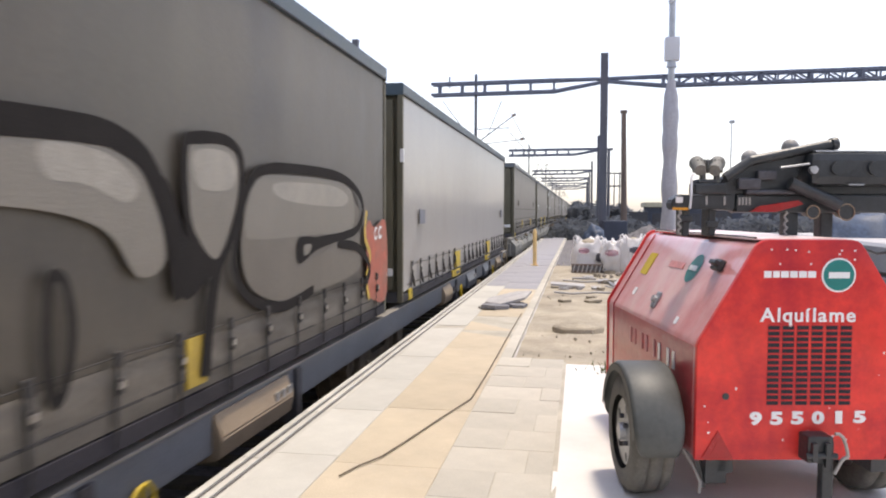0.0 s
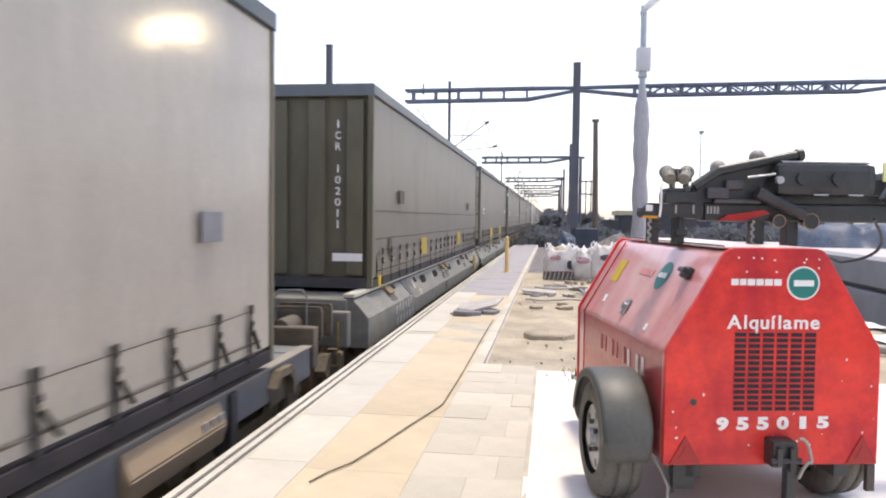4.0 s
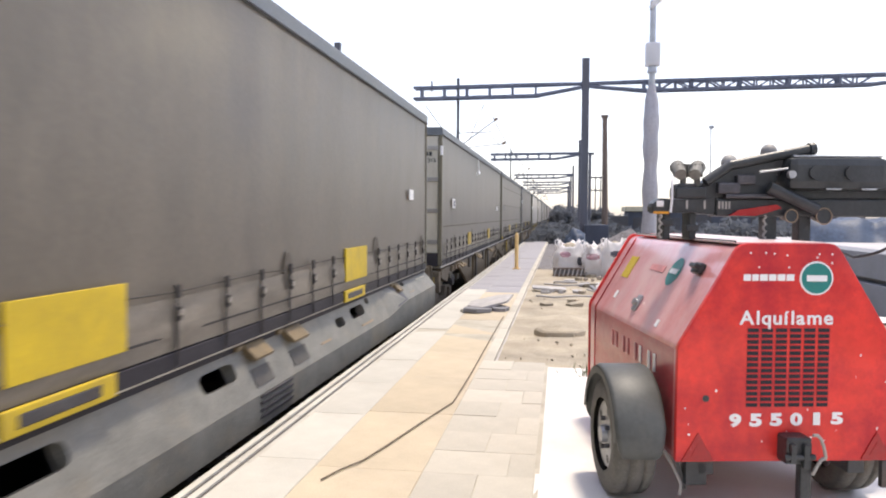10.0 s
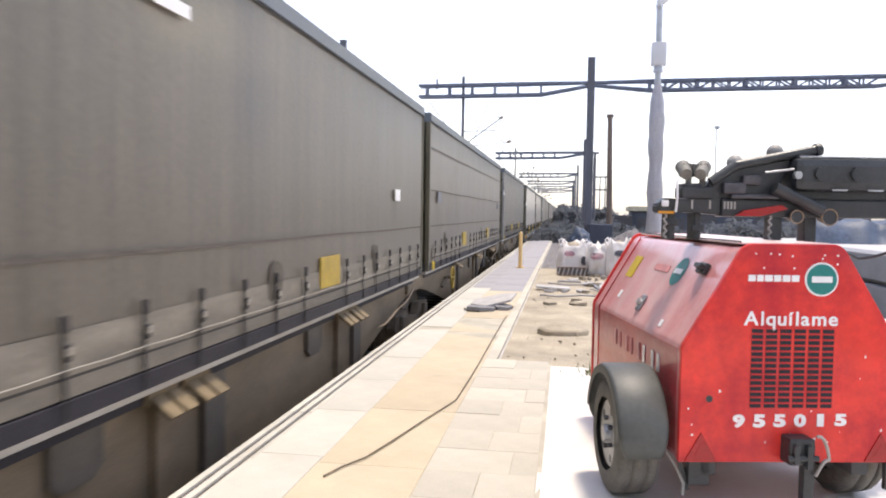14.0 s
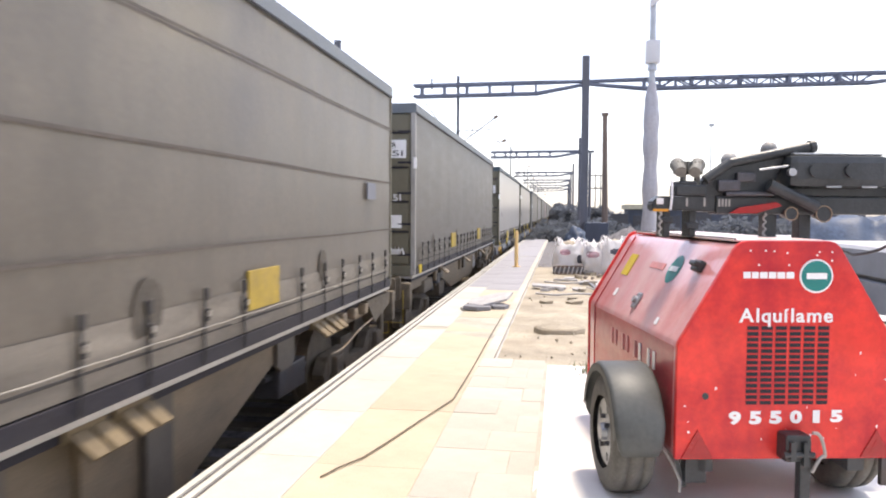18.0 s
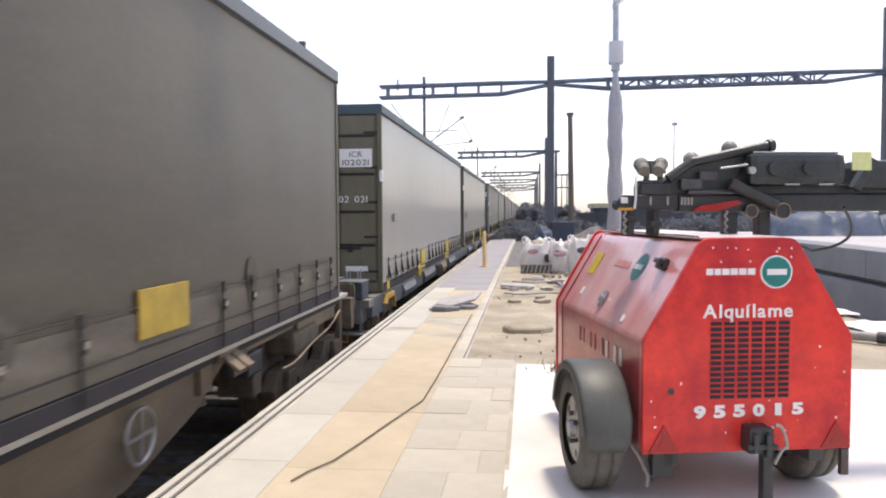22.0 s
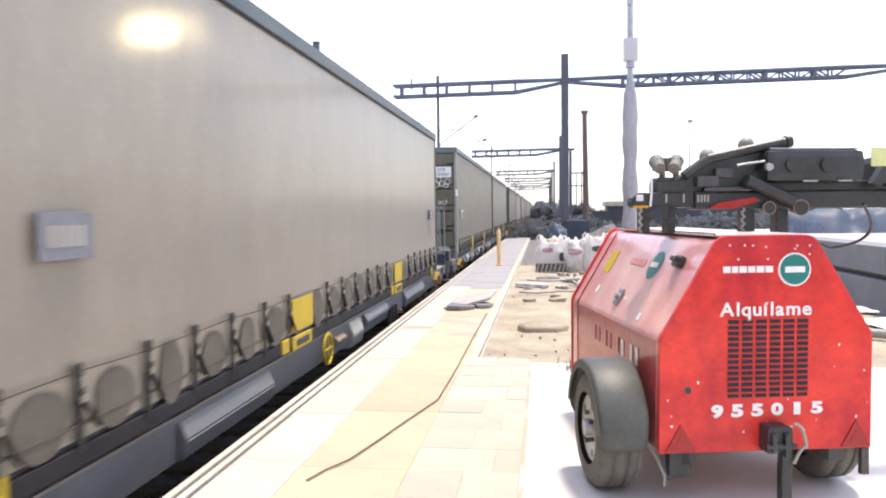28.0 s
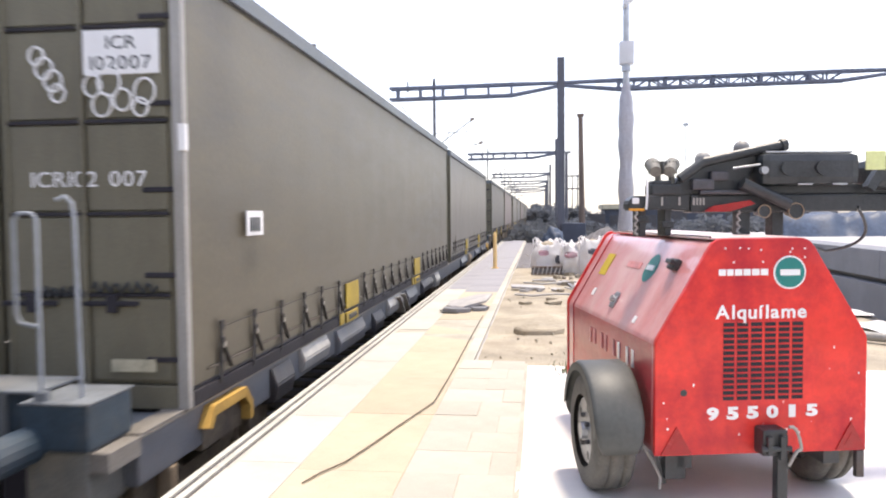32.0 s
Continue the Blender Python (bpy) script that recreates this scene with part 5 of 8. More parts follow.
    wagon(135.8, 168.2, "low", (16.5,), "slate-grey low articulated " + W + "with hand rails", spots=((2.9, 0.5, 0.1, -0.2, "dark"), (3.7, 0.9, 0.13, -0.1, "pale"), (5.0, 1.3, 0.1, -0.18, "slate"), (6.9, 0.6, 0.05, -0.22, "dark"), (7.9, 1.2, 0.14, -0.12, "pale"),
          (9.6, 1.0, 0.1, -0.2, "slate"), (11.3, 1.4, 0.1, -0.14, "dark"), (13.2, 0.7, 0.1, -0.2, "pale"), (18.9, 1.6, 0.1, -0.15, "slate"), (21.5, 0.8, 0.1, -0.2, "tan"), (24.0, 1.4, 0.1, -0.1, "slate"), (27.0, 1.6, 0.1, -0.16, "dark")))
    wagon(168.2, 199.4, "belly", (15.4,), "brown fish-bellied " + W)
    wagon(199.4, 230.8, "belly", (15.7,), "brown fish-bellied " + W)
    wagon(230.8, 262.2, "low", (15.6,), "slate-grey low " + W)
    wagon(262.2, 293.4, "belly", (15.7,), "dusty brown flat " + W)
    return C


BODIES = train()


# ---- the light-tower trailer ----
TAG = surface("pale_plastic_tag", (0.62, 0.66, 0.3), 0.5, vary=0.15, scale=9)
PINK_PRINT = surface("worn_pink_print", (0.6, 0.25, 0.24), 0.5, vary=0.2, scale=14, dirt=(0.45, 0.1, 0.1), dirt_amount=0.6)
FADED_WHITE = surface("faded_white_paint", (0.85, 0.78, 0.74), 0.5, vary=0.1, scale=14, dirt=(0.7, 0.4, 0.35), dirt_amount=0.4, coat=(0.9, 0.13))
def disc(bm, x, y, z, r, r2=None, depth=0.004, seg=28):
    res = bmesh.ops.create_cone(bm, cap_ends=True, segments=seg, radius1=r, radius2=r, depth=depth)
    bmesh.ops.transform(bm, matrix=Matrix.Translation((x, y, z)) @ Matrix.Rotation(radians(90), 4, "X") @ Matrix.Diagonal((1, (r2 or r) / r, 1, 1)), verts=res["verts"])


def wheel(parent, u, v, side):
    """A road wheel at ground level; side is the way its outer face looks."""
    R, W = 0.29, 0.2
    bm = bmesh.new()
    n = 40
    prof = [(-0.5, 0.62), (-0.52, 0.8), (-0.46, 0.93), (-0.36, 0.985), (-0.2, 1.0), (-0.19, 0.97), (-0.15, 0.97), (-0.14, 1.0), (0.14, 1.0), (0.15, 0.97), (0.19, 0.97), (0.2, 1.0), (0.36, 0.985), (0.46, 0.93), (0.52, 0.8), (0.5, 0.62)]
    rings = []
    for i in range(n):
        a = 2 * math.pi * i / n
        rings.append([bm.verts.new((u + p * W, v + R * q * math.cos(a), R + R * q * math.sin(a))) for p, q in prof])
    for i in range(n):
        for k in range(len(prof) - 1):
            bm.faces.new((rings[i][k], rings[i][k + 1], rings[(i + 1) % n][k + 1], rings[(i + 1) % n][k]))
    bmesh.ops.recalc_face_normals(bm, faces=bm.faces[:])
    tyre = part("tyre", bm, RUBBER, parent, "worn dusty black tyre", smooth=True)
    bm = bmesh.new()
    xo = u + side * W * 0.3
    tube(bm, (u - side * W * 0.3, v, R), (xo, v, R), R * 0.63, seg=32)
    tube(bm, (xo, v, R), (xo + side * 0.02, v, R), R * 0.63, R * 0.56, seg=32)
    tube(bm, (xo, v, R), (xo + side * 0.05, v, R), 0.05, 0.04, seg=16)
    rim = part("rim", bm, STEEL_GALV, parent, "dull silver steel rim")
    for i in range(5):
        a = 2 * math.pi * i / 5
        b2 = bmesh.new()
        tube(b2, (xo + side * 0.02, v + 0.075 * math.cos(a), R + 0.075 * math.sin(a)), (xo + side * 0.04, v + 0.075 * math.cos(a), R + 0.075 * math.sin(a)), 0.012, seg=6)
        part("wheel_nut", b2, STEEL_DARK, rim)
        b2 = bmesh.new()
        a += 0.63
        tube(b2, (xo + side * 0.02, v + 0.125 * math.cos(a), R + 0.125 * math.sin(a)), (xo + side * 0.0215, v + 0.125 * math.cos(a), R + 0.125 * math.sin(a)), 0.022, seg=12)
        part("rim_slot", b2, BLACK, rim)
    if side > 0:
        return
    # mudguard
    bm = bmesh.new()
    ro, ri = R + 0.05, R + 0.042
    prev = None
    n = 30
    for i in range(n + 1):
        a = radians(-6 + 188 * i / n)
        f = 0.12 * min(1.0, 0.72 + 0.28 * math.sqrt(min(i, n - i) / 4))      # the ends are rounded off
        ring = [bm.verts.new((u + du, v - r * math.cos(a), R + 0.01 + r * math.sin(a))) for du, r in ((-f, ro - 0.012), (-f + 0.02, ro), (f - 0.02, ro), (f, ro - 0.012), (f, ri - 0.012), (-f, ri - 0.012))]
        if prev:
            for k in range(6):
                bm.faces.new((prev[k], ring[k], ring[(k + 1) % 6], prev[(k + 1) % 6]))
        else:
            bm.faces.new(ring)
        prev = ring
    bm.faces.new(prev[::-1])
    xs = u + side * 0.12
    prev = None
    for i in range(2, n - 1):
        a = radians(-6 + 188 * i / n)
        ring = [bm.verts.new((xs, v - r * math.cos(a), R + 0.01 + r * math.sin(a))) for r in (ro - 0.012, ro - 0.05)]
        if prev:
            bm.faces.new((prev[0], ring[0], ring[1], prev[1]))
        prev = ring
    bmesh.ops.recalc_face_normals(bm, faces=bm.faces[:])
    part("mudguard", bm, FENDER, parent, "faded black plastic mudguard", smooth=True)


def trailer():
    th = thing("lighting_trailer", pose(0.62, 3.62, 0, 0, 0, 11), "red two-wheeled lighting-tower trailer parked on the screed", "trailer")
    L, C = 1.75, 0.42
    prof = [(-0.09, 0.25), (-0.09, 0.77), (-0.083, 0.795), (0.163, 1.215), (0.178, 1.238), (0.2, 1.254), (0.228, 1.26), (0.607, 1.26), (0.634, 1.254), (0.656, 1.237), (0.672, 1.214), (0.923, 0.805), (0.93, 0.78), (0.93, 0.25)]

    def shell(y0, y1, grow, bev):
        bm = bmesh.new()
        prism(bm, [(C + (x - C) * grow, z if z < 0.5 else 0.25 + (z - 0.25) * grow) for x, z in prof], "y", y0, y1)
        if bev:
            bmesh.ops.bevel(bm, geom=bm.edges[:], offset=bev * 0.5, segments=2, affect="EDGES", profile=0.6)
        return bm
    canopy = part("canopy", shell(0.035, L, 0.985, 0.02), RED_FADED_SHEEN, th, "faded glossy red sheet-steel canopy, its sky sheen put into the colour", smooth=False)
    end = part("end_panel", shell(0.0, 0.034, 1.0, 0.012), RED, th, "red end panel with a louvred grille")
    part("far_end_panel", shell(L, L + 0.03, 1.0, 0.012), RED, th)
    part("flank_panel", boxes((-0.0838, -0.0818, 0.07, 1.59, 0.28, 0.765)), RED_SIDE, canopy, "deep red side panel with salmon patches")
    # canopy details: ridge fold, door gaps, top seam
    for v in (1.6,):
        bm = bmesh.new()
        prism(bm, [(-0.088, 0.3), (-0.0885, 0.775), (0.19, 1.252), (0.192, 1.254), (-0.087, 0.78), (-0.0865, 0.3)], "y", v, v + 0.004)
        part("door_gap", bm, RED, canopy)
    # the lid's pale pink stands in for the sheen along its top
    bm = bmesh.new()
    box(bm, 0.2, 0.64, 0.1, L - 0.08, 1.253, 1.262, bevel=0.003)
    part("lid", bm, surf_pale_red(), canopy, "pale pink lid, its sheen put into the colour")
    part("lid_seam", boxes((0.206, 0.214, 0.1, L - 0.08, 1.256, 1.268)), BLACK, canopy)

    def on_slope(v, f, off=0.004):
        """A point on the canopy's slanted flank, and that flank's turn."""
        return Vector((-0.075 + 0.275 * f, v, 0.785 + 0.465 * f)) + Vector((-0.864, 0, 0.504)) * off
    turn = Matrix(((0, 0.504, -0.864), (-1, 0, 0), (0, 0.864, 0.504))).to_4x4()   # x runs to the near end, y up the slope, z out

    def decal(name, v, f, w, h, mat, shape="box", label="", off=0.005):
        bm = bmesh.new()
        if shape == "disc":
            bmesh.ops.create_circle(bm, cap_ends=True, segments=32, radius=w / 2)
            bmesh.ops.scale(bm, vec=(1, h / w, 1), verts=bm.verts[:])
        else:
            box(bm, -w / 2, w / 2, -h / 2, h / 2, -0.002, 0.0015)
        bmesh.ops.transform(bm, matrix=Matrix.Translation(on_slope(v, f, off)) @ turn, verts=bm.verts[:])
        return part(name, bm, mat, canopy, label)
    decal("badge", 0.6, 0.64, 0.17, 0.17, TEAL, "disc", "round teal badge")
    decal("badge_bar", 0.6, 0.64, 0.11, 0.03, WHITE, off=0.009)
    decal("print_bar", 0.88, 0.64, 0.24, 0.04, PINK_PRINT)
    decal("warning_label", 1.38, 0.58, 0.14, 0.15, YELLOW, label="yellow warning label")
    decal("small_label", 1.33, 0.22, 0.05, 0.05, WHITE)
    decal("sticker", 0.42, 0.1, 0.04, 0.04, WHITE)
    bm = bmesh.new()
    box(bm, -0.05, 0.05, -0.03, 0.03, 0, 0.03, bevel=0.01)
    box(bm, -0.02, 0.06, -0.012, 0.012, 0.03, 0.06, bevel=0.006)
    bmesh.ops.transform(bm, matrix=Matrix.Translation(on_slope(0.28, 0.71)) @ turn, verts=bm.verts[:])
    part("latch", bm, BLACK, canopy, "black rotary latch")
    bm = bmesh.new()
    box(bm, -0.035, 0.035, -0.05, 0.05, 0, 0.012, bevel=0.008)
    tube(bm, (0, 0, 0), (0, 0, 0.03), 0.02)
    bmesh.ops.transform(bm, matrix=Matrix.Translation(on_slope(0.86, 0.21)) @ turn, verts=bm.verts[:])
    part("lock_plate", bm, STEEL_GALV, canopy, "chromed lock plate")
    # faded print on the lower flank
    for a in (1.17, 1.08, 0.93, 0.84, 0.69, 0.6, 0.45, 0.36):
        bar_mat = FADED_WHITE if a < 0.65 else PINK_PRINT
        part("print_bar", boxes((-0.0895, -0.0855, a - 0.034, a, 0.6, 0.69)), bar_mat, canopy)
    # end panel: lettering, badge, grille, rivets
    word("Alqu\u00edlame", 0.193, 0.63, 0.866, 0.951, -0.002, WHITE, end, bold=0.0018)
    for k, ch in enumerate("955015"):
        x = 0.156 + k * 0.0955
        part("digit", fit_text(text_mesh(ch, 0.1, bold=0.005), x + (0.012 if ch == "1" else 0), x + (0.044 if ch == "1" else 0.056), 0.412 + k * 0.002, 0.474 + k * 0.001, -0.002), WHITE, end, "white stencilled digit")
    bm = bmesh.new()
    disc(bm, 0.547, -0.002, 1.1, 0.078)
    part("badge_ring", bm, WHITE, end)
    bm = bmesh.new()
    disc(bm, 0.547, -0.004, 1.1, 0.07)
    part("badge", bm, TEAL, end, "round teal badge")
    part("badge_bar", boxes((0.5, 0.595, -0.0085, -0.004, 1.086, 1.114), bevel=0.001), WHITE, end)
    x = 0.208
    for w in (0.034, 0.03, 0.036, 0.034, 0.036, 0.036):
        part("print_bar", boxes((x, x + w, -0.0035, 0.001, 1.088, 1.118), bevel=0.0012), WHITE, end)
        x += w + 0.006
    slot = mesh_from(boxes((0, 0.052, -0.002, 0.002, 0, 0.0195)), "grille_slot")
    slot.materials.append(UNDERSILL)
    lip_bm = bmesh.new()
    prism(lip_bm, [(-0.001, 0.0195), (-0.005, 0.018), (-0.001, 0.0235)], "x", -0.001, 0.053)
    lip = mesh_from(lip_bm, "louvre")
    lip.materials.append(RED)
    for i in range(6):
        for j in range(14):
            for nm, me in (("grille_slot", slot), ("louvre", lip)):
                s = new(nm, me)
                s.parent = end
                s.location = (0.233 + i * 0.0662, -0.0005, 0.506 + j * 0.0266)
    rv = bmesh.new()
    bmesh.ops.create_uvsphere(rv, u_segments=8, v_segments=5, radius=0.005)
    rv = mesh_from(rv, "rivet")
    rv.materials.append(FADED_WHITE)
    for x, z in ((0.24, 1.215), (0.31, 1.215), (0.35, 1.212), (0.41, 1.205), (0.56, 1.21), (0.62, 1.21), (0.28, 1.15), (0.42, 1.15), (0.55, 1.195), (0.62, 1.17), (-0.05, 0.5), (0.89, 0.62)):
        s = new("rivet", rv)
        s.parent = end
        s.location = (x, 0.0, z)
    rng = random.Random(21)
    for k in range(16):
        x, z, r = rng.uniform(-0.07, 0.91), rng.choice((rng.uniform(0.27, 0.45), rng.uniform(0.27, 0.76))), rng.uniform(0.002, 0.006)
        bm = bmesh.new()
        q = [bm.verts.new((x + r * rng.uniform(0.5, 1.4) * math.cos(a), -0.0012, z + r * rng.uniform(0.6, 2.0) * math.sin(a))) for a in (2 * math.pi * j / 7 for j in range(7))]
        bm.faces.new(q)
        part("paint_chip", bm, FADED_WHITE, end)
    bm = bmesh.new()
    disc(bm, 0.045, 0.0, 0.545, 0.016)
    part("plug_hole", bm, BLACK, end)
    for x0 in (-0.062, 0.78):
        bm = bmesh.new()
        prism(bm, [(x0, 0.258), (x0 + 0.146, 0.258), (x0 + 0.073, 0.388)], "y", -0.006, 0.0)
        r = part("reflector", bm, reflector_mat(), end, "red triangular reflector")
        bm = bmesh.new()
        prism(bm, [(x0 + 0.04, 0.278), (x0 + 0.106, 0.278), (x0 + 0.073, 0.34)], "y", -0.008, -0.006)
        part("reflector_core", bm, reflector_mat(), r)
    # hitch, prop leg, chain
    bm = boxes((0.385, 0.5, -0.09, 0.02, 0.262, 0.385), bevel=0.012)
    box(bm, 0.395, 0.42, -0.115, -0.09, 0.275, 0.36, bevel=0.005)
    box(bm, 0.455, 0.48, -0.115, -0.09, 0.25, 0.36, bevel=0.005)
    tube(bm, (0.37, -0.1, 0.3), (0.51, -0.1, 0.3), 0.014)
    hitch = part("hitch", bm, BLACK, th, "black cast hitch bracket")
    bm = bmesh.new()
    box(bm, 0.455, 0.505, -0.085, -0.035, 0.0, 0.36, bevel=0.006)
    box(bm, 0.435, 0.525, -0.105, -0.015, 0.0, 0.016, bevel=0.004)
    tube(bm, (0.48, -0.06, 0.36), (0.48, -0.06, 0.375), 0.03)
    part("prop_leg", bm, BLACK, th, "black prop leg")
    pts = [(0.5 + 0.06 * math.sin(math.pi * i / 10) * (1 if i < 10 else 1), -0.1, 0.4 - 0.17 * i / 10 + 0.02 * math.sin(i)) for i in range(11)]
    path_tube("safety_chain", pts, 0.008, FRAME_GREY, th, "pale safety chain hanging in a loop")
    path_tube("breakaway_strap", [(-0.11, 0.12, 0.27), (-0.07, 0.08, 0.2), (-0.045, 0.05, 0.13), (-0.05, 0.05, 0.08)], 0.008, FRAME_GREY, th, "pale strap hanging beside the wheel")
    # chassis, axle, wheels, stabiliser brackets
    part("chassis", boxes((0.02, 0.1, 0.03, L - 0.05, 0.18, 0.25), (0.74, 0.82, 0.03, L - 0.05, 0.18, 0.25), (0.02, 0.82, 0.9, 1.0, 0.17, 0.24), bevel=0.006), BLACK, th)
    bm = bmesh.new()
    tube(bm, (-0.3, 0.33, 0.29), (1.08, 0.33, 0.29), 0.035)
    box(bm, -0.12, -0.09, 0.2, 0.5, 0.22, 0.42)
    part("axle", bm, BLACK, th)
    wheel(th, -0.25, 0.33, -1)
    wheel(th, 0.87, 0.36, 1)
    for u in (0.0,):
        bm = bmesh.new()
        box(bm, u - 0.03, u + 0.07, 0.03, 0.1, 0.13, 0.25, bevel=0.006)
        bar(bm, (u - 0.06, 0.08, 0.24), (u - 0.02, 0.07, 0.1), 0.02)
        part("stabiliser_bracket", bm, BLACK, th)
    part("rear_lamp", boxes((0.885, 0.925, 0.0, 0.03, 0.12, 0.25), bevel=0.006), STEEL_DARK, th)
    bm = bmesh.new()
    tube(bm, (0.42, L - 0.1, 0.2), (0.42, L - 0.1, 0.02), 0.03)
    tube(bm, (0.42, L - 0.1, 0.02), (0.42, L - 0.1, 0.0), 0.07)
    part("jockey_leg", bm, BLACK, th)
    # the folded mast with its floodlights, lying across the canopy
    v = 0.62
    for u in (0.605, 0.79):
        part("mast_support", boxes((u - 0.033, u + 0.033, v - 0.04, v + 0.04, 1.25 if u < 0.7 else 1.0, 1.4), bevel=0.008), BLACK, th)
    for u, z in ((0.19, 1.3), (0.05, 1.33)):
        part("mast_bracket", boxes((u - 0.018, u + 0.018, v - 0.02, v + 0.1, 1.255, 1.4), (u - 0.035, u + 0.03, v - 0.03, v + 0.02, z, z + 0.035), bevel=0.006), BLACK, th)
    mast = part("mast", boxes((0.3, 1.75, v - 0.06, v + 0.06, 1.38, 1.475), (0.55, 1.75, v - 0.045, v + 0.045, 1.475, 1.53), bevel=0.012), BLACK, th, "black folded telescopic mast")
    bm = bmesh.new()
    prism(bm, [(-0.035, 1.395), (-0.04, 1.44), (0.0, 1.475), (0.1, 1.47), (0.3, 1.485), (0.3, 1.39), (0.12, 1.4)], "y", v - 0.05, v + 0.05)
    bmesh.ops.bevel(bm, geom=bm.edges[:], offset=0.008, segments=2, affect="EDGES")
    part("mast_arm", bm, BLACK, mast)
    part("arm_plate", boxes((-0.018, 0.02, v - 0.056, v - 0.048, 1.43, 1.462), bevel=0.004), WHITE, mast)
    part("arm_plate", boxes((-0.035, 0.05, v - 0.056, v - 0.048, 1.392, 1.406), bevel=0.004), ORANGE, mast)
    path_tube("lamp_guard", [(0.055, v - 0.06, 1.4), (0.06, v - 0.065, 1.47), (0.06, v - 0.06, 1.56), (0.075, v - 0.04, 1.585), (0.095, v + 0.02, 1.575)], 0.007, WHITE, mast, "bent white guard rod")
    for x in (0.14, 0.235):
        part("arm_mark", boxes((x, x + 0.01, v - 0.054, v - 0.05, 1.42, 1.465)), FRAME_GREY, mast)
    for k in range(4):
        part("code_bar", boxes((0.31 + k * 0.018, 0.32 + k * 0.018, v - 0.063, v - 0.06, 1.42, 1.46)), FRAME_GREY, mast)
    bm = bmesh.new()
    prism(bm, [(0.2, 1.47), (0.226, 1.553), (0.377, 1.668), (0.664, 1.73), (0.815, 1.757), (0.815, 1.7), (0.64, 1.6), (0.6, 1.47)], "y", v - 0.045, v + 0.05)
    bmesh.ops.bevel(bm, geom=bm.edges[:], offset=0.012, segments=2, affect="EDGES")
    part("side_plate", bm, BLACK, mast, "slanting black mast head")
    bm = bmesh.new()
    tube(bm, (0.24, v - 0.05, 1.56), (0.377, v - 0.05, 1.655), 0.026, seg=14)
    tube(bm, (0.37, v - 0.05, 1.65), (0.8, v - 0.05, 1.74), 0.026, seg=14)
    tube(bm, (0.795, v - 0.05, 1.738), (0.825, v - 0.05, 1.744), 0.034, seg=14)
    part("hinge_tube", bm, BLACK, mast)
    for x0, x1, z0, z1 in ((0.3, 0.42, 1.5, 1.56), (0.4, 0.5, 1.55, 1.6), (0.34, 0.6, 1.475, 1.5)):
        part("hinge_block", boxes((x0, x1, v - 0.085, v - 0.04, z0, z1), bevel=0.012), STEEL_DARK, mast)
    bm = bmesh.new()
    prism(bm, [(0.36, 1.385), (0.41, 1.415), (0.61, 1.445), (0.64, 1.425), (0.5, 1.385)], "y", v - 0.09, v - 0.061)
    part("red_lever", bm, reflector_mat(), mast, "red painted lever plate")
    bm = bmesh.new()
    tube(bm, (0.56, v - 0.1, 1.535), (0.82, v - 0.1, 1.42), 0.032, seg=14)
    part("strut", bm, BLACK, mast)
    bm = bmesh.new()
    tube(bm, (0.5, v - 0.12, 1.612), (0.65, v - 0.12, 1.632), 0.006)
    part("cylinder_rod", bm, STEEL_GALV, mast)
    f = part("floodlight", boxes((0.655, 1.2, v - 0.13, v + 0.13, 1.52, 1.695), bevel=0.045), BLACK, mast, "long black floodlight housing")
    # thin pale plate stands for the sun on the housing's top
    part("lit_top_plate", boxes((0.69, 1.17, v - 0.1, v + 0.1, 1.694, 1.704), bevel=0.003), STEEL_GALV, f, "pale plate painted as the sunlit top of the housing")
    for x in (0.79, 0.98):
        bm = bmesh.new()
        tube(bm, (x, v - 0.145, 1.61), (x, v - 0.125, 1.61), 0.035, seg=18)
        part("boss", bm, BLACK, f)
        part("clip", boxes((x + 0.06, x + 0.14, v - 0.136, v - 0.128, 1.522, 1.531)), STEEL_GALV, f)
    f = part("floodlight", boxes((1.3, 1.75, v - 0.12, v + 0.12, 1.5, 1.66), bevel=0.04), BLACK, mast, "black floodlight housing")
    part("sheet_tag", boxes((1.22, 1.33, v - 0.14, v - 0.13, 1.6, 1.7), bevel=0.004), TAG, f, "pale yellow-green plastic tag")
    bm = bmesh.new()
    bar(bm, (1.26, v - 0.1, 1.5), (1.36, v - 0.1, 1.66), 0.05)
    part("strut", bm, BLACK, mast)
    bm = bmesh.new()
    disc(bm, 0.66, v - 0.14, 1.6, 0.02, depth=0.03)
    part("pivot_pin", bm, STEEL_GALV, mast)
    # round lamps that hang under the beam
    for x, r in ((0.69, 0.034), (0.865, 0.042)):
        bm = bmesh.new()
        tube(bm, (x, v - 0.09, 1.385), (x, v + 0.0, 1.385), r, r * 0.6, seg=24)
        h = part("lamp_head", bm, BLACK, mast)
        path_tube("lamp_rim", [(x + r * math.cos(a), v - 0.092, 1.385 + r * math.sin(a)) for a in (2 * math.pi * q / 24 for q in range(24))], 0.0035, TAN_METAL, h, "dull lamp rim", cyclic=True)
    for x in (0.43, 0.65):
        bm = bmesh.new()
        bmesh.ops.create_uvsphere(bm, u_segments=18, v_segments=10, radius=0.045)
        bmesh.ops.translate(bm, vec=(x, v + 0.1, 1.675 if x < 0.6 else 1.735), verts=bm.verts[:])
        part("lamp_dome", bm, FRAME_GREY, mast, smooth=True)
    for x, lean in ((0.14, -0.02), (0.215, 0.02)):
        bm = bmesh.new()
        box(bm, x - 0.012, x + 0.012, v - 0.015, v + 0.015, 1.53, 1.6)
        tube(bm, (x - 0.03, v - 0.05, 1.6), (x + lean, v + 0.04, 1.645), 0.03, 0.04, seg=16)
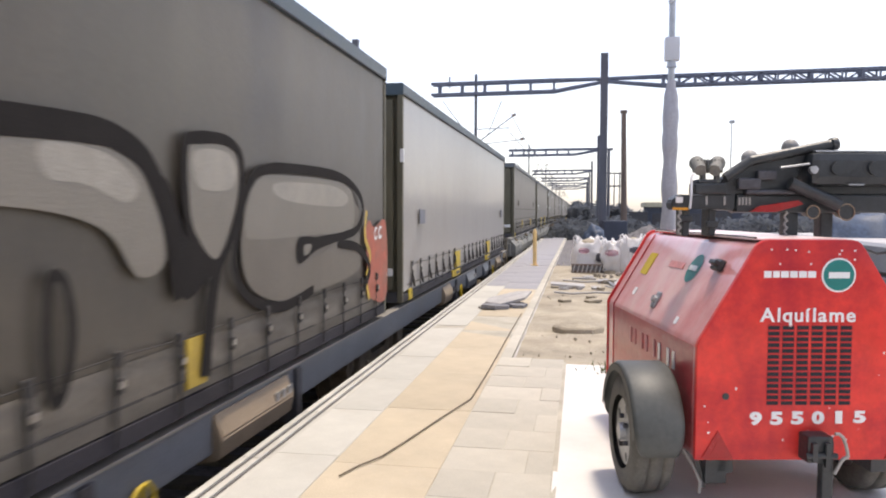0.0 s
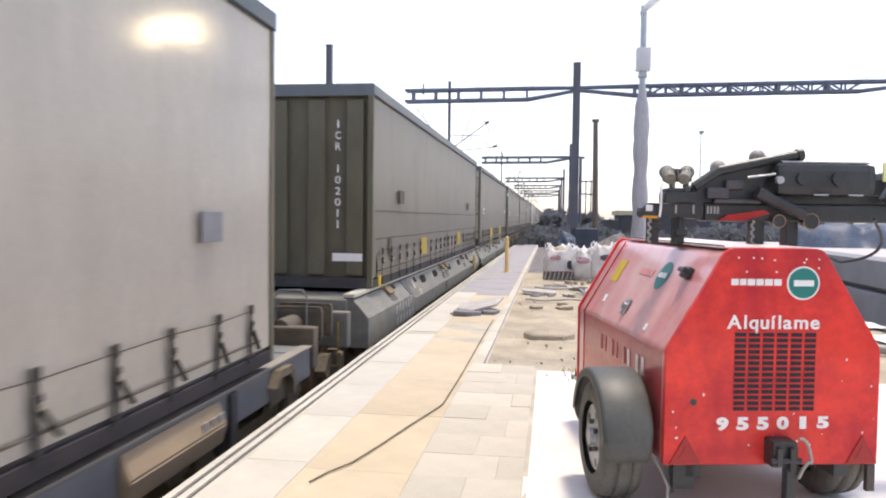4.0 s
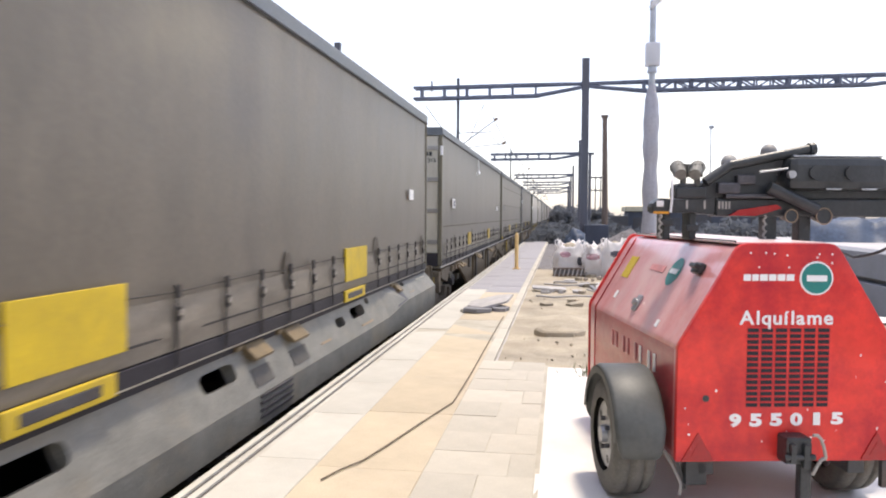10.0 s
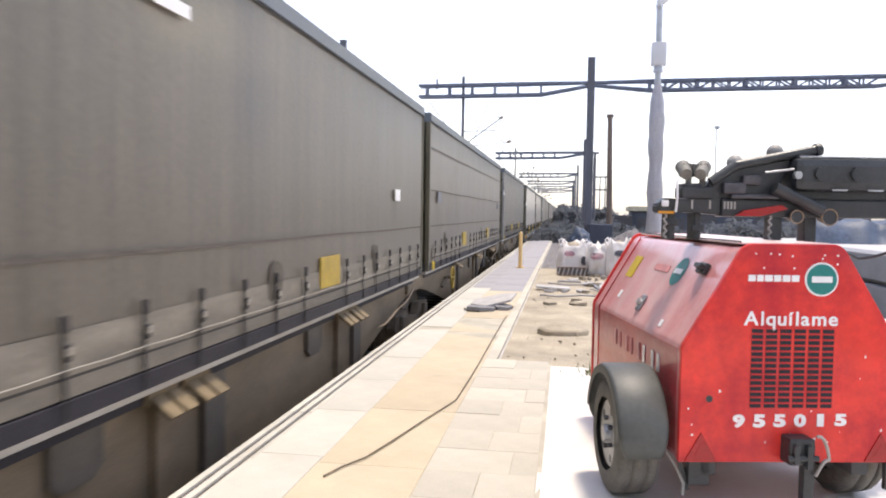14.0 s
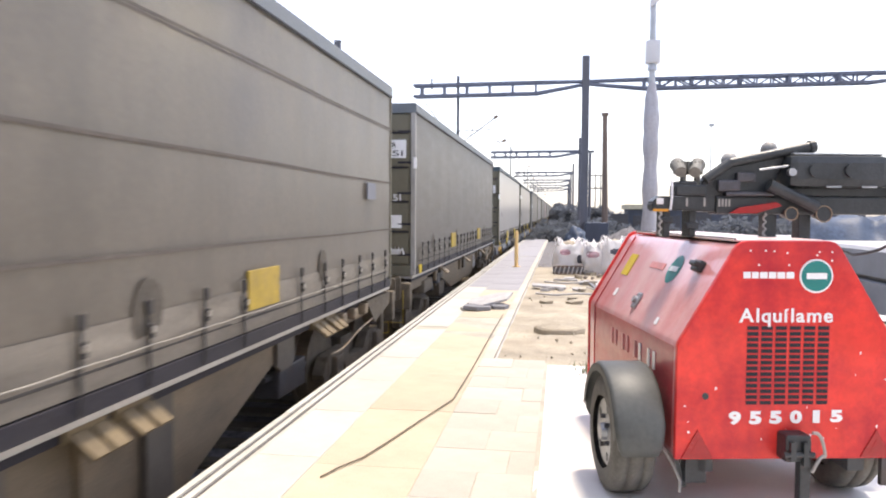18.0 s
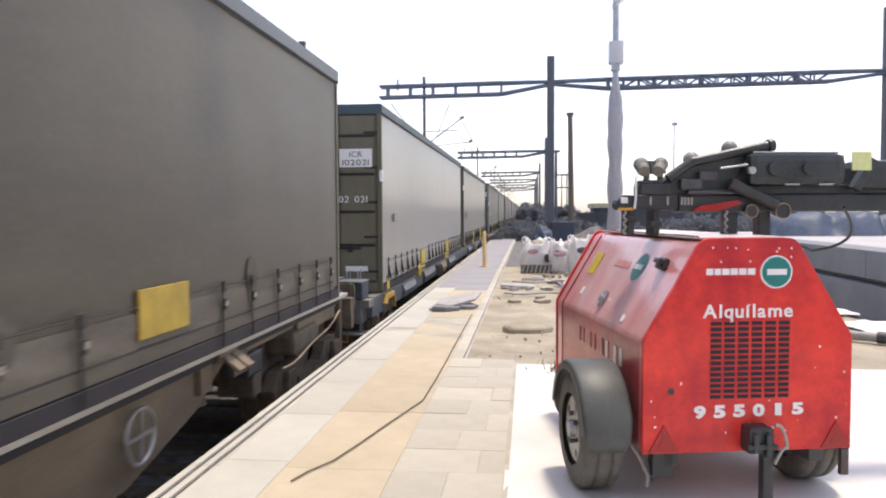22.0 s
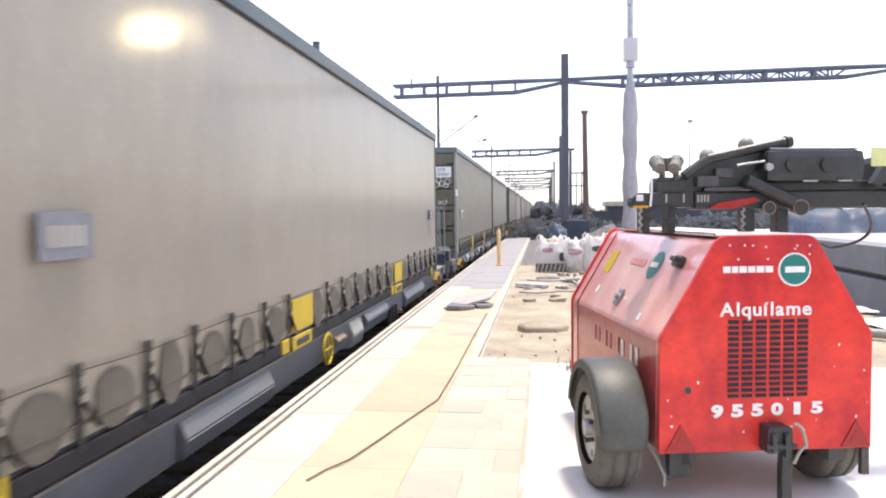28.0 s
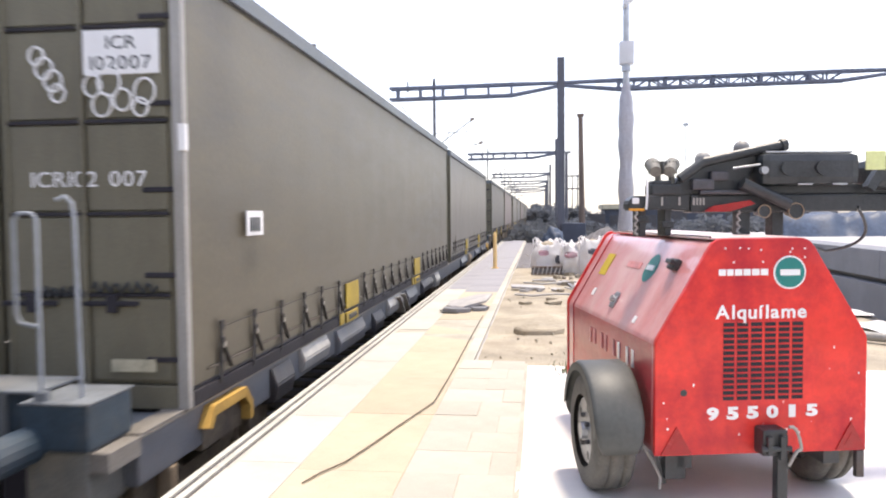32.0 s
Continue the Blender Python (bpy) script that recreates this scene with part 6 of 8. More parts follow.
        for q in range(4):
            box(bm, x - 0.035 + q * 0.018, x - 0.029 + q * 0.018, v - 0.02, v + 0.06, 1.59, 1.66)
        part("small_floodlight", bm, WAGON_GREY, mast, "small grey-brown finned floodlight")
    part("control_box", boxes((0.085, 0.25, v - 0.06, v + 0.06, 1.475, 1.535), (0.1, 0.2, v - 0.05, v + 0.05, 1.53, 1.555), bevel=0.012), BLACK, mast)
    pts = [(0.98 + 0.12 * math.sin(math.pi * i / 14), v - 0.45 + 0.02 * i, 1.4 - 0.17 * math.sin(math.pi * i / 28) - 0.004 * i) for i in range(15)]
    path_tube("hanging_cable", pts + [(0.9, v - 0.2, 1.2), (0.75, v - 0.3, 1.165)], 0.008, BLACK, mast)
    for x in (0.56, 0.0):
        path_tube("lashing_chain", [(x + 0.009 * math.sin(i * 2), v - 0.06, 1.39 - 0.0125 * i) for i in range(11)], 0.007, FRAME_GREY, mast)
    return th


def reflector_mat():
    return surface("red_reflector", (0.35, 0.01, 0.012), 0.25, vary=0.15, scale=12, dirt_amount=0.2, bump=0.1, fine=120)


def surf_pale_red():
    return surface("pale_sheen_red", (0.74, 0.58, 0.55), 0.35, vary=0.12, scale=3, dirt=(0.6, 0.5, 0.46), dirt_amount=0.6, bump=0.05)


trailer()


# ---- things on the platform ----
def bollard():
    th = thing("bollard", pose(-1.1, 19.6, 0), "slim yellow-orange bollard post on the platform", "bollard")
    bm = bmesh.new()
    tube(bm, (0, 0, 0.02), (0, 0, 0.87), 0.05, 0.048, seg=20)
    tube(bm, (0, 0, 0.87), (0, 0, 0.93), 0.048, 0.02, seg=20)
    part("post", bm, BOLLARD, th)
    bm = bmesh.new()
    tube(bm, (0, 0, 0.0), (0, 0, 0.02), 0.1, seg=20)
    part("base_plate", bm, BOLLARD, th)


def cable():
    pts = [(-1.21, 3.76), (-1.16, 3.92), (-1.075, 4.1), (-1.0, 4.42), (-0.9, 4.9), (-0.765, 5.5), (-0.755, 6.2), (-0.752, 6.8), (-0.755, 8.5), (-0.75, 10.3)]
    tagged(path_tube("cable", [(x, y, 0.012) for x, y in pts], 0.0048, BOGIE), "thin dark cable lying across the paving", "cable")


def rubble():
    """Broken slabs left on the paving, and pieces on the sand."""
    rng = random.Random(11)

    def slab(x, y, z, w, d, h, tilt, turn, mat, label, name="loose_slab"):
        bm = bmesh.new()
        n = rng.randint(5, 7)
        ring = []
        for i in range(n):
            a = 2 * math.pi * i / n + rng.uniform(-0.25, 0.25)
            ring.append((w * 0.5 * math.cos(a) * rng.uniform(0.8, 1.15), d * 0.5 * math.sin(a) * rng.uniform(0.8, 1.15)))
        a = [bm.verts.new((p, q, -h / 2)) for p, q in ring]
        b = [bm.verts.new((p, q, h / 2)) for p, q in ring]
        bm.faces.new(a[::-1])
        bm.faces.new(b)
        for i in range(n):
            bm.faces.new((a[i], a[(i + 1) % n], b[(i + 1) % n], b[i]))
        ob = part(name, bm, mat)
        ob.matrix_basis = pose(x, y, z, tilt[0], tilt[1], turn)
        tagged(ob, label, "slab", "loose slabs")
    slab(-1.02, 11.25, 0.1, 0.72, 0.7, 0.03, (3, -12), 20, SLAB_GREY, "broken grey slab propped up on the paving")
    # darker grey pieces below and beside the propped slab
    slab(-1.15, 10.85, 0.03, 0.6, 0.4, 0.05, (2, 3), 70, DARK_GREY, "broken grey slab lying under another")
    slab(-0.86, 11.0, 0.035, 0.3, 0.4, 0.05, (4, 3), 10, DARK_GREY, "small dark broken slab on the paving")
    slab(-1.3, 10.75, 0.02, 0.22, 0.2, 0.035, (0, 4), 40, CONCRETE, "small chip of grey slab on the paving")
    for i in range(26):
        x, y = rng.uniform(-0.5, 1.9), rng.uniform(11.5, 18)
        w = rng.uniform(0.08, 0.42)
        slab(x, y, -0.03 + 0.012, w, w * rng.uniform(0.4, 1.2), rng.uniform(0.03, 0.08), (rng.uniform(-8, 8), rng.uniform(-8, 8)), rng.uniform(0, 180),
             (SAND, SLAB_GREY, SAND, SAND, SLAB_GREY)[i % 5], "broken piece of paving on the sand bed", "rubble_piece")
    for k, pts in enumerate(([(-0.4, 13.2, 0), (-0.1, 13.0, 0), (0.3, 13.3, 0), (0.8, 13.2, 0)], [(0.5, 14.5, 0), (0.7, 13.9, 0), (0.85, 13.0, 0), (1.0, 12.4, 0)], [(-0.3, 15.5, 0), (0.1, 15.2, 0), (0.6, 15.6, 0)])):
        tagged(path_tube("conduit", pts, 0.018, SLAB_GREY), "grey plastic conduit half buried in the sand", "conduit")
    # small stones strewn over the sand
    bm = bmesh.new()
    for i in range(220):
        x, y = rng.uniform(-0.55, 2.2), 7.2 + 20 * rng.random() ** 1.5
        r = rng.uniform(0.006, 0.024)
        res = bmesh.ops.create_icosphere(bm, subdivisions=1, radius=r)
        bmesh.ops.transform(bm, matrix=pose(x, y, -0.04 + r * 0.3, rng.uniform(0, 90), rng.uniform(0, 90), 0) @ Matrix.Diagonal((1, rng.uniform(0.6, 1), rng.uniform(0.5, 0.9), 1)), verts=res["verts"])
    tagged(part("stones", bm, SAND), "small stones strewn over the sand bed", "stones", kind="stuff")


def manhole():
    th = thing("manhole", pose(0, 9.25, -0.05), "round concrete manhole collar buried in sand", "manhole")
    for nm, r0, r1, h, mat in (("collar", 0.3, 0.27, 0.075, SAND), ("sand_cap", 0.255, 0.2, 0.085, SAND)):
        bm = bmesh.new()
        n = 30
        rings = []
        for r, z in ((r0, -0.02), (r0 * 0.99, h * 0.7), (r1, h), (r1 * 0.5, h + 0.006), (0.01, h + 0.01)):
            rings.append([bm.verts.new(((r + 0.04 * noise.noise((2.2 * math.cos(a), 2.2 * math.sin(a), z * 6))) * math.cos(a), 0.85 * r * math.sin(a), z + 0.012 * noise.noise((3 * math.cos(a), 3 * math.sin(a), r * 5))))
                          for a in (2 * math.pi * i / n for i in range(n))])
        for q, w in zip(rings, rings[1:]):
            for i in range(n):
                bm.faces.new((q[i], q[(i + 1) % n], w[(i + 1) % n], w[i]))
        part(nm, bm, mat, th, smooth=nm != "collar")
    # heap of pale sand behind
    bm = bmesh.new()
    bmesh.ops.create_grid(bm, x_segments=24, y_segments=24, size=0.9)
    for v in bm.verts:
        r = math.hypot(v.co.x / 0.75, v.co.y / 0.9)
        v.co.z = 0.1 * max(0, 1 - r) ** 1.3 + 0.02 * noise.noise(v.co * 5) - 0.03
    bmesh.ops.translate(bm, vec=(0.05, 10.4, -0.03), verts=bm.verts[:])
    tagged(part("sand_heap", bm, SAND, smooth=True), "low heap of pale sand beside the manhole", "sand", kind="stuff")


def weeds():
    rng = random.Random(2)
    bm = bmesh.new()
    for k in range(70):
        x, y = rng.gauss(0.32, 0.09), rng.gauss(6.75, 0.08)
        a, h = rng.uniform(0, 6.28), rng.uniform(0.03, 0.11)
        dx, dy = 0.05 * math.cos(a), 0.05 * math.sin(a)
        bm.faces.new([bm.verts.new(c) for c in ((x - dy * 0.12, y + dx * 0.12, 0), (x + dy * 0.12, y - dx * 0.12, 0), (x + dx, y + dy, h))])
    tagged(part("weeds", bm, surface("dry_weed", (0.1, 0.11, 0.04), 0.8, vary=0.3, scale=20)), "dry weeds growing at the screed's edge", "weeds", kind="stuff")


def big_bag(x, y, w, d, h, turn, seed, label, fill, prints=()):
    th = thing("rubble_bag", pose(x, y, -0.04, 0, 0, turn), label, "bag", "rubble bags")
    bm = bmesh.new()
    bmesh.ops.create_cube(bm, size=1)
    bmesh.ops.subdivide_edges(bm, edges=bm.edges[:], cuts=9, use_grid_fill=True)
    for v in bm.verts:
        c = v.co.copy()
        b = (1.02 + 0.14 * math.cos(math.pi * (c.z + 0.12)) - 0.34 * max(0.0, c.z) ** 1.3) * (1 - 0.2 * abs(c.x * c.y) * 4)
        n = Vector((noise.noise(c * 3 + Vector((seed, 0, 0))), noise.noise(c * 3 + Vector((0, seed, 0))), noise.noise(c * 2.6 + Vector((0, 0, seed))))) * 0.09
        n += Vector((noise.noise(c * 9 + Vector((seed, 0, 0))), noise.noise(c * 9 + Vector((0, seed, 0))), 0)) * 0.025
        v.co = Vector((c.x * w * b, c.y * d * b, max(0, (c.z + 0.5)) * h)) + n * (0.2 if c.z < -0.45 else 1.0)
        if v.co.z < 0:
            v.co.z = 0
        if c.z > 0.45:
            v.co.z -= 0.12 * (1 - 2 * max(abs(c.x), abs(c.y))) + 0.1 * noise.noise((c.x * 2 + seed, c.y * 2, 1.7))
    skin = [v.co.copy() for v in bm.verts]
    sack = part("sack", bm, BAG, th, smooth=True)
    # printed patches that follow the front of the sack
    for px, pz, pw, ph, ink in prints:
        bm = bmesh.new()
        n, grid = 6, {}
        for i in range(n + 1):
            for k in range(n + 1):
                qx, qz = px + pw * (i / n - 0.5), pz + ph * (k / n - 0.5)
                near = sorted((c for c in skin if c.y < 0), key=lambda c: (c.x - qx) ** 2 + (c.z - qz) ** 2)[:3]
                grid[i, k] = bm.verts.new((qx, min(c.y for c in near) - 0.012, qz))
        for i in range(n):
            for k in range(n):
                if (i, k) not in ((0, 0), (n - 1, 0), (0, n - 1), (n - 1, n - 1)):
                    bm.faces.new((grid[i, k], grid[i + 1, k], grid[i + 1, k + 1], grid[i, k + 1]))
        part("print_patch", bm, ink, sack, "faded printed patch", smooth=True)
    bm = bmesh.new()
    bmesh.ops.create_icosphere(bm, subdivisions=3, radius=1)
    for v in bm.verts:
        v.co = Vector((v.co.x * w * 0.4, v.co.y * d * 0.4, h - 0.1 + v.co.z * 0.1 + 0.04 * noise.noise(v.co * 4)))
    part("fill", bm, fill, th, smooth=True)
    for sx in (-1, 1):
        for sy in (-1, 1):
            px, py = sx * w * 0.46, sy * d * 0.46
            path_tube("loop", [(px, py, h * 0.85), (px * 1.1, py, h + 0.02), (px * 0.9, py * 0.8, h + 0.07), (px * 0.75, py * 0.7, h - 0.02)], 0.018, BAG, th)


BAG = surface("woven_bag", (0.88, 0.865, 0.86), 0.65, vary=0.07, scale=4, dirt=(0.55, 0.48, 0.4), dirt_amount=0.45, bump=0.25, fine=70)
BRICK = surface("broken_brick", (0.27, 0.23, 0.19), 0.9, vary=0.35, scale=12, dirt=(0.36, 0.3, 0.22), dirt_amount=0.6, bump=0.4)
PRINT = surface("faded_print", (0.4, 0.22, 0.25), 0.7, vary=0.25, scale=9, dirt=(0.5, 0.48, 0.48), dirt_amount=0.8)
DARK_GREY = surface("dark_grey_concrete", (0.2, 0.2, 0.21), 0.9, vary=0.25, scale=1.5, dirt=(0.1, 0.1, 0.1), dirt_amount=0.6)
BLUE_TARP = surface("blue_tarpaulin_sheet", (0.05, 0.075, 0.12), 0.55, vary=0.3, scale=1.5, dirt=(0.1, 0.13, 0.18), dirt_amount=0.5, bump=0.2, fine=12)
PLASTIC = surface("plastic_wrap", (0.36, 0.36, 0.39), 0.4, vary=0.15, scale=6, dirt=(0.3, 0.29, 0.3), dirt_amount=0.5, bump=0.3, fine=25, streak=(1, 1, 0.3))
POST = surface("painted_post", (0.1, 0.105, 0.125), 0.6, vary=0.2, scale=2, dirt=(0.2, 0.15, 0.12), dirt_amount=0.35, streak=(1, 1, 0.2))
WOOD = surface("weathered_pole", (0.2, 0.15, 0.12), 0.85, vary=0.3, scale=3, dirt_amount=0.4, streak=(1, 1, 0.1))
TRUSS = surface("truss_paint", (0.13, 0.15, 0.2), 0.6, vary=0.2, scale=2, dirt=(0.2, 0.17, 0.16), dirt_amount=0.3)
# leaves lightened and blued in place of the haze over the distance
FOLIAGE = surface("foliage", (0.13, 0.138, 0.152), 0.7, vary=0.45, scale=0.9, dirt=(0.1, 0.08, 0.05), dirt_amount=0.4, bump=0)



def let_through(mat, color, share):
    """Leaves, film and woven sacks let some of the light behind them through."""
    nt = mat.node_tree
    thin = nt.nodes.new("ShaderNodeBsdfTranslucent")
    thin.inputs["Color"].default_value = (*color, 1)
    both = nt.nodes.new("ShaderNodeMixShader")
    both.inputs[0].default_value = share
    nt.links.new(nt.nodes["Principled BSDF"].outputs[0], both.inputs[1])
    nt.links.new(thin.outputs[0], both.inputs[2])
    nt.links.new(both.outputs[0], nt.nodes["Material Output"].inputs[0])


# pale see-through film stands in for the glare on the lamp head
GLARE_FILM = surface("pale_glare_film", (0.75, 0.76, 0.78), 0.35, vary=0.1, scale=6, dirt_amount=0.1, bump=0.2, fine=25)
let_through(FOLIAGE, (0.2, 0.22, 0.24), 0.45)
let_through(GLARE_FILM, (0.85, 0.86, 0.88), 0.6)
let_through(BAG, (0.85, 0.83, 0.83), 0.4)

bollard()
cable()
rubble()
manhole()
weeds()
INK = surface("dark_ink", (0.09, 0.09, 0.11), 0.7, vary=0.2, scale=12, dirt=(0.4, 0.4, 0.42), dirt_amount=0.5)
big_bag(0.22, 18.65, 0.62, 0.8, 0.76, 6, 3.1, "slumped white rubble bag with faded prints", SAND, ((-0.14, 0.5, 0.24, 0.13, PRINT), (0.2, 0.34, 0.14, 0.2, INK)))
big_bag(0.79, 18.3, 0.44, 0.7, 0.7, -4, 7.7, "white rubble bag with a faded red print", CONCRETE, ((-0.02, 0.47, 0.3, 0.14, PRINT),))
big_bag(1.24, 18.15, 0.52, 0.7, 0.82, 4, 12.4, "tall white rubble bag standing on sand", SAND, ((0.02, 0.55, 0.32, 0.14, INK),))
big_bag(0.72, 19.8, 0.8, 0.8, 0.66, 30, 15.2, "white rubble bag half hidden behind others", CONCRETE)


def broken_pallet(x, y):
    """A pallet stood against a bag, its slats askew, with dark gaps between them."""
    th = thing("pallet", pose(x, y, -0.04, 0, 0, 6), "broken grey wooden pallet with skewed pale slats", "pallet")
    part("runner", boxes((-0.36, 0.36, 0.0, 0.06, 0.0, 0.05), bevel=0.006), WOOD, th)
    part("runner", boxes((-0.34, 0.36, 0.02, 0.07, 0.15, 0.2), bevel=0.006), WOOD, th)
    # solid dark backing fills the gaps between the slats
    part("dark_backing", boxes((-0.35, 0.36, 0.07, 0.1, 0.0, 0.2)), DARK_GREY, th)
    for i in range(7):
        b2 = bmesh.new()
        bar(b2, (-0.33 + i * 0.1, -0.012, 0.01), (-0.28 + i * 0.1, 0.0, 0.19 - 0.01 * (i % 3)), 0.05, 0.016)
        part("slat", b2, SLAB_GREY, th, "pale dusty slat")
    part("kerb_board", boxes((0.36, 0.5, -0.02, 0.1, 0.0, 0.14), bevel=0.02), DARK_GREY, th)


broken_pallet(0.2, 17.98)
rng_debris = random.Random(31)
for k in range(6):
    r = rng_debris.uniform(0.03, 0.06)
    bm = bmesh.new()
    bmesh.ops.create_icosphere(bm, subdivisions=1, radius=r)
    for v in bm.verts:
        v.co *= rng_debris.uniform(0.75, 1.15)
    ob = part("brick_lump", bm, BRICK)
    ob.matrix_basis = pose(rng_debris.uniform(0.5, 1.0), rng_debris.uniform(16.6, 17.4), -0.05 + r * 0.6, rng_debris.uniform(0, 90), rng_debris.uniform(0, 90), 0)
    tagged(ob, "dusty lump of broken brick beside the bags", "rubble", "brick lumps")


def planks():
    """Boards dropped on the sand bed, their undersides in shade."""
    for x, y, w, d, turn, tilt, label in ((-0.2, 14.45, 0.62, 0.3, 4, 3, "short pale board lying on the sand"), (0.76, 14.9, 0.16, 2.2, -2, 0, "long pale board lying along the trench"),
                                          (0.12, 16.2, 0.5, 0.1, -8, 0, "thin grey lath on the sand"), (0.62, 15.2, 0.07, 1.8, 4, 0, "thin dark lath on the sand")):
        bm = bmesh.new()
        box(bm, -w / 2, w / 2, -d / 2, d / 2, 0, 0.035, bevel=0.004)
        ob = part("board", bm, DARK_GREY if "dark" in label else SLAB_GREY)
        ob.matrix_basis = pose(x, y, -0.035 + (0.03 if tilt else 0), tilt, tilt, turn)
        tagged(ob, label, "board", "boards on the sand")


planks()


def plastic_sheets():
    for x, y, w, d, s in ((3.9, 11.2, 0.9, 0.5, 1), (4.2, 9.6, 0.5, 0.9, 5), (3.95, 13.5, 0.6, 0.8, 9)):
        bm = bmesh.new()
        bmesh.ops.create_grid(bm, x_segments=24, y_segments=24, size=0.5)
        for v in bm.verts:
            r = max(abs(v.co.x), abs(v.co.y)) * 2
            v.co = Vector((v.co.x * w * 1.3 + 0.06 * noise.noise(v.co * 3 + Vector((s, 0, 0))), v.co.y * d * 1.3, 0.0 + (0.05 + 0.07 * noise.noise(v.co * 4 + Vector((s, 0, 3)))) * max(0.0, 1 - r ** 2)))
        bmesh.ops.translate(bm, vec=(x, y, 0.004 if y < 7 else -0.02), verts=bm.verts[:])
        tagged(part("plastic_sheet", bm, WHITE, smooth=True), "crumpled white plastic sheet on the ground", "sheet")
    th = thing("drain_pipe", pose(3.35, 8.85, 0.03, 0, 0, 55), "short grey pipe lying on the sand", "pipe")
    bm = bmesh.new()
    tube(bm, (0, -0.5, 0), (0, 0.4, 0), 0.05, seg=16)
    part("pipe", bm, FRAME_GREY, th)
    bm = bmesh.new()
    tube(bm, (0, -0.55, 0), (0, -0.45, 0), 0.065, seg=16)
    part("socket", bm, STEEL_DARK, th)


plastic_sheets()


# ---- lamp column wrapped in plastic ----
def wrapped_lamp():
    th = thing("platform_lamp", pose(1.33, 12.0, -0.05), "new lamp column wrapped in crumpled plastic", "lamp post")
    bm = bmesh.new()
    tube(bm, (0, 0, 0), (0, 0, 4.65), 0.055, 0.045, seg=16)
    tube(bm, (0, 0, 0), (0, 0, 0.02), 0.16, seg=16)
    part("column", bm, STEEL_GALV, th)
    bm = bmesh.new()
    n, m = 20, 60
    rows = []
    for k in range(m + 1):
        z = 0.4 + 3.0 * k / m
        base = 0.118 - 0.02 * k / m + 0.008 * math.sin(k * 0.5) - 0.035 * max(0, (k - m * 0.85) / (m * 0.15))
        if 44 < k < 52:
            base += 0.022 * math.sin((k - 44) / 8 * math.pi)
        rows.append([bm.verts.new(((base + 0.03 * noise.noise((3 * math.cos(a), 3 * math.sin(a), z * 3))) * math.cos(a), (base + 0.03 * noise.noise((3 * math.cos(a), 3 * math.sin(a), z * 3 + 9))) * math.sin(a), z))
                     for a in (2 * math.pi * i / n for i in range(n))])
    for k in range(m):
        for i in range(n):
            bm.faces.new((rows[k][i], rows[k][(i + 1) % n], rows[k + 1][(i + 1) % n], rows[k + 1][i]))
    part("wrapping", bm, PLASTIC, th, "crumpled translucent plastic wrapping", smooth=True)
    part("control_box", boxes((-0.1, 0.11, -0.09, 0.09, 3.68, 4.02), bevel=0.015), GLARE_FILM, th, "box in the same pale glare film")
    bm = bmesh.new()
    tube(bm, (0, 0, 3.58), (0, 0, 3.68), 0.075, 0.06, seg=14)
    part("collar", bm, STEEL_GALV, th)
    bm = bmesh.new()
    prism(bm, [(-0.04, 4.5), (-0.05, 4.6), (0.05, 4.7), (0.22, 4.8), (0.4, 4.86), (0.42, 4.83), (0.24, 4.74), (0.06, 4.6)], "y", -0.09, 0.09)
    bmesh.ops.bevel(bm, geom=bm.edges[:], offset=0.012, segments=2, affect="EDGES")
    part("lamp_head", bm, GLARE_FILM, th, "slim lamp head in pale film, for the glare on it")


wrapped_lamp()


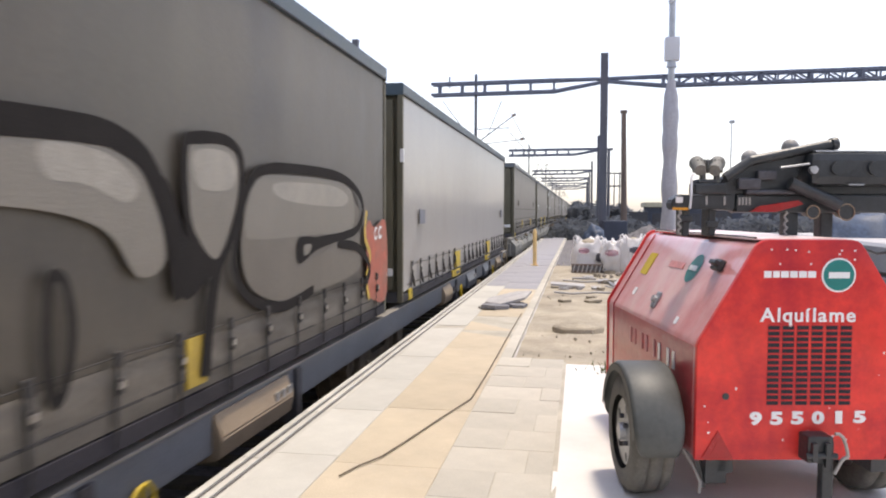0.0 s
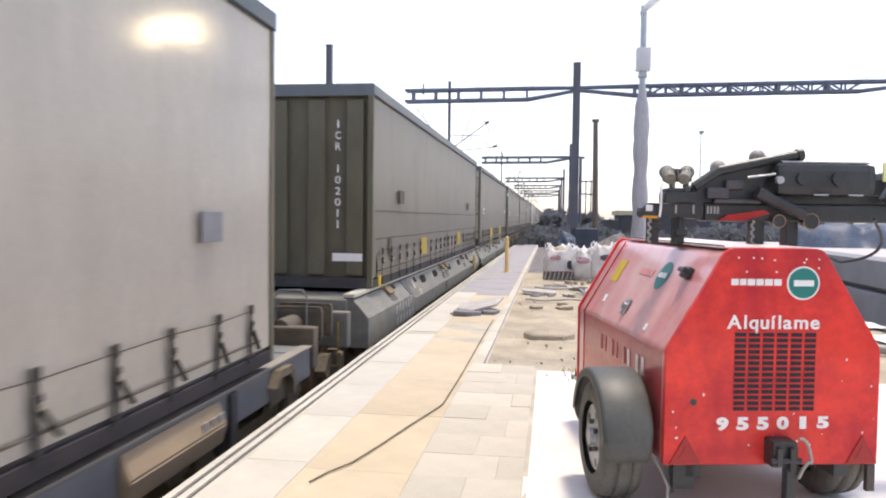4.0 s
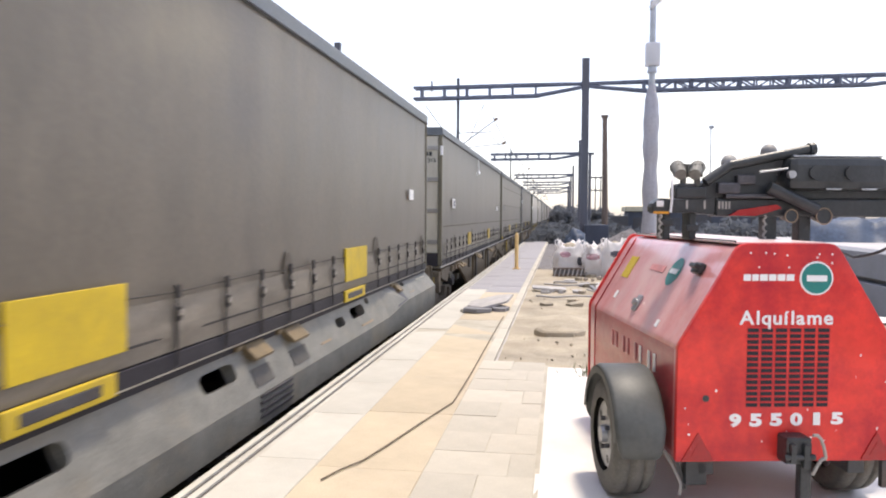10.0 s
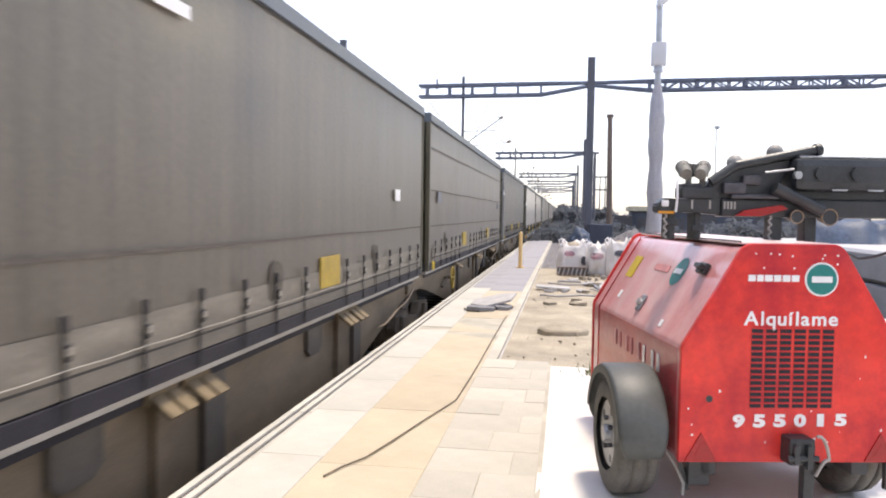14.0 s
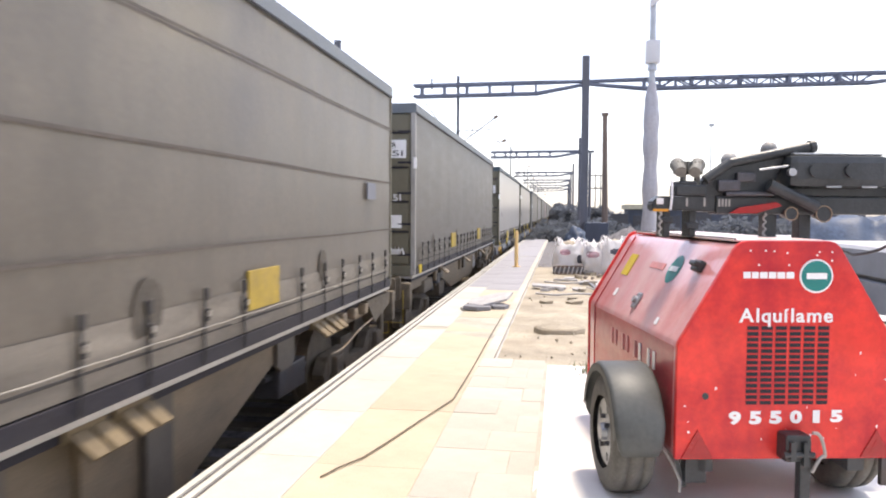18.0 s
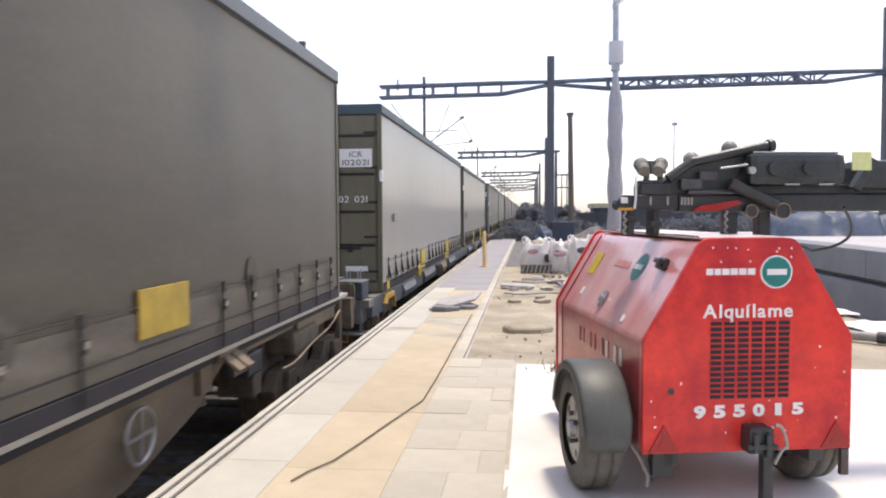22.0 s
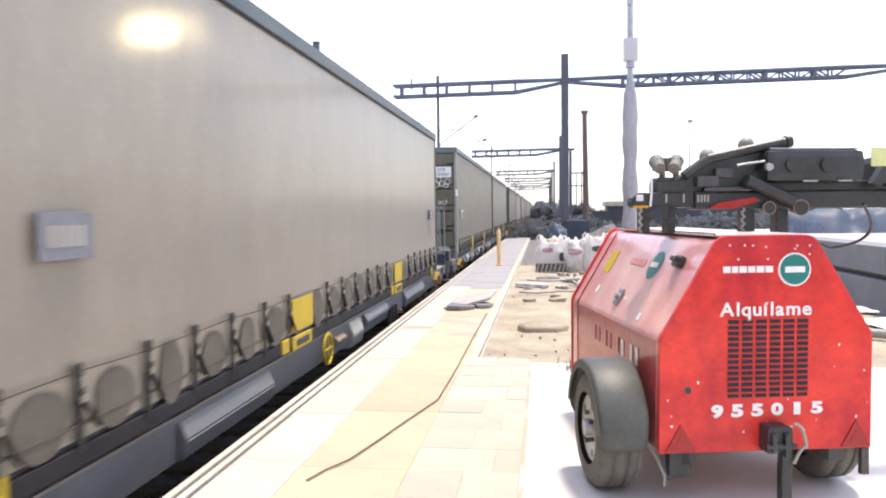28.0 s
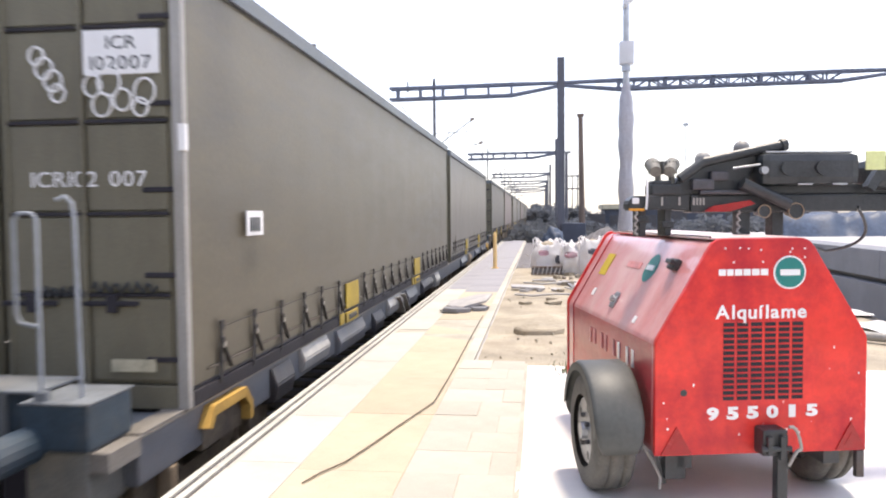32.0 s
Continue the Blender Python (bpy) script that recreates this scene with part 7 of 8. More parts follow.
# ---- overhead line portals ----
def portal(y, x_post, x_left, x_right, far=False, width=0.36, label="steel portal carrying the overhead line"):
    th = thing("catenary_portal", pose(0, y, 0), label, "gantry", "portals over the tracks")
    z0, z1 = (7.24, 7.78) if not far else (7.12, 7.66)
    part("post", boxes((x_post - width / 2, x_post + width / 2, -width / 2, width / 2, -1.05, 9.1), bevel=0.02), POST, th, "dark steel post")
    if x_right:
        part("post", boxes((x_right - 0.27, x_right + 0.27, -0.27, 0.27, -1.05, 11.0), bevel=0.02), POST, th, "dark blue-grey steel post")
    r = 0.13 if not far else 0.26

    def one(name, p, q, w, label=""):
        b = bmesh.new()
        bar(b, p, q, w)
        part(name, b, TRUSS, th, label)
    knee = x_post - 2.4
    dys = (-0.25, 0.25) if not far else (0.0,)
    for dy in dys:
        for za in (z0, z1):
            one("chord", (x_left, dy, za), (knee, dy, za + 0.06), r)
            one("chord", (knee - 0.03, dy, za + 0.06), (x_post, dy * 0.3, z1 + 0.08 if za == z1 else z1 - 0.06), r)
        n = int((knee - x_left) / 1.15)
        for i in range(n + 1):
            x = x_left + 0.4 + i * 1.15
            one("web_bar", (x, dy, z0), (x, dy, z1), r * 0.75)
    if x_right:
        ka, kb = x_post + 2.8, x_right - 2.8
        for dy in dys:
            for za in (z0 + 0.22, z1 + 0.12):
                one("chord", (x_post, dy * 0.3, z1 + 0.08 if za > 7.6 else z1 - 0.04), (ka + 0.03, dy, za), r)
                one("chord", (ka, dy, za), (kb, dy, za + 0.1), r)
                one("chord", (kb - 0.03, dy, za + 0.1), (x_right, dy * 0.3, z1 + 0.24 if za > 7.6 else z1 + 0.14), r)
            n = 14
            for i in range(n):
                xa, xb = ka + (kb - ka) * i / n, ka + (kb - ka) * (i + 1) / n
                lo, hi = z0 + 0.26, z1 + 0.16
                one("lattice_bar", (xa, dy, lo if i % 2 else hi), (xb, dy, hi if i % 2 else lo), 0.075)
                one("lattice_bar", (xa, dy, lo), (xa, dy, hi), 0.075 if i % 3 else 0.13)
    # hangers and cantilevers of the overhead line
    for xh, zt, zb in ((-5.2, 8.25, 4.5), (-6.55, 8.15, 7.6)):
        b = bmesh.new()
        bar(b, (xh, 0, zb), (xh, 0, zt), 0.13 if zb < 6 else 0.07)
        part("hanger", b, POST, th)
    b = bmesh.new()
    tube(b, (-5.2, 0, 4.75), (-3.3, 0, 6.15), 0.028, seg=8)
    tube(b, (-5.2, 0, 5.5), (-3.5, 0, 5.55), 0.022, seg=8)
    tube(b, (-4.6, 0, 5.2), (-3.9, 0, 6.9), 0.018, seg=6)
    tube(b, (-5.2, 0, 4.72), (-2.9, 0, 4.95), 0.02, seg=6)
    tube(b, (-6.9, 0, 6.95), (-5.6, 0, 5.2), 0.02, seg=6)
    part("cantilever", b, POST, th)
    for x, z in ((-3.3, 6.15), (-2.9, 4.95)):
        b = bmesh.new()
        tube(b, (x - 0.05, 0, z), (x + 0.12, 0, z + 0.06), 0.07, seg=10)
        part("insulator", b, WOOD, th)


portal(38.8, 1.14, -7.45, 17.1)
for i, (yy, xp) in enumerate(((80.5, 1.9), (122, 1.9), (150, 1.9), (178, 1.9), (206, 1.9))):
    portal(yy, xp, -7.3, None, True, 0.3, "distant steel portal over the tracks")


def wires():
    for x, z, nm in ((-3.45, 5.3, "contact_wire"), (-3.45, 6.3, "messenger_wire")):
        pts = []
        for y0, y1 in ((38.8, 80.5), (80.5, 122), (122, 150), (150, 178), (178, 206)):
            for i in range(8):
                t = i / 8
                sag = 0.5 * 4 * t * (1 - t) if nm == "messenger_wire" else 0
                pts.append((x, y0 + (y1 - y0) * t, z - sag))
        tagged(path_tube(nm, pts, 0.02, STEEL_DARK), "thin overhead wire above the track", "wire")


wires()


def poles():
    th = thing("pole", pose(2.6, 46, -1.05, 0, -0.8, 0), "bare brown pole with a small cap", "pole")
    bm = bmesh.new()
    tube(bm, (0, 0, 0), (0, 0, 8.1), 0.2, 0.14, seg=14)
    part("shaft", bm, WOOD, th)
    part("cap", boxes((-0.2, 0.2, -0.15, 0.15, 8.1, 8.28), bevel=0.02), WOOD, th)
    th = thing("flood_mast", pose(22.8, 124, -1.05), "slender distant floodlight mast", "mast")
    bm = bmesh.new()
    tube(bm, (0, 0, 0), (0, 0, 16.0), 0.13, 0.08, seg=12)
    part("shaft", bm, PLASTIC, th)
    part("lamp_ring", boxes((-0.32, 0.42, -0.3, 0.3, 15.9, 16.35), bevel=0.05), STEEL_GALV, th)
    th = thing("mast_footing", pose(1.35, 38.2, -1.05), "dark slate-grey block at the portal's foot", "footing")
    part("block", boxes((-0.2, 0.92, -0.75, 0.6, 0, 1.97), bevel=0.04), SLATE, th)
    th = thing("signal_post", pose(2.4, 66, -1.05), "thin dark signal post behind the portal", "post")
    bm = bmesh.new()
    tube(bm, (0, 0, 0), (0, 0, 7.7), 0.14, 0.12, seg=10)
    part("shaft", bm, POST, th)
    part("bracket", boxes((-0.35, 0.35, -0.08, 0.08, 7.5, 7.7), bevel=0.02), POST, th)
    th = thing("ladder_mast", pose(3.75, 80, -1.05), "slim lattice mast with short cross arms", "mast")
    for x in (-0.28, 0.28):
        bm = bmesh.new()
        tube(bm, (x, 0, 0), (x * 0.9, 0, 6.4), 0.06, seg=8)
        part("leg", bm, POST, th)
    for z in (4.9, 6.2):
        part("cross_arm", boxes((-1.2, 0.7, -0.06, 0.06, z, z + 0.14), bevel=0.01), POST, th)
    th = thing("line_mast", pose(-11.7, 39.5, -1.05), "dark square steel mast beyond the train", "mast")
    part("shaft", boxes((-0.15, 0.15, -0.15, 0.15, 0, 11.35), bevel=0.02), POST, th)
    part("cap", boxes((-0.17, 0.17, -0.17, 0.17, 11.35, 11.4), bevel=0.008), POST, th)


def glint_lamps():
    """An unseen lamp mast, added to put the glint on the glossy tarpaulins."""
    th = thing("glint_mast", pose(78.9, 160, -1.05, 0, 0, 26), "unseen high mast with lit lamps, added for the tarpaulin glint", "floodlight")
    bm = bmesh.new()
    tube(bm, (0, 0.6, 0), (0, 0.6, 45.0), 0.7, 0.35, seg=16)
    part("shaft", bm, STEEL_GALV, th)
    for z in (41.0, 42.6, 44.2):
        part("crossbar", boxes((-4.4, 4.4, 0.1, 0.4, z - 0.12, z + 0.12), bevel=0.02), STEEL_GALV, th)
    glow = bpy.data.materials.new("glint_glow")
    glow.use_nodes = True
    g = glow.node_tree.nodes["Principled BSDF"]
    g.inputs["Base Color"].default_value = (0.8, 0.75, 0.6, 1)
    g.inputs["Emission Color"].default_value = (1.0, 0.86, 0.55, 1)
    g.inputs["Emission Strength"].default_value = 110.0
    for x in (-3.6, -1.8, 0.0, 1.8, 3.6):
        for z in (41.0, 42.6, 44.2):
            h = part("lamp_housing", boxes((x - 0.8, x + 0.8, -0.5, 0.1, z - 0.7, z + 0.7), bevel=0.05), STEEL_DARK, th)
            part("glint_panel", boxes((x - 0.74, x + 0.74, -0.53, -0.505, z - 0.64, z + 0.64)), glow, h, "glowing warm-white panel of the added mast")


glint_lamps()
poles()


# ---- far side: covered stacks, machine, scrub, sheds ----
def covered_stack(x0, x1, y, h, seed):
    bm = bmesh.new()
    n, m = 40, 14
    vs = {}
    for i in range(n + 1):
        for k in range(m + 1):
            t = k / m
            x = x0 + (x1 - x0) * i / n
            yy = y + 1.6 * (t - 0.5)
            z = h * min(1, 4.5 * min(t, 1 - t)) * (0.85 + 0.25 * noise.noise((x * 0.8, seed, 0)))
            z += 0.12 * noise.noise((x * 3, t * 5, seed)) * (1 if 0 < k < m else 0)
            vs[i, k] = bm.verts.new((x, yy + 0.1 * noise.noise((x * 2, t * 3, seed)), 0.795 + max(0, z)))
    for i in range(n):
        for k in range(m):
            bm.faces.new((vs[i, k], vs[i + 1, k], vs[i + 1, k + 1], vs[i, k + 1]))
    for i in (0, n):
        bm.faces.new([vs[i, k] for k in range(m + 1)])
    bmesh.ops.recalc_face_normals(bm, faces=bm.faces[:])
    tagged(part("ground_sheet", bm, BLUE_TARP, smooth=True), "long stack covered with crumpled blue tarpaulin", "tarpaulin", "blue tarpaulins")


covered_stack(5.7, 8.2, 19.5, 0.62, 1)
covered_stack(8.4, 11.6, 20, 0.55, 4)
covered_stack(11.8, 15.5, 19.5, 0.6, 8)


def excavator():
    th = thing("excavator", pose(9.4, 21.7, 0.795, 0, 0, 80) @ Matrix.Scale(0.66, 4), "small yellow excavator with a dark cab on the raised deck", "excavator")
    part("house", boxes((-1.1, 1.3, -1.0, 1.2, 0.9, 1.9), bevel=0.08), STEEL_DARK, th)
    part("engine_cover", boxes((-1.1, 1.3, 0.0, 1.25, 1.9, 2.75), bevel=0.08), YELLOW, th, "yellow engine cover")
    part("cab", boxes((-1.1, -0.1, -1.1, 0.0, 1.9, 2.75), bevel=0.06), BLACK, th)
    for x in (-1.05, 1.05):
        bm = bmesh.new()
        prism(bm, arc((-1.2, 0.4), 0.4, 270, 90, 8) + arc((1.2, 0.4), 0.4, 90, -90, 8), "x", x - 0.25, x + 0.25)
        part("crawler", bm, RUBBER, th)
    bm = bmesh.new()
    bar(bm, (0.3, -0.9, 1.6), (0.6, -3.0, 2.6), 0.3, 0.4)
    bar(bm, (0.6, -3.0, 2.6), (0.8, -4.2, 1.0), 0.25, 0.3)
    part("boom", bm, STEEL_DARK, th)


excavator()


def shrub(x, y, w, h, seed, label, z=-1.05):
    rng = random.Random(seed)
    th = thing("shrub", pose(x, y, z), label, "shrub", "scrub along the line")
    bm = bmesh.new()
    blobs = [(rng.gauss(0, w * 0.3), rng.gauss(0, w * 0.25), h * rng.uniform(0.35, 0.85), w * rng.uniform(0.14, 0.3)) for _ in range(14)]
    for bx, by, bz, br in blobs:
        for _ in range(170):
            d = Vector((rng.gauss(0, 1), rng.gauss(0, 1), rng.gauss(0, 1))).normalized() * br * rng.uniform(0.55, 1.15)
            c = Vector((bx, by, bz)) + d
            if c.z < 0.1:
                continue
            s = rng.uniform(0.12, 0.3) * (w / 5 + 0.4)
            m = Matrix.Translation(c) @ Euler((rng.uniform(0, 3), rng.uniform(0, 3), rng.uniform(0, 3))).to_matrix().to_4x4()
            bm.faces.new([bm.verts.new(m @ Vector(q)) for q in ((-s * 0.3, -s, 0), (s * 0.3, -s * 0.3, 0.05), (s * 0.15, s, 0), (-s * 0.35, s * 0.4, 0.05))])
    part("crown", bm, FOLIAGE, th)
    bm = bmesh.new()
    for bx, by, bz, br in blobs[:8]:
        tube(bm, (bx * 0.2, by * 0.2, 0), (bx, by, bz), 0.07, 0.03, seg=6)
    part("trunk", bm, WOOD, th)


for k, (x, y, w, h) in enumerate(((-0.6, 44, 2.6, 1.1), (0.6, 47, 3.0, 1.2), (4.6, 45, 3.4, 1.25), (7.6, 48, 3.4, 1.3), (2.4, 56, 4, 1.4), (-0.9, 62, 3.4, 1.4), (10.5, 52, 4, 1.4), (13.5, 50, 4, 1.5))):
    shrub(x, y, w, h, 40 + k, "dusty dark scrub past the platform's end")
shrub(3.4, 105, 4, 1.6, 1, "dark bush growing beside the line")
shrub(0.4, 150, 5, 2.6, 2, "dusty green bush far down the line")
shrub(6.6, 96, 3.4, 1.5, 3, "dark bush growing beside the line")
shrub(1.0, 190, 8, 3.0, 4, "tall far bush seen against the sky")
shrub(14, 130, 7, 2.0, 5, "dark bush behind the yard")
shrub(24, 150, 9, 2.4, 6, "broad dark tree clump behind the yard")
shrub(9, 170, 8, 2.2, 7, "dark bush behind the yard")
shrub(-2.6, 215, 8, 4.5, 8, "far bush at the end of the line")


def sheds():
    th = thing("goods_shed", pose(30, 120, -1.05), "low dark slate goods shed behind the yard", "shed")
    part("wall", boxes((-12, 14, 0, 10, 0, 3.6)), SLATE, th)
    bm = bmesh.new()
    prism(bm, [(-0.6, 3.6), (5, 5.2), (10.6, 3.6)], "x", -12.6, 14.6)
    part("roof", bm, SLATE, th)
    for i in range(6):
        part("door", boxes((-10 + i * 4, -7.6 + i * 4, -0.05, 0.0, 0, 2.8)), STEEL_DARK, th)
    # the station side beyond the train
    th = thing("station_building", pose(-13.0, 4, -1.05), "dark slate station shed beyond the train", "building")
    part("wall", boxes((-6, 0, -14, 60, 0, 3.6)), SLATE, th)
    bm = bmesh.new()
    prism(bm, [(-6.4, 3.6), (-3, 5.4), (0.8, 3.6), (0.8, 3.45), (-6.4, 3.45)], "y", -14.5, 60.5)
    part("roof", bm, SLATE, th)
    for i in range(12):
        w = part("window", boxes((0.0, 0.05, -12 + i * 5.8, -9.8 + i * 5.8, 1.2, 2.6), bevel=0.02), FRAME_GREY, th)
        part("pane", boxes((0.045, 0.056, -11.9 + i * 5.8, -9.9 + i * 5.8, 1.3, 2.5)), BLACK, w)
    for i in range(10):
        part("canopy_post", boxes((0.55, 0.7, -12 + i * 7, -11.85 + i * 7, 0, 3.45)), POST, th)
    structure("far_side_platform", boxes((-13.1, -6.6, -10, 70, -1.06, -0.3), bevel=0.02), CONCRETE, "plain concrete platform beyond the train", "platform")
    rng = random.Random(9)
    th = thing("gravel_heap", pose(2.6, 30, -0.05), "low heap of blue-grey gravel on the platform", "gravel", kind="stuff")
    bm = bmesh.new()
    bmesh.ops.create_grid(bm, x_segments=40, y_segments=40, size=1.7)
    for v in bm.verts:
        r = v.co.length / 1.7
        v.co.z = 0.95 * max(0, 1 - r) ** 0.9 + 0.07 * noise.noise(v.co * 6) * (1 if r < 1 else 0) - 0.02
    part("heap", bm, BALLAST, th)


sheds()


def far_yard():
    th = thing("track_shed", pose(7.6, 90, -1.05), "low shed with a pale flat roof beside the yard", "shed")
    part("wall", boxes((0, 6.5, 0, 5, 0, 2.9)), SLATE, th)
    part("roof", boxes((-0.3, 6.9, -0.4, 5.4, 2.9, 3.45), bevel=0.05), CREAM, th, "pale flat roof slab")
    for k in range(3):
        part("door", boxes((0.6 + k * 2.0, 1.8 + k * 2.0, -0.06, 0.0, 0, 2.2), bevel=0.02), STEEL_DARK, th)
    th = thing("storage_container", pose(5.2, 88, -1.05), "dark steel storage container beside the shed", "container")
    part("body", boxes((0, 2.3, 0, 6, 0.05, 2.4), bevel=0.04), STEEL_DARK, th)
    for k in range(8):
        part("rib", boxes((0.14 + k * 0.27, 0.24 + k * 0.27, -0.04, 0.0, 0.2, 2.3)), STEEL_DARK, th)
    bm = bmesh.new()
    bmesh.ops.create_icosphere(bm, subdivisions=4, radius=1)
    for v in bm.verts:
        n = 1 + 0.25 * noise.noise(v.co * 2.5) + 0.08 * noise.noise(v.co * 7)
        v.co = Vector((v.co.x * 0.32 * n, v.co.y * 0.35 * n, max(0.0, 0.5 + v.co.z * 0.55 * n)))
    ob = part("tarpaulin", bm, BLUE_TARP, smooth=True)
    ob.matrix_basis = pose(0.42, 20.6, -0.06)
    tagged(ob, "crumpled dark blue tarpaulin behind the rubble bags", "tarpaulin")


far_yard()
shrub(0.6, 110, 3.0, 3.2, 71, "bluish bush beside the line in the distance")
shrub(3.1, 70, 1.5, 3.3, 72, "slim dark bush beside the signal post")


# ---- marks on the swap bodies ----
def side_mark(i, y, z, w, h, mat, name="placard", label="", off=0.03):
    th, L, H = BODIES[i]
    return part(name, boxes((HALF + off - 0.012, HALF + off, y - w / 2, y + w / 2, z - h / 2, z + h / 2), bevel=0.002), mat, th, label)


GREY_LABEL = surface("grey_label", (0.17, 0.18, 0.21), 0.6, vary=0.15, scale=9, dirt_amount=0.4)


def bars_on(p, i, y, z, n, w, h, mat, off=0.036):
    th, L, H = BODIES[i]
    for k in range(n):
        part("print_bar", boxes((HALF + off - 0.004, HALF + off, y + (k - n / 2) * w * 1.5, y + (k - n / 2) * w * 1.5 + w, z - h / 2, z + h / 2)), mat, p)


def side_text(i, body, y0, y1, z0, z1, mat, off=0.034):
    th, L, H = BODIES[i]
    for ob in word(body, y0, y1, z0, z1, 0.0, mat, th):
        ob.data.transform(Matrix.Translation((HALF + off, 0, 0)) @ Matrix.Rotation(radians(90), 4, "Z"))


def marks():
    p = side_mark(3, 0.97, 1.13, 0.4, 0.19, WHITE, label="white paper placard")
    bars_on(p, 3, 0.97, 1.12, 4, 0.04, 0.09, GREY_LABEL)
    p = side_mark(4, 1.5, 1.21, 0.42, 0.19, WHITE, label="white paper placard with a number")
    side_text(4, "313", 1.37, 1.63, 1.15, 1.27, GREY_LABEL)
    side_mark(4, 6.3, 2.27, 0.07, 0.36, WHITE, "tape_strip", "white tape strip")
    side_mark(4, 6.55, 2.12, 0.4, 0.08, WHITE, "tape_strip")
    side_mark(4, 5.9, 2.05, 0.08, 0.1, WHITE, "tape_strip")
    for i in (4, 3):
        side_mark(i, 12.45, 1.2, 0.28, 0.15, WHITE, label="white paper placard")
    side_mark(5, 12.92, 1.22, 0.4, 0.19, GREY_LABEL, label="blue-grey placard")
    side_mark(5, 0.9, 1.25, 0.35, 0.19, GREY_LABEL, label="blue-grey placard")
    p = side_mark(8, 1.0, 1.12, 0.42, 0.22, GREY_LABEL, label="blue-grey placard")
    bars_on(p, 8, 1.0, 1.12, 5, 0.04, 0.1, FRAME_GREY)
    p = side_mark(8, 12.8, 1.16, 0.38, 0.2, GREY_LABEL, label="blue-grey placard")
    bars_on(p, 8, 12.8, 1.16, 4, 0.04, 0.1, FRAME_GREY)
    p = side_mark(9, 1.15, 1.18, 0.34, 0.19, WHITE, label="white placard with dark smudges")
    bars_on(p, 9, 1.15, 1.17, 3, 0.05, 0.11, BLACK)
    side_mark(7, 1.05, 1.14, 0.26, 0.13, GREY_LABEL, label="pale grey placard", off=0.03)
    side_mark(7, 1.05, 1.14, 0.2, 0.09, CURTAINS["pale"], name="placard_core", off=0.034)
    side_mark(1, 1.16, 1.1, 0.36, 0.2, GREY_LABEL, label="dark grey placard")
    side_mark(1, 12.4, 1.1, 0.3, 0.2, GREY_LABEL, label="dark grey placard")
    side_mark(2, 11.0, 1.2, 0.35, 0.19, SEAM, label="dark grey placard")
    side_mark(2, 1.8, 1.2, 0.35, 0.19, SEAM, label="dark grey placard")
    # end faces: number boards and stencils
    for i, a, b, c in ((6, "ICR", "111151", "ICR 11 1151"), (7, "ICR", "102021", "ICR 102 021"), (9, "ICR", "102007", "ICR102 007")):
        th, L, H = BODIES[i]
        dz = {6: 0.08, 7: 0.2, 9: 0.03}[i]
        p = part("number_board", boxes((0.62, 1.13, 0.0, 0.012, H - 0.76 - dz, H - 0.48 - dz), bevel=0.003), WHITE, th, "white number board")
        word(a, 0.78, 0.98, H - 0.6 - dz, H - 0.52 - dz, -0.001, BLACK, p, name="board_letter")
        word(b, 0.67, 1.08, H - 0.73 - dz, H - 0.645 - dz, -0.001, BLACK, p, name="board_letter")
        word(c, 0.24, 1.03 if i == 9 else 1.05, H - 1.5, H - 1.4, 0.004, WHITE, th, name="stencil_letter")
        part("data_plate", boxes((0.76, 1.06, -0.004, 0.003, 0.24, 0.32) if i == 9 else (0.7, 1.05, 0.004, 0.01, 0.32, 0.4)), CREAM if i == 9 else WHITE, th)
        if i == 9:
            q = part("label_plate", boxes((-0.48, -0.2, -0.004, 0.003, 0.89, 1.05)), WHITE, th, "white sticker with grey scribble")
            for k in range(4):
                part("print_bar", boxes((-0.3 + 0.02 * k, -0.288 + 0.02 * k, -0.007, -0.004, 0.92 + 0.01 * (k % 2), 1.02)), GREY_LABEL, q)
            q = part("label_plate", boxes((-0.86, -0.57, -0.004, 0.003, 0.36, 0.47)), WHITE, th, "small white sticker")
            part("print_bar", boxes((-0.78, -0.65, -0.007, -0.004, 0.39, 0.43)), GREY_LABEL, q)
            part("label_plate", boxes((-0.84, -0.6, -0.004, 0.003, 0.25, 0.32)), WHITE, th)
        else:
            part("label_plate", boxes((-0.5, -0.2, 0.004, 0.01, 0.86, 1.0)), GREY_LABEL, th)
    for i, vert in ((1, "ICR 102043"), (8, "ICR 02001"), (2, "ICR 102011")):
        th, L, H = BODIES[i]
        for k, ch in enumerate(vert):
            if ch != " ":
                z = H - 0.55 - k * 0.14
                w = 0.02 if ch in "I1" else 0.07
                part("stencil", fit_text(text_mesh(ch, 0.1), (1.0 if i == 1 else 0.82) - w / 2, (1.0 if i == 1 else 0.82) + w / 2, z, z + 0.095, 0.022), FRAME_GREY if i == 1 else WHITE, th)
    th, L, H = BODIES[3]
    word("ICR", 0.82, 1.0, H - 0.73, H - 0.65, 0.026, BLACK, th, name="stencil_letter")
    word("091074", 0.72, 1.08, H - 0.92, H - 0.84, 0.026, BLACK, th, name="stencil_letter")
    th, L, H = BODIES[4]
    for k in range(4):
        part("stencil_bar", boxes((0.82 + k * 0.068, 0.872 + k * 0.068, 0.024, 0.029, H - 0.54, H - 0.46)), BLACK, th)
    word("1490313", 0.71, 1.15, H - 0.66, H - 0.585, 0.026, BLACK, th, name="stencil_letter")
    # torn white stickers at the front edge
    for i, z in ((1, 1.9), (8, 2.1), (9, 1.75), (6, 1.75), (7, 1.8), (4, 2.2)):
        th, L, H = BODIES[i]
        part("sticker", boxes((HALF - 0.03, HALF + 0.016, -0.004, 0.045, z - 0.1, z + 0.07), bevel=0.004), WHITE, th)
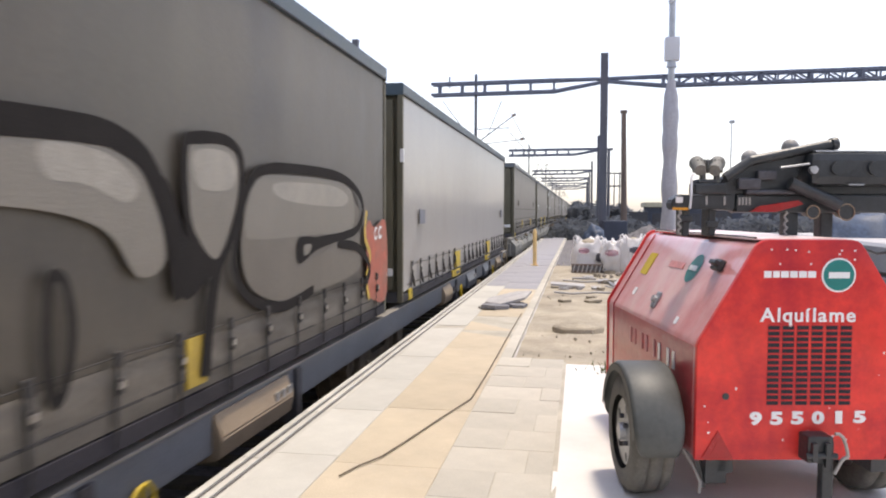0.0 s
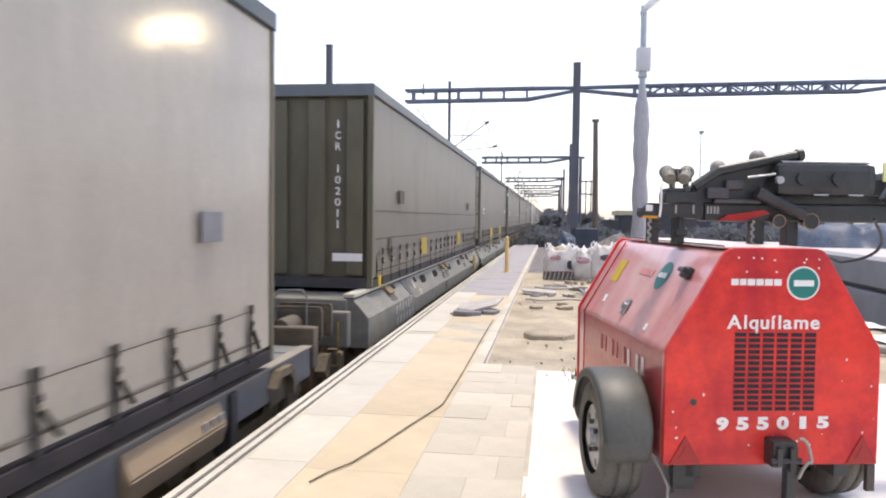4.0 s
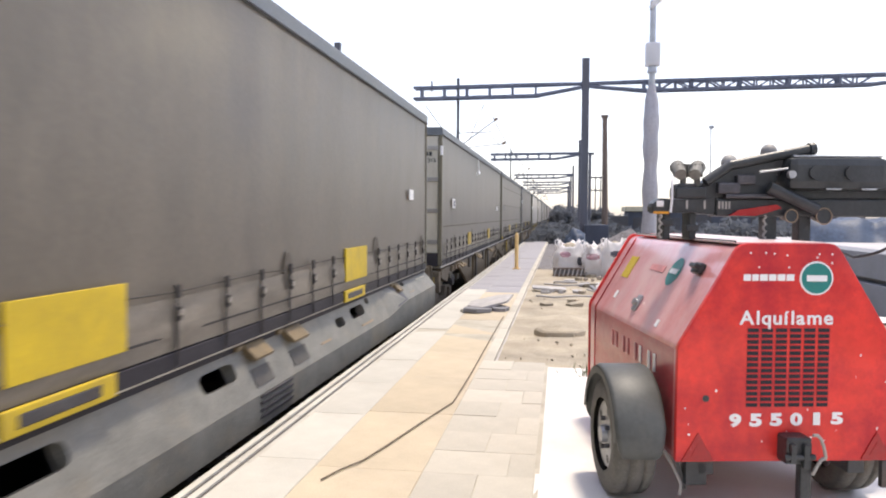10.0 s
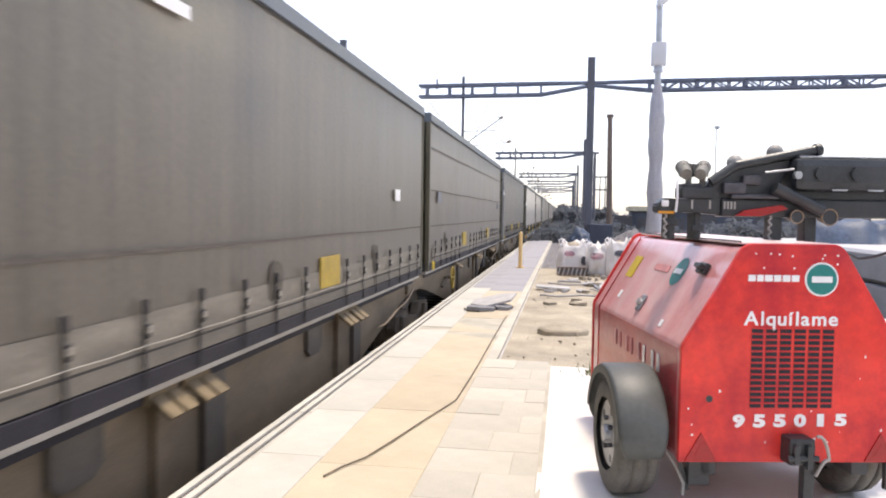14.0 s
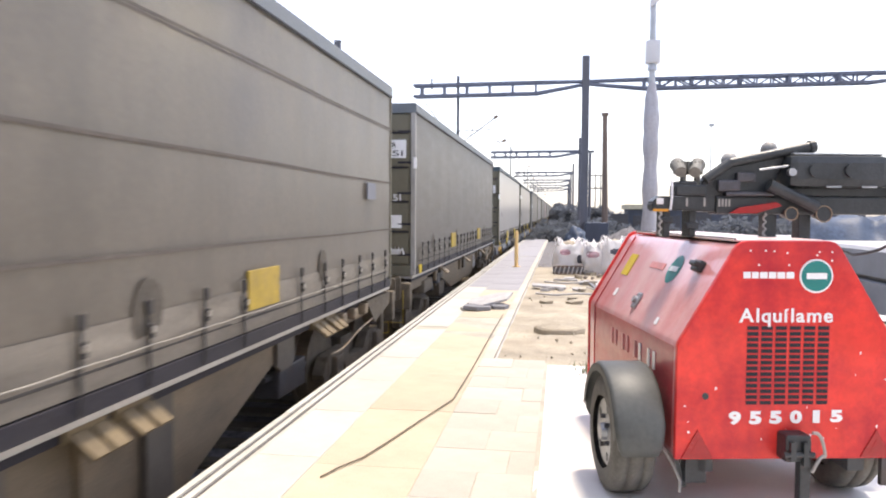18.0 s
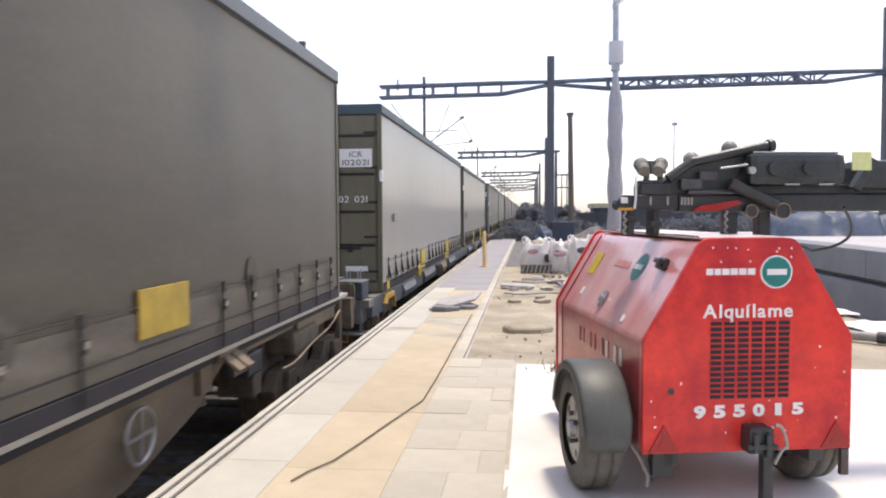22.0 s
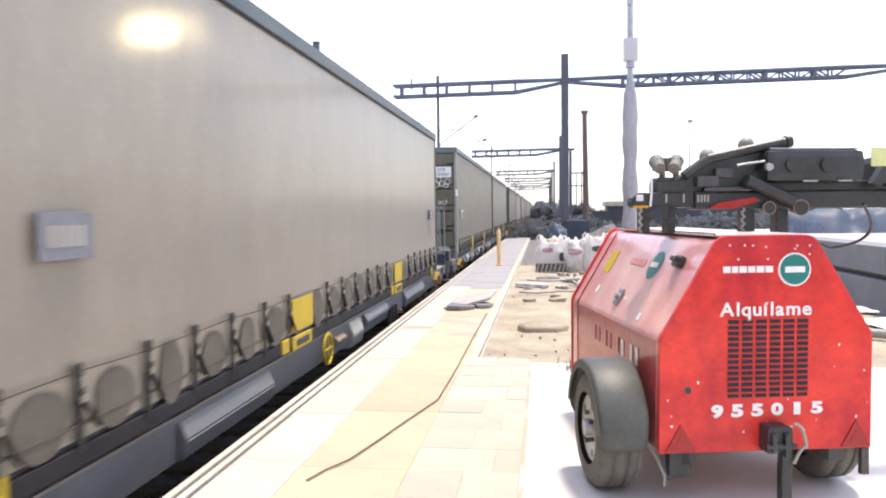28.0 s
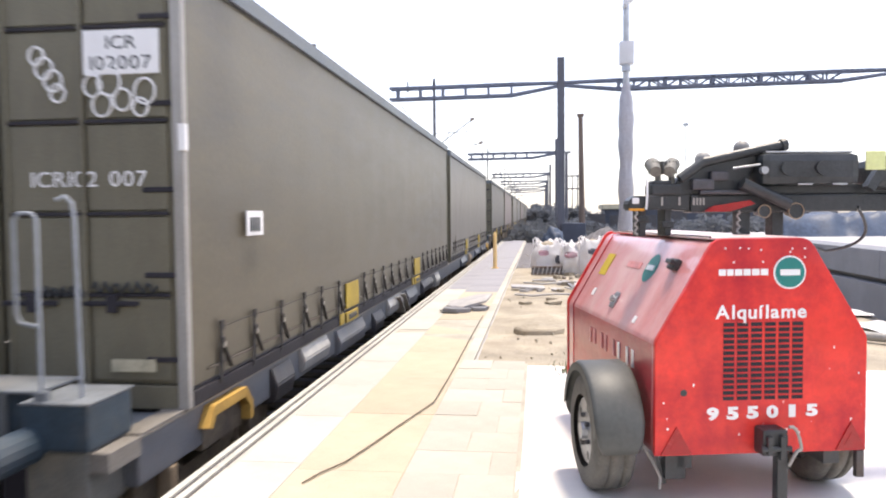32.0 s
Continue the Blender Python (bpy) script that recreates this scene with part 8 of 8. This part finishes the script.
    # white loops sprayed on the doors of one body
    th, L, H = BODIES[9]
    for k, (x, z, r) in enumerate(((0.68, H - 0.86, 0.06), (0.79, H - 0.84, 0.075), (0.74, H - 0.98, 0.065), (0.88, H - 0.95, 0.06), (1.03, H - 0.9, 0.07), (1.0, H - 1.0, 0.05), (0.3, H - 0.66, 0.05), (0.35, H - 0.74, 0.06), (0.41, H - 0.82, 0.06), (0.44, H - 0.9, 0.05))):
        path_tube("sprayed_loop", [(x + r * math.cos(a), 0.002, z + 1.15 * r * math.sin(a)) for a in (2 * math.pi * j / 16 for j in range(16))], 0.0085, WHITE, th, cyclic=True)
    for x0, x1, z in ((0.24, 0.6, 0.75), (0.64, 1.08, 0.78)):
        path_tube("sprayed_scrawl", [(x0 + (x1 - x0) * j / 20, 0.0, z + 0.04 * math.sin(j * 1.9)) for j in range(21)], 0.01, BLACK, th)
    th, L, H = BODIES[6]
    path_tube("sprayed_scrawl", [(0.62 + 0.48 * j / 24, 0.0, 0.38 + 0.06 * math.sin(j * 2.3)) for j in range(25)], 0.011, WHITE, th)
    path_tube("sprayed_scrawl", [(0.85 - 0.01 * j, 0.0, 0.28 - 0.02 * j) for j in range(6)], 0.012, WHITE, th)
    part("label_plate", boxes((0.66, 1.06, 0.004, 0.01, H - 1.92, H - 1.72)), WHITE, th)


marks()


# ---- graffiti on the first body ----
SPRAY_DARK = surface("dark_spray", (0.018, 0.016, 0.015), 0.85, vary=0.2, scale=6, dirt=(0.045, 0.04, 0.035), dirt_amount=0.3, spec=0.15)
SPRAY_FAINT = surface("thin_silver_spray", (0.135, 0.12, 0.096), 0.6, vary=0.15, scale=3, dirt=(0.1, 0.088, 0.07), dirt_amount=0.6)
SPRAY_PALE = surface("silver_spray", (0.17, 0.155, 0.127), 0.5, vary=0.12, scale=3, dirt=(0.17, 0.15, 0.12), dirt_amount=0.5)
SPRAY_SILVER = surface("bright_silver_spray", (0.27, 0.25, 0.21), 0.5, vary=0.2, scale=3, dirt=(0.24, 0.22, 0.18), dirt_amount=0.6)
SPRAY_RED = surface("orange_red_spray", (0.4, 0.1, 0.06), 0.6, vary=0.3, scale=7, dirt=(0.22, 0.14, 0.1), dirt_amount=0.7, dirt_from=0.42)
SPRAY_YELLOW = surface("yellow_spray", (0.62, 0.42, 0.06), 0.6, vary=0.2, scale=4)


def smooth_path(pts, n=8, closed=False):
    """A rounded line through the points."""
    P = [Vector((0, *p)) for p in pts]
    out = []
    m = len(P)
    for i in range(m if closed else m - 1):
        a, b, c, d = (P[(i + k) % m] if closed else P[min(max(i + k, 0), m - 1)] for k in (-1, 0, 1, 2))
        for j in range(n):
            t = j / n
            out.append(0.5 * ((2 * b) + (c - a) * t + (2 * a - 5 * b + 4 * c - d) * t * t + (3 * b - a - 3 * c + d) * t ** 3))
    if not closed:
        out.append(P[-1])
    return out


def spray_line(th, pts, w, mat, off, closed=False, name="sprayed_outline"):
    pts = [(y - 0.06, z) for y, z in pts]
    path = smooth_path(pts, 8, closed)
    bm = bmesh.new()
    n = len(path)
    left, right = [], []
    for i, p in enumerate(path):
        a, b = path[(i - 1) % n if closed else max(i - 1, 0)], path[(i + 1) % n if closed else min(i + 1, n - 1)]
        d = (b - a).normalized() if (b - a).length > 1e-6 else Vector((0, 1, 0))
        q = Vector((0, -d.z, d.y)) * w / 2 * (1 + 0.15 * noise.noise(p * 4))
        left.append(bm.verts.new((HALF + off, *(p + q).yz)))
        right.append(bm.verts.new((HALF + off, *(p - q).yz)))
    for i in range(n if closed else n - 1):
        j = (i + 1) % n
        f = bm.faces.new((left[i], right[i], right[j], left[j]))
    bmesh.ops.recalc_face_normals(bm, faces=bm.faces[:])
    return part(name, bm, mat, th)


def spray_fill(th, pts, mat, off, name="sprayed_fill"):
    pts = [(y - 0.06, z) for y, z in pts]
    path = smooth_path(pts, 8, True)
    bm = bmesh.new()
    bm.faces.new([bm.verts.new((HALF + off, *p.yz)) for p in path])
    bmesh.ops.triangulate(bm, faces=bm.faces[:])
    bmesh.ops.recalc_face_normals(bm, faces=bm.faces[:])
    return part(name, bm, mat, th)


def graffiti():
    th, L, H = BODIES[0]
    n_arch = [(5.4, 1.3), (6.4, 1.48), (7.3, 1.52), (8.17, 1.55), (8.48, 1.52), (8.7, 1.42), (8.86, 1.2), (8.95, 0.98), (9.01, 0.69)]
    v = [(9.09, 1.54), (9.18, 1.6), (9.62, 1.62), (9.82, 1.5), (9.76, 1.17), (9.47, 0.85), (9.16, 1.03), (9.08, 1.31)]
    c = [(11.2, 0.52), (10.52, 0.46), (9.98, 0.57), (9.71, 0.78), (9.76, 1.07), (9.93, 1.35), (10.2, 1.47), (10.9, 1.51), (11.87, 1.5), (12.48, 1.38), (12.69, 1.19), (12.4, 0.98), (11.3, 0.92)]
    # silver fills, fading into the tarpaulin below
    spray_fill(th, [(5.6, 1.25), (6.5, 1.42), (7.6, 1.5), (8.17, 1.5), (8.46, 1.46), (8.68, 1.36), (8.81, 1.17), (8.86, 0.9), (8.6, 0.85), (8.3, 1.1), (7.6, 1.2), (6.5, 1.15)], SPRAY_PALE, 0.024)
    spray_fill(th, [(7.9, 1.46), (8.2, 1.47), (8.45, 1.42), (8.62, 1.3), (8.5, 1.22), (8.2, 1.3), (7.95, 1.32)], SPRAY_SILVER, 0.0255)
    spray_fill(th, v, SPRAY_PALE, 0.024)
    spray_fill(th, [(9.2, 1.52), (9.6, 1.55), (9.74, 1.45), (9.66, 1.32), (9.25, 1.32)], SPRAY_SILVER, 0.0255)
    spray_fill(th, [(10.0, 1.37), (10.21, 1.44), (11.87, 1.45), (12.34, 1.34), (12.3, 1.0), (11.19, 0.98), (10.16, 0.98), (9.87, 1.04)], SPRAY_PALE, 0.024)
    spray_fill(th, [(10.4, 1.38), (11.3, 1.41), (11.9, 1.39), (12.2, 1.3), (11.9, 1.22), (10.6, 1.26)], SPRAY_SILVER, 0.0255)
    spray_fill(th, [(9.85, 1.1), (10.2, 1.3), (12.4, 1.25), (12.5, 1.0), (12.6, 0.6), (11.4, 0.5), (10.5, 0.5), (9.9, 0.7)], SPRAY_FAINT, 0.0225)
    # outlines
    spray_line(th, n_arch, 0.13, SPRAY_DARK, 0.028)
    spray_line(th, v, 0.075, SPRAY_DARK, 0.0285, True)
    spray_line(th, c, 0.08, SPRAY_DARK, 0.029)
    spray_line(th, [(11.86, 0.88), (12.55, 0.8), (12.95, 0.58), (12.72, 0.37)], 0.09, SPRAY_DARK, 0.0292)
    spray_fill(th, [(8.8, 1.32), (8.9, 1.33), (9.1, 1.03), (9.42, 0.86), (9.34, 0.77), (9.05, 0.68), (8.95, 0.95)], SPRAY_DARK, 0.0295)
    spray_line(th, [(9.47, 0.86), (9.37, 0.6), (9.29, 0.19)], 0.12, SPRAY_DARK, 0.0297)
    spray_fill(th, [(10.86, 0.96), (11.4, 0.95), (12.02, 0.92), (11.3, 0.85), (10.86, 0.76)], SPRAY_DARK, 0.0294)
    spray_fill(th, [(10.98, 0.9), (11.14, 0.9), (11.1, 0.84), (10.98, 0.82)], SPRAY_PALE, 0.031)
    spray_line(th, [(7.95, 0.9), (8.04, 0.86), (8.08, 0.65), (8.03, 0.43), (7.95, 0.36), (7.91, 0.54), (7.92, 0.75)], 0.055, SPRAY_DARK, 0.0298, True)
    spray_line(th, [(6.2, 0.9), (6.1, 0.6), (6.15, 0.3)], 0.1, SPRAY_DARK, 0.0298)
    # orange-red flame with its yellow edge
    spray_fill(th, [(12.81, 0.95), (12.96, 1.08), (13.16, 1.0), (13.66, 1.04), (13.68, 0.2), (12.96, 0.26), (12.84, 0.45), (12.98, 0.65)], SPRAY_RED, 0.0235)
    spray_line(th, [(12.84, 1.18), (12.78, 0.92), (12.98, 0.7), (12.84, 0.48), (12.94, 0.24)], 0.06, SPRAY_YELLOW, 0.0275)
    for y, z in ((13.2, 0.93), (13.38, 0.94)):
        spray_line(th, [(y + 0.07, z + 0.05), (y, z + 0.06), (y - 0.05, z), (y, z - 0.06), (y + 0.07, z - 0.03)], 0.03, WHITE, 0.0285, name="sprayed_letter")



graffiti()


# ---- what moves ----
def motions():
    times = [0, 4, 8, 12, 16, 20, 24, 28, 29.3, 30, 31, 32]
    for th, s in moving:
        base = th.matrix_basis.translation.copy()
        walk(th, [(t, pose(base.x, s - train_at(t), base.z)) for t in times])


motions()
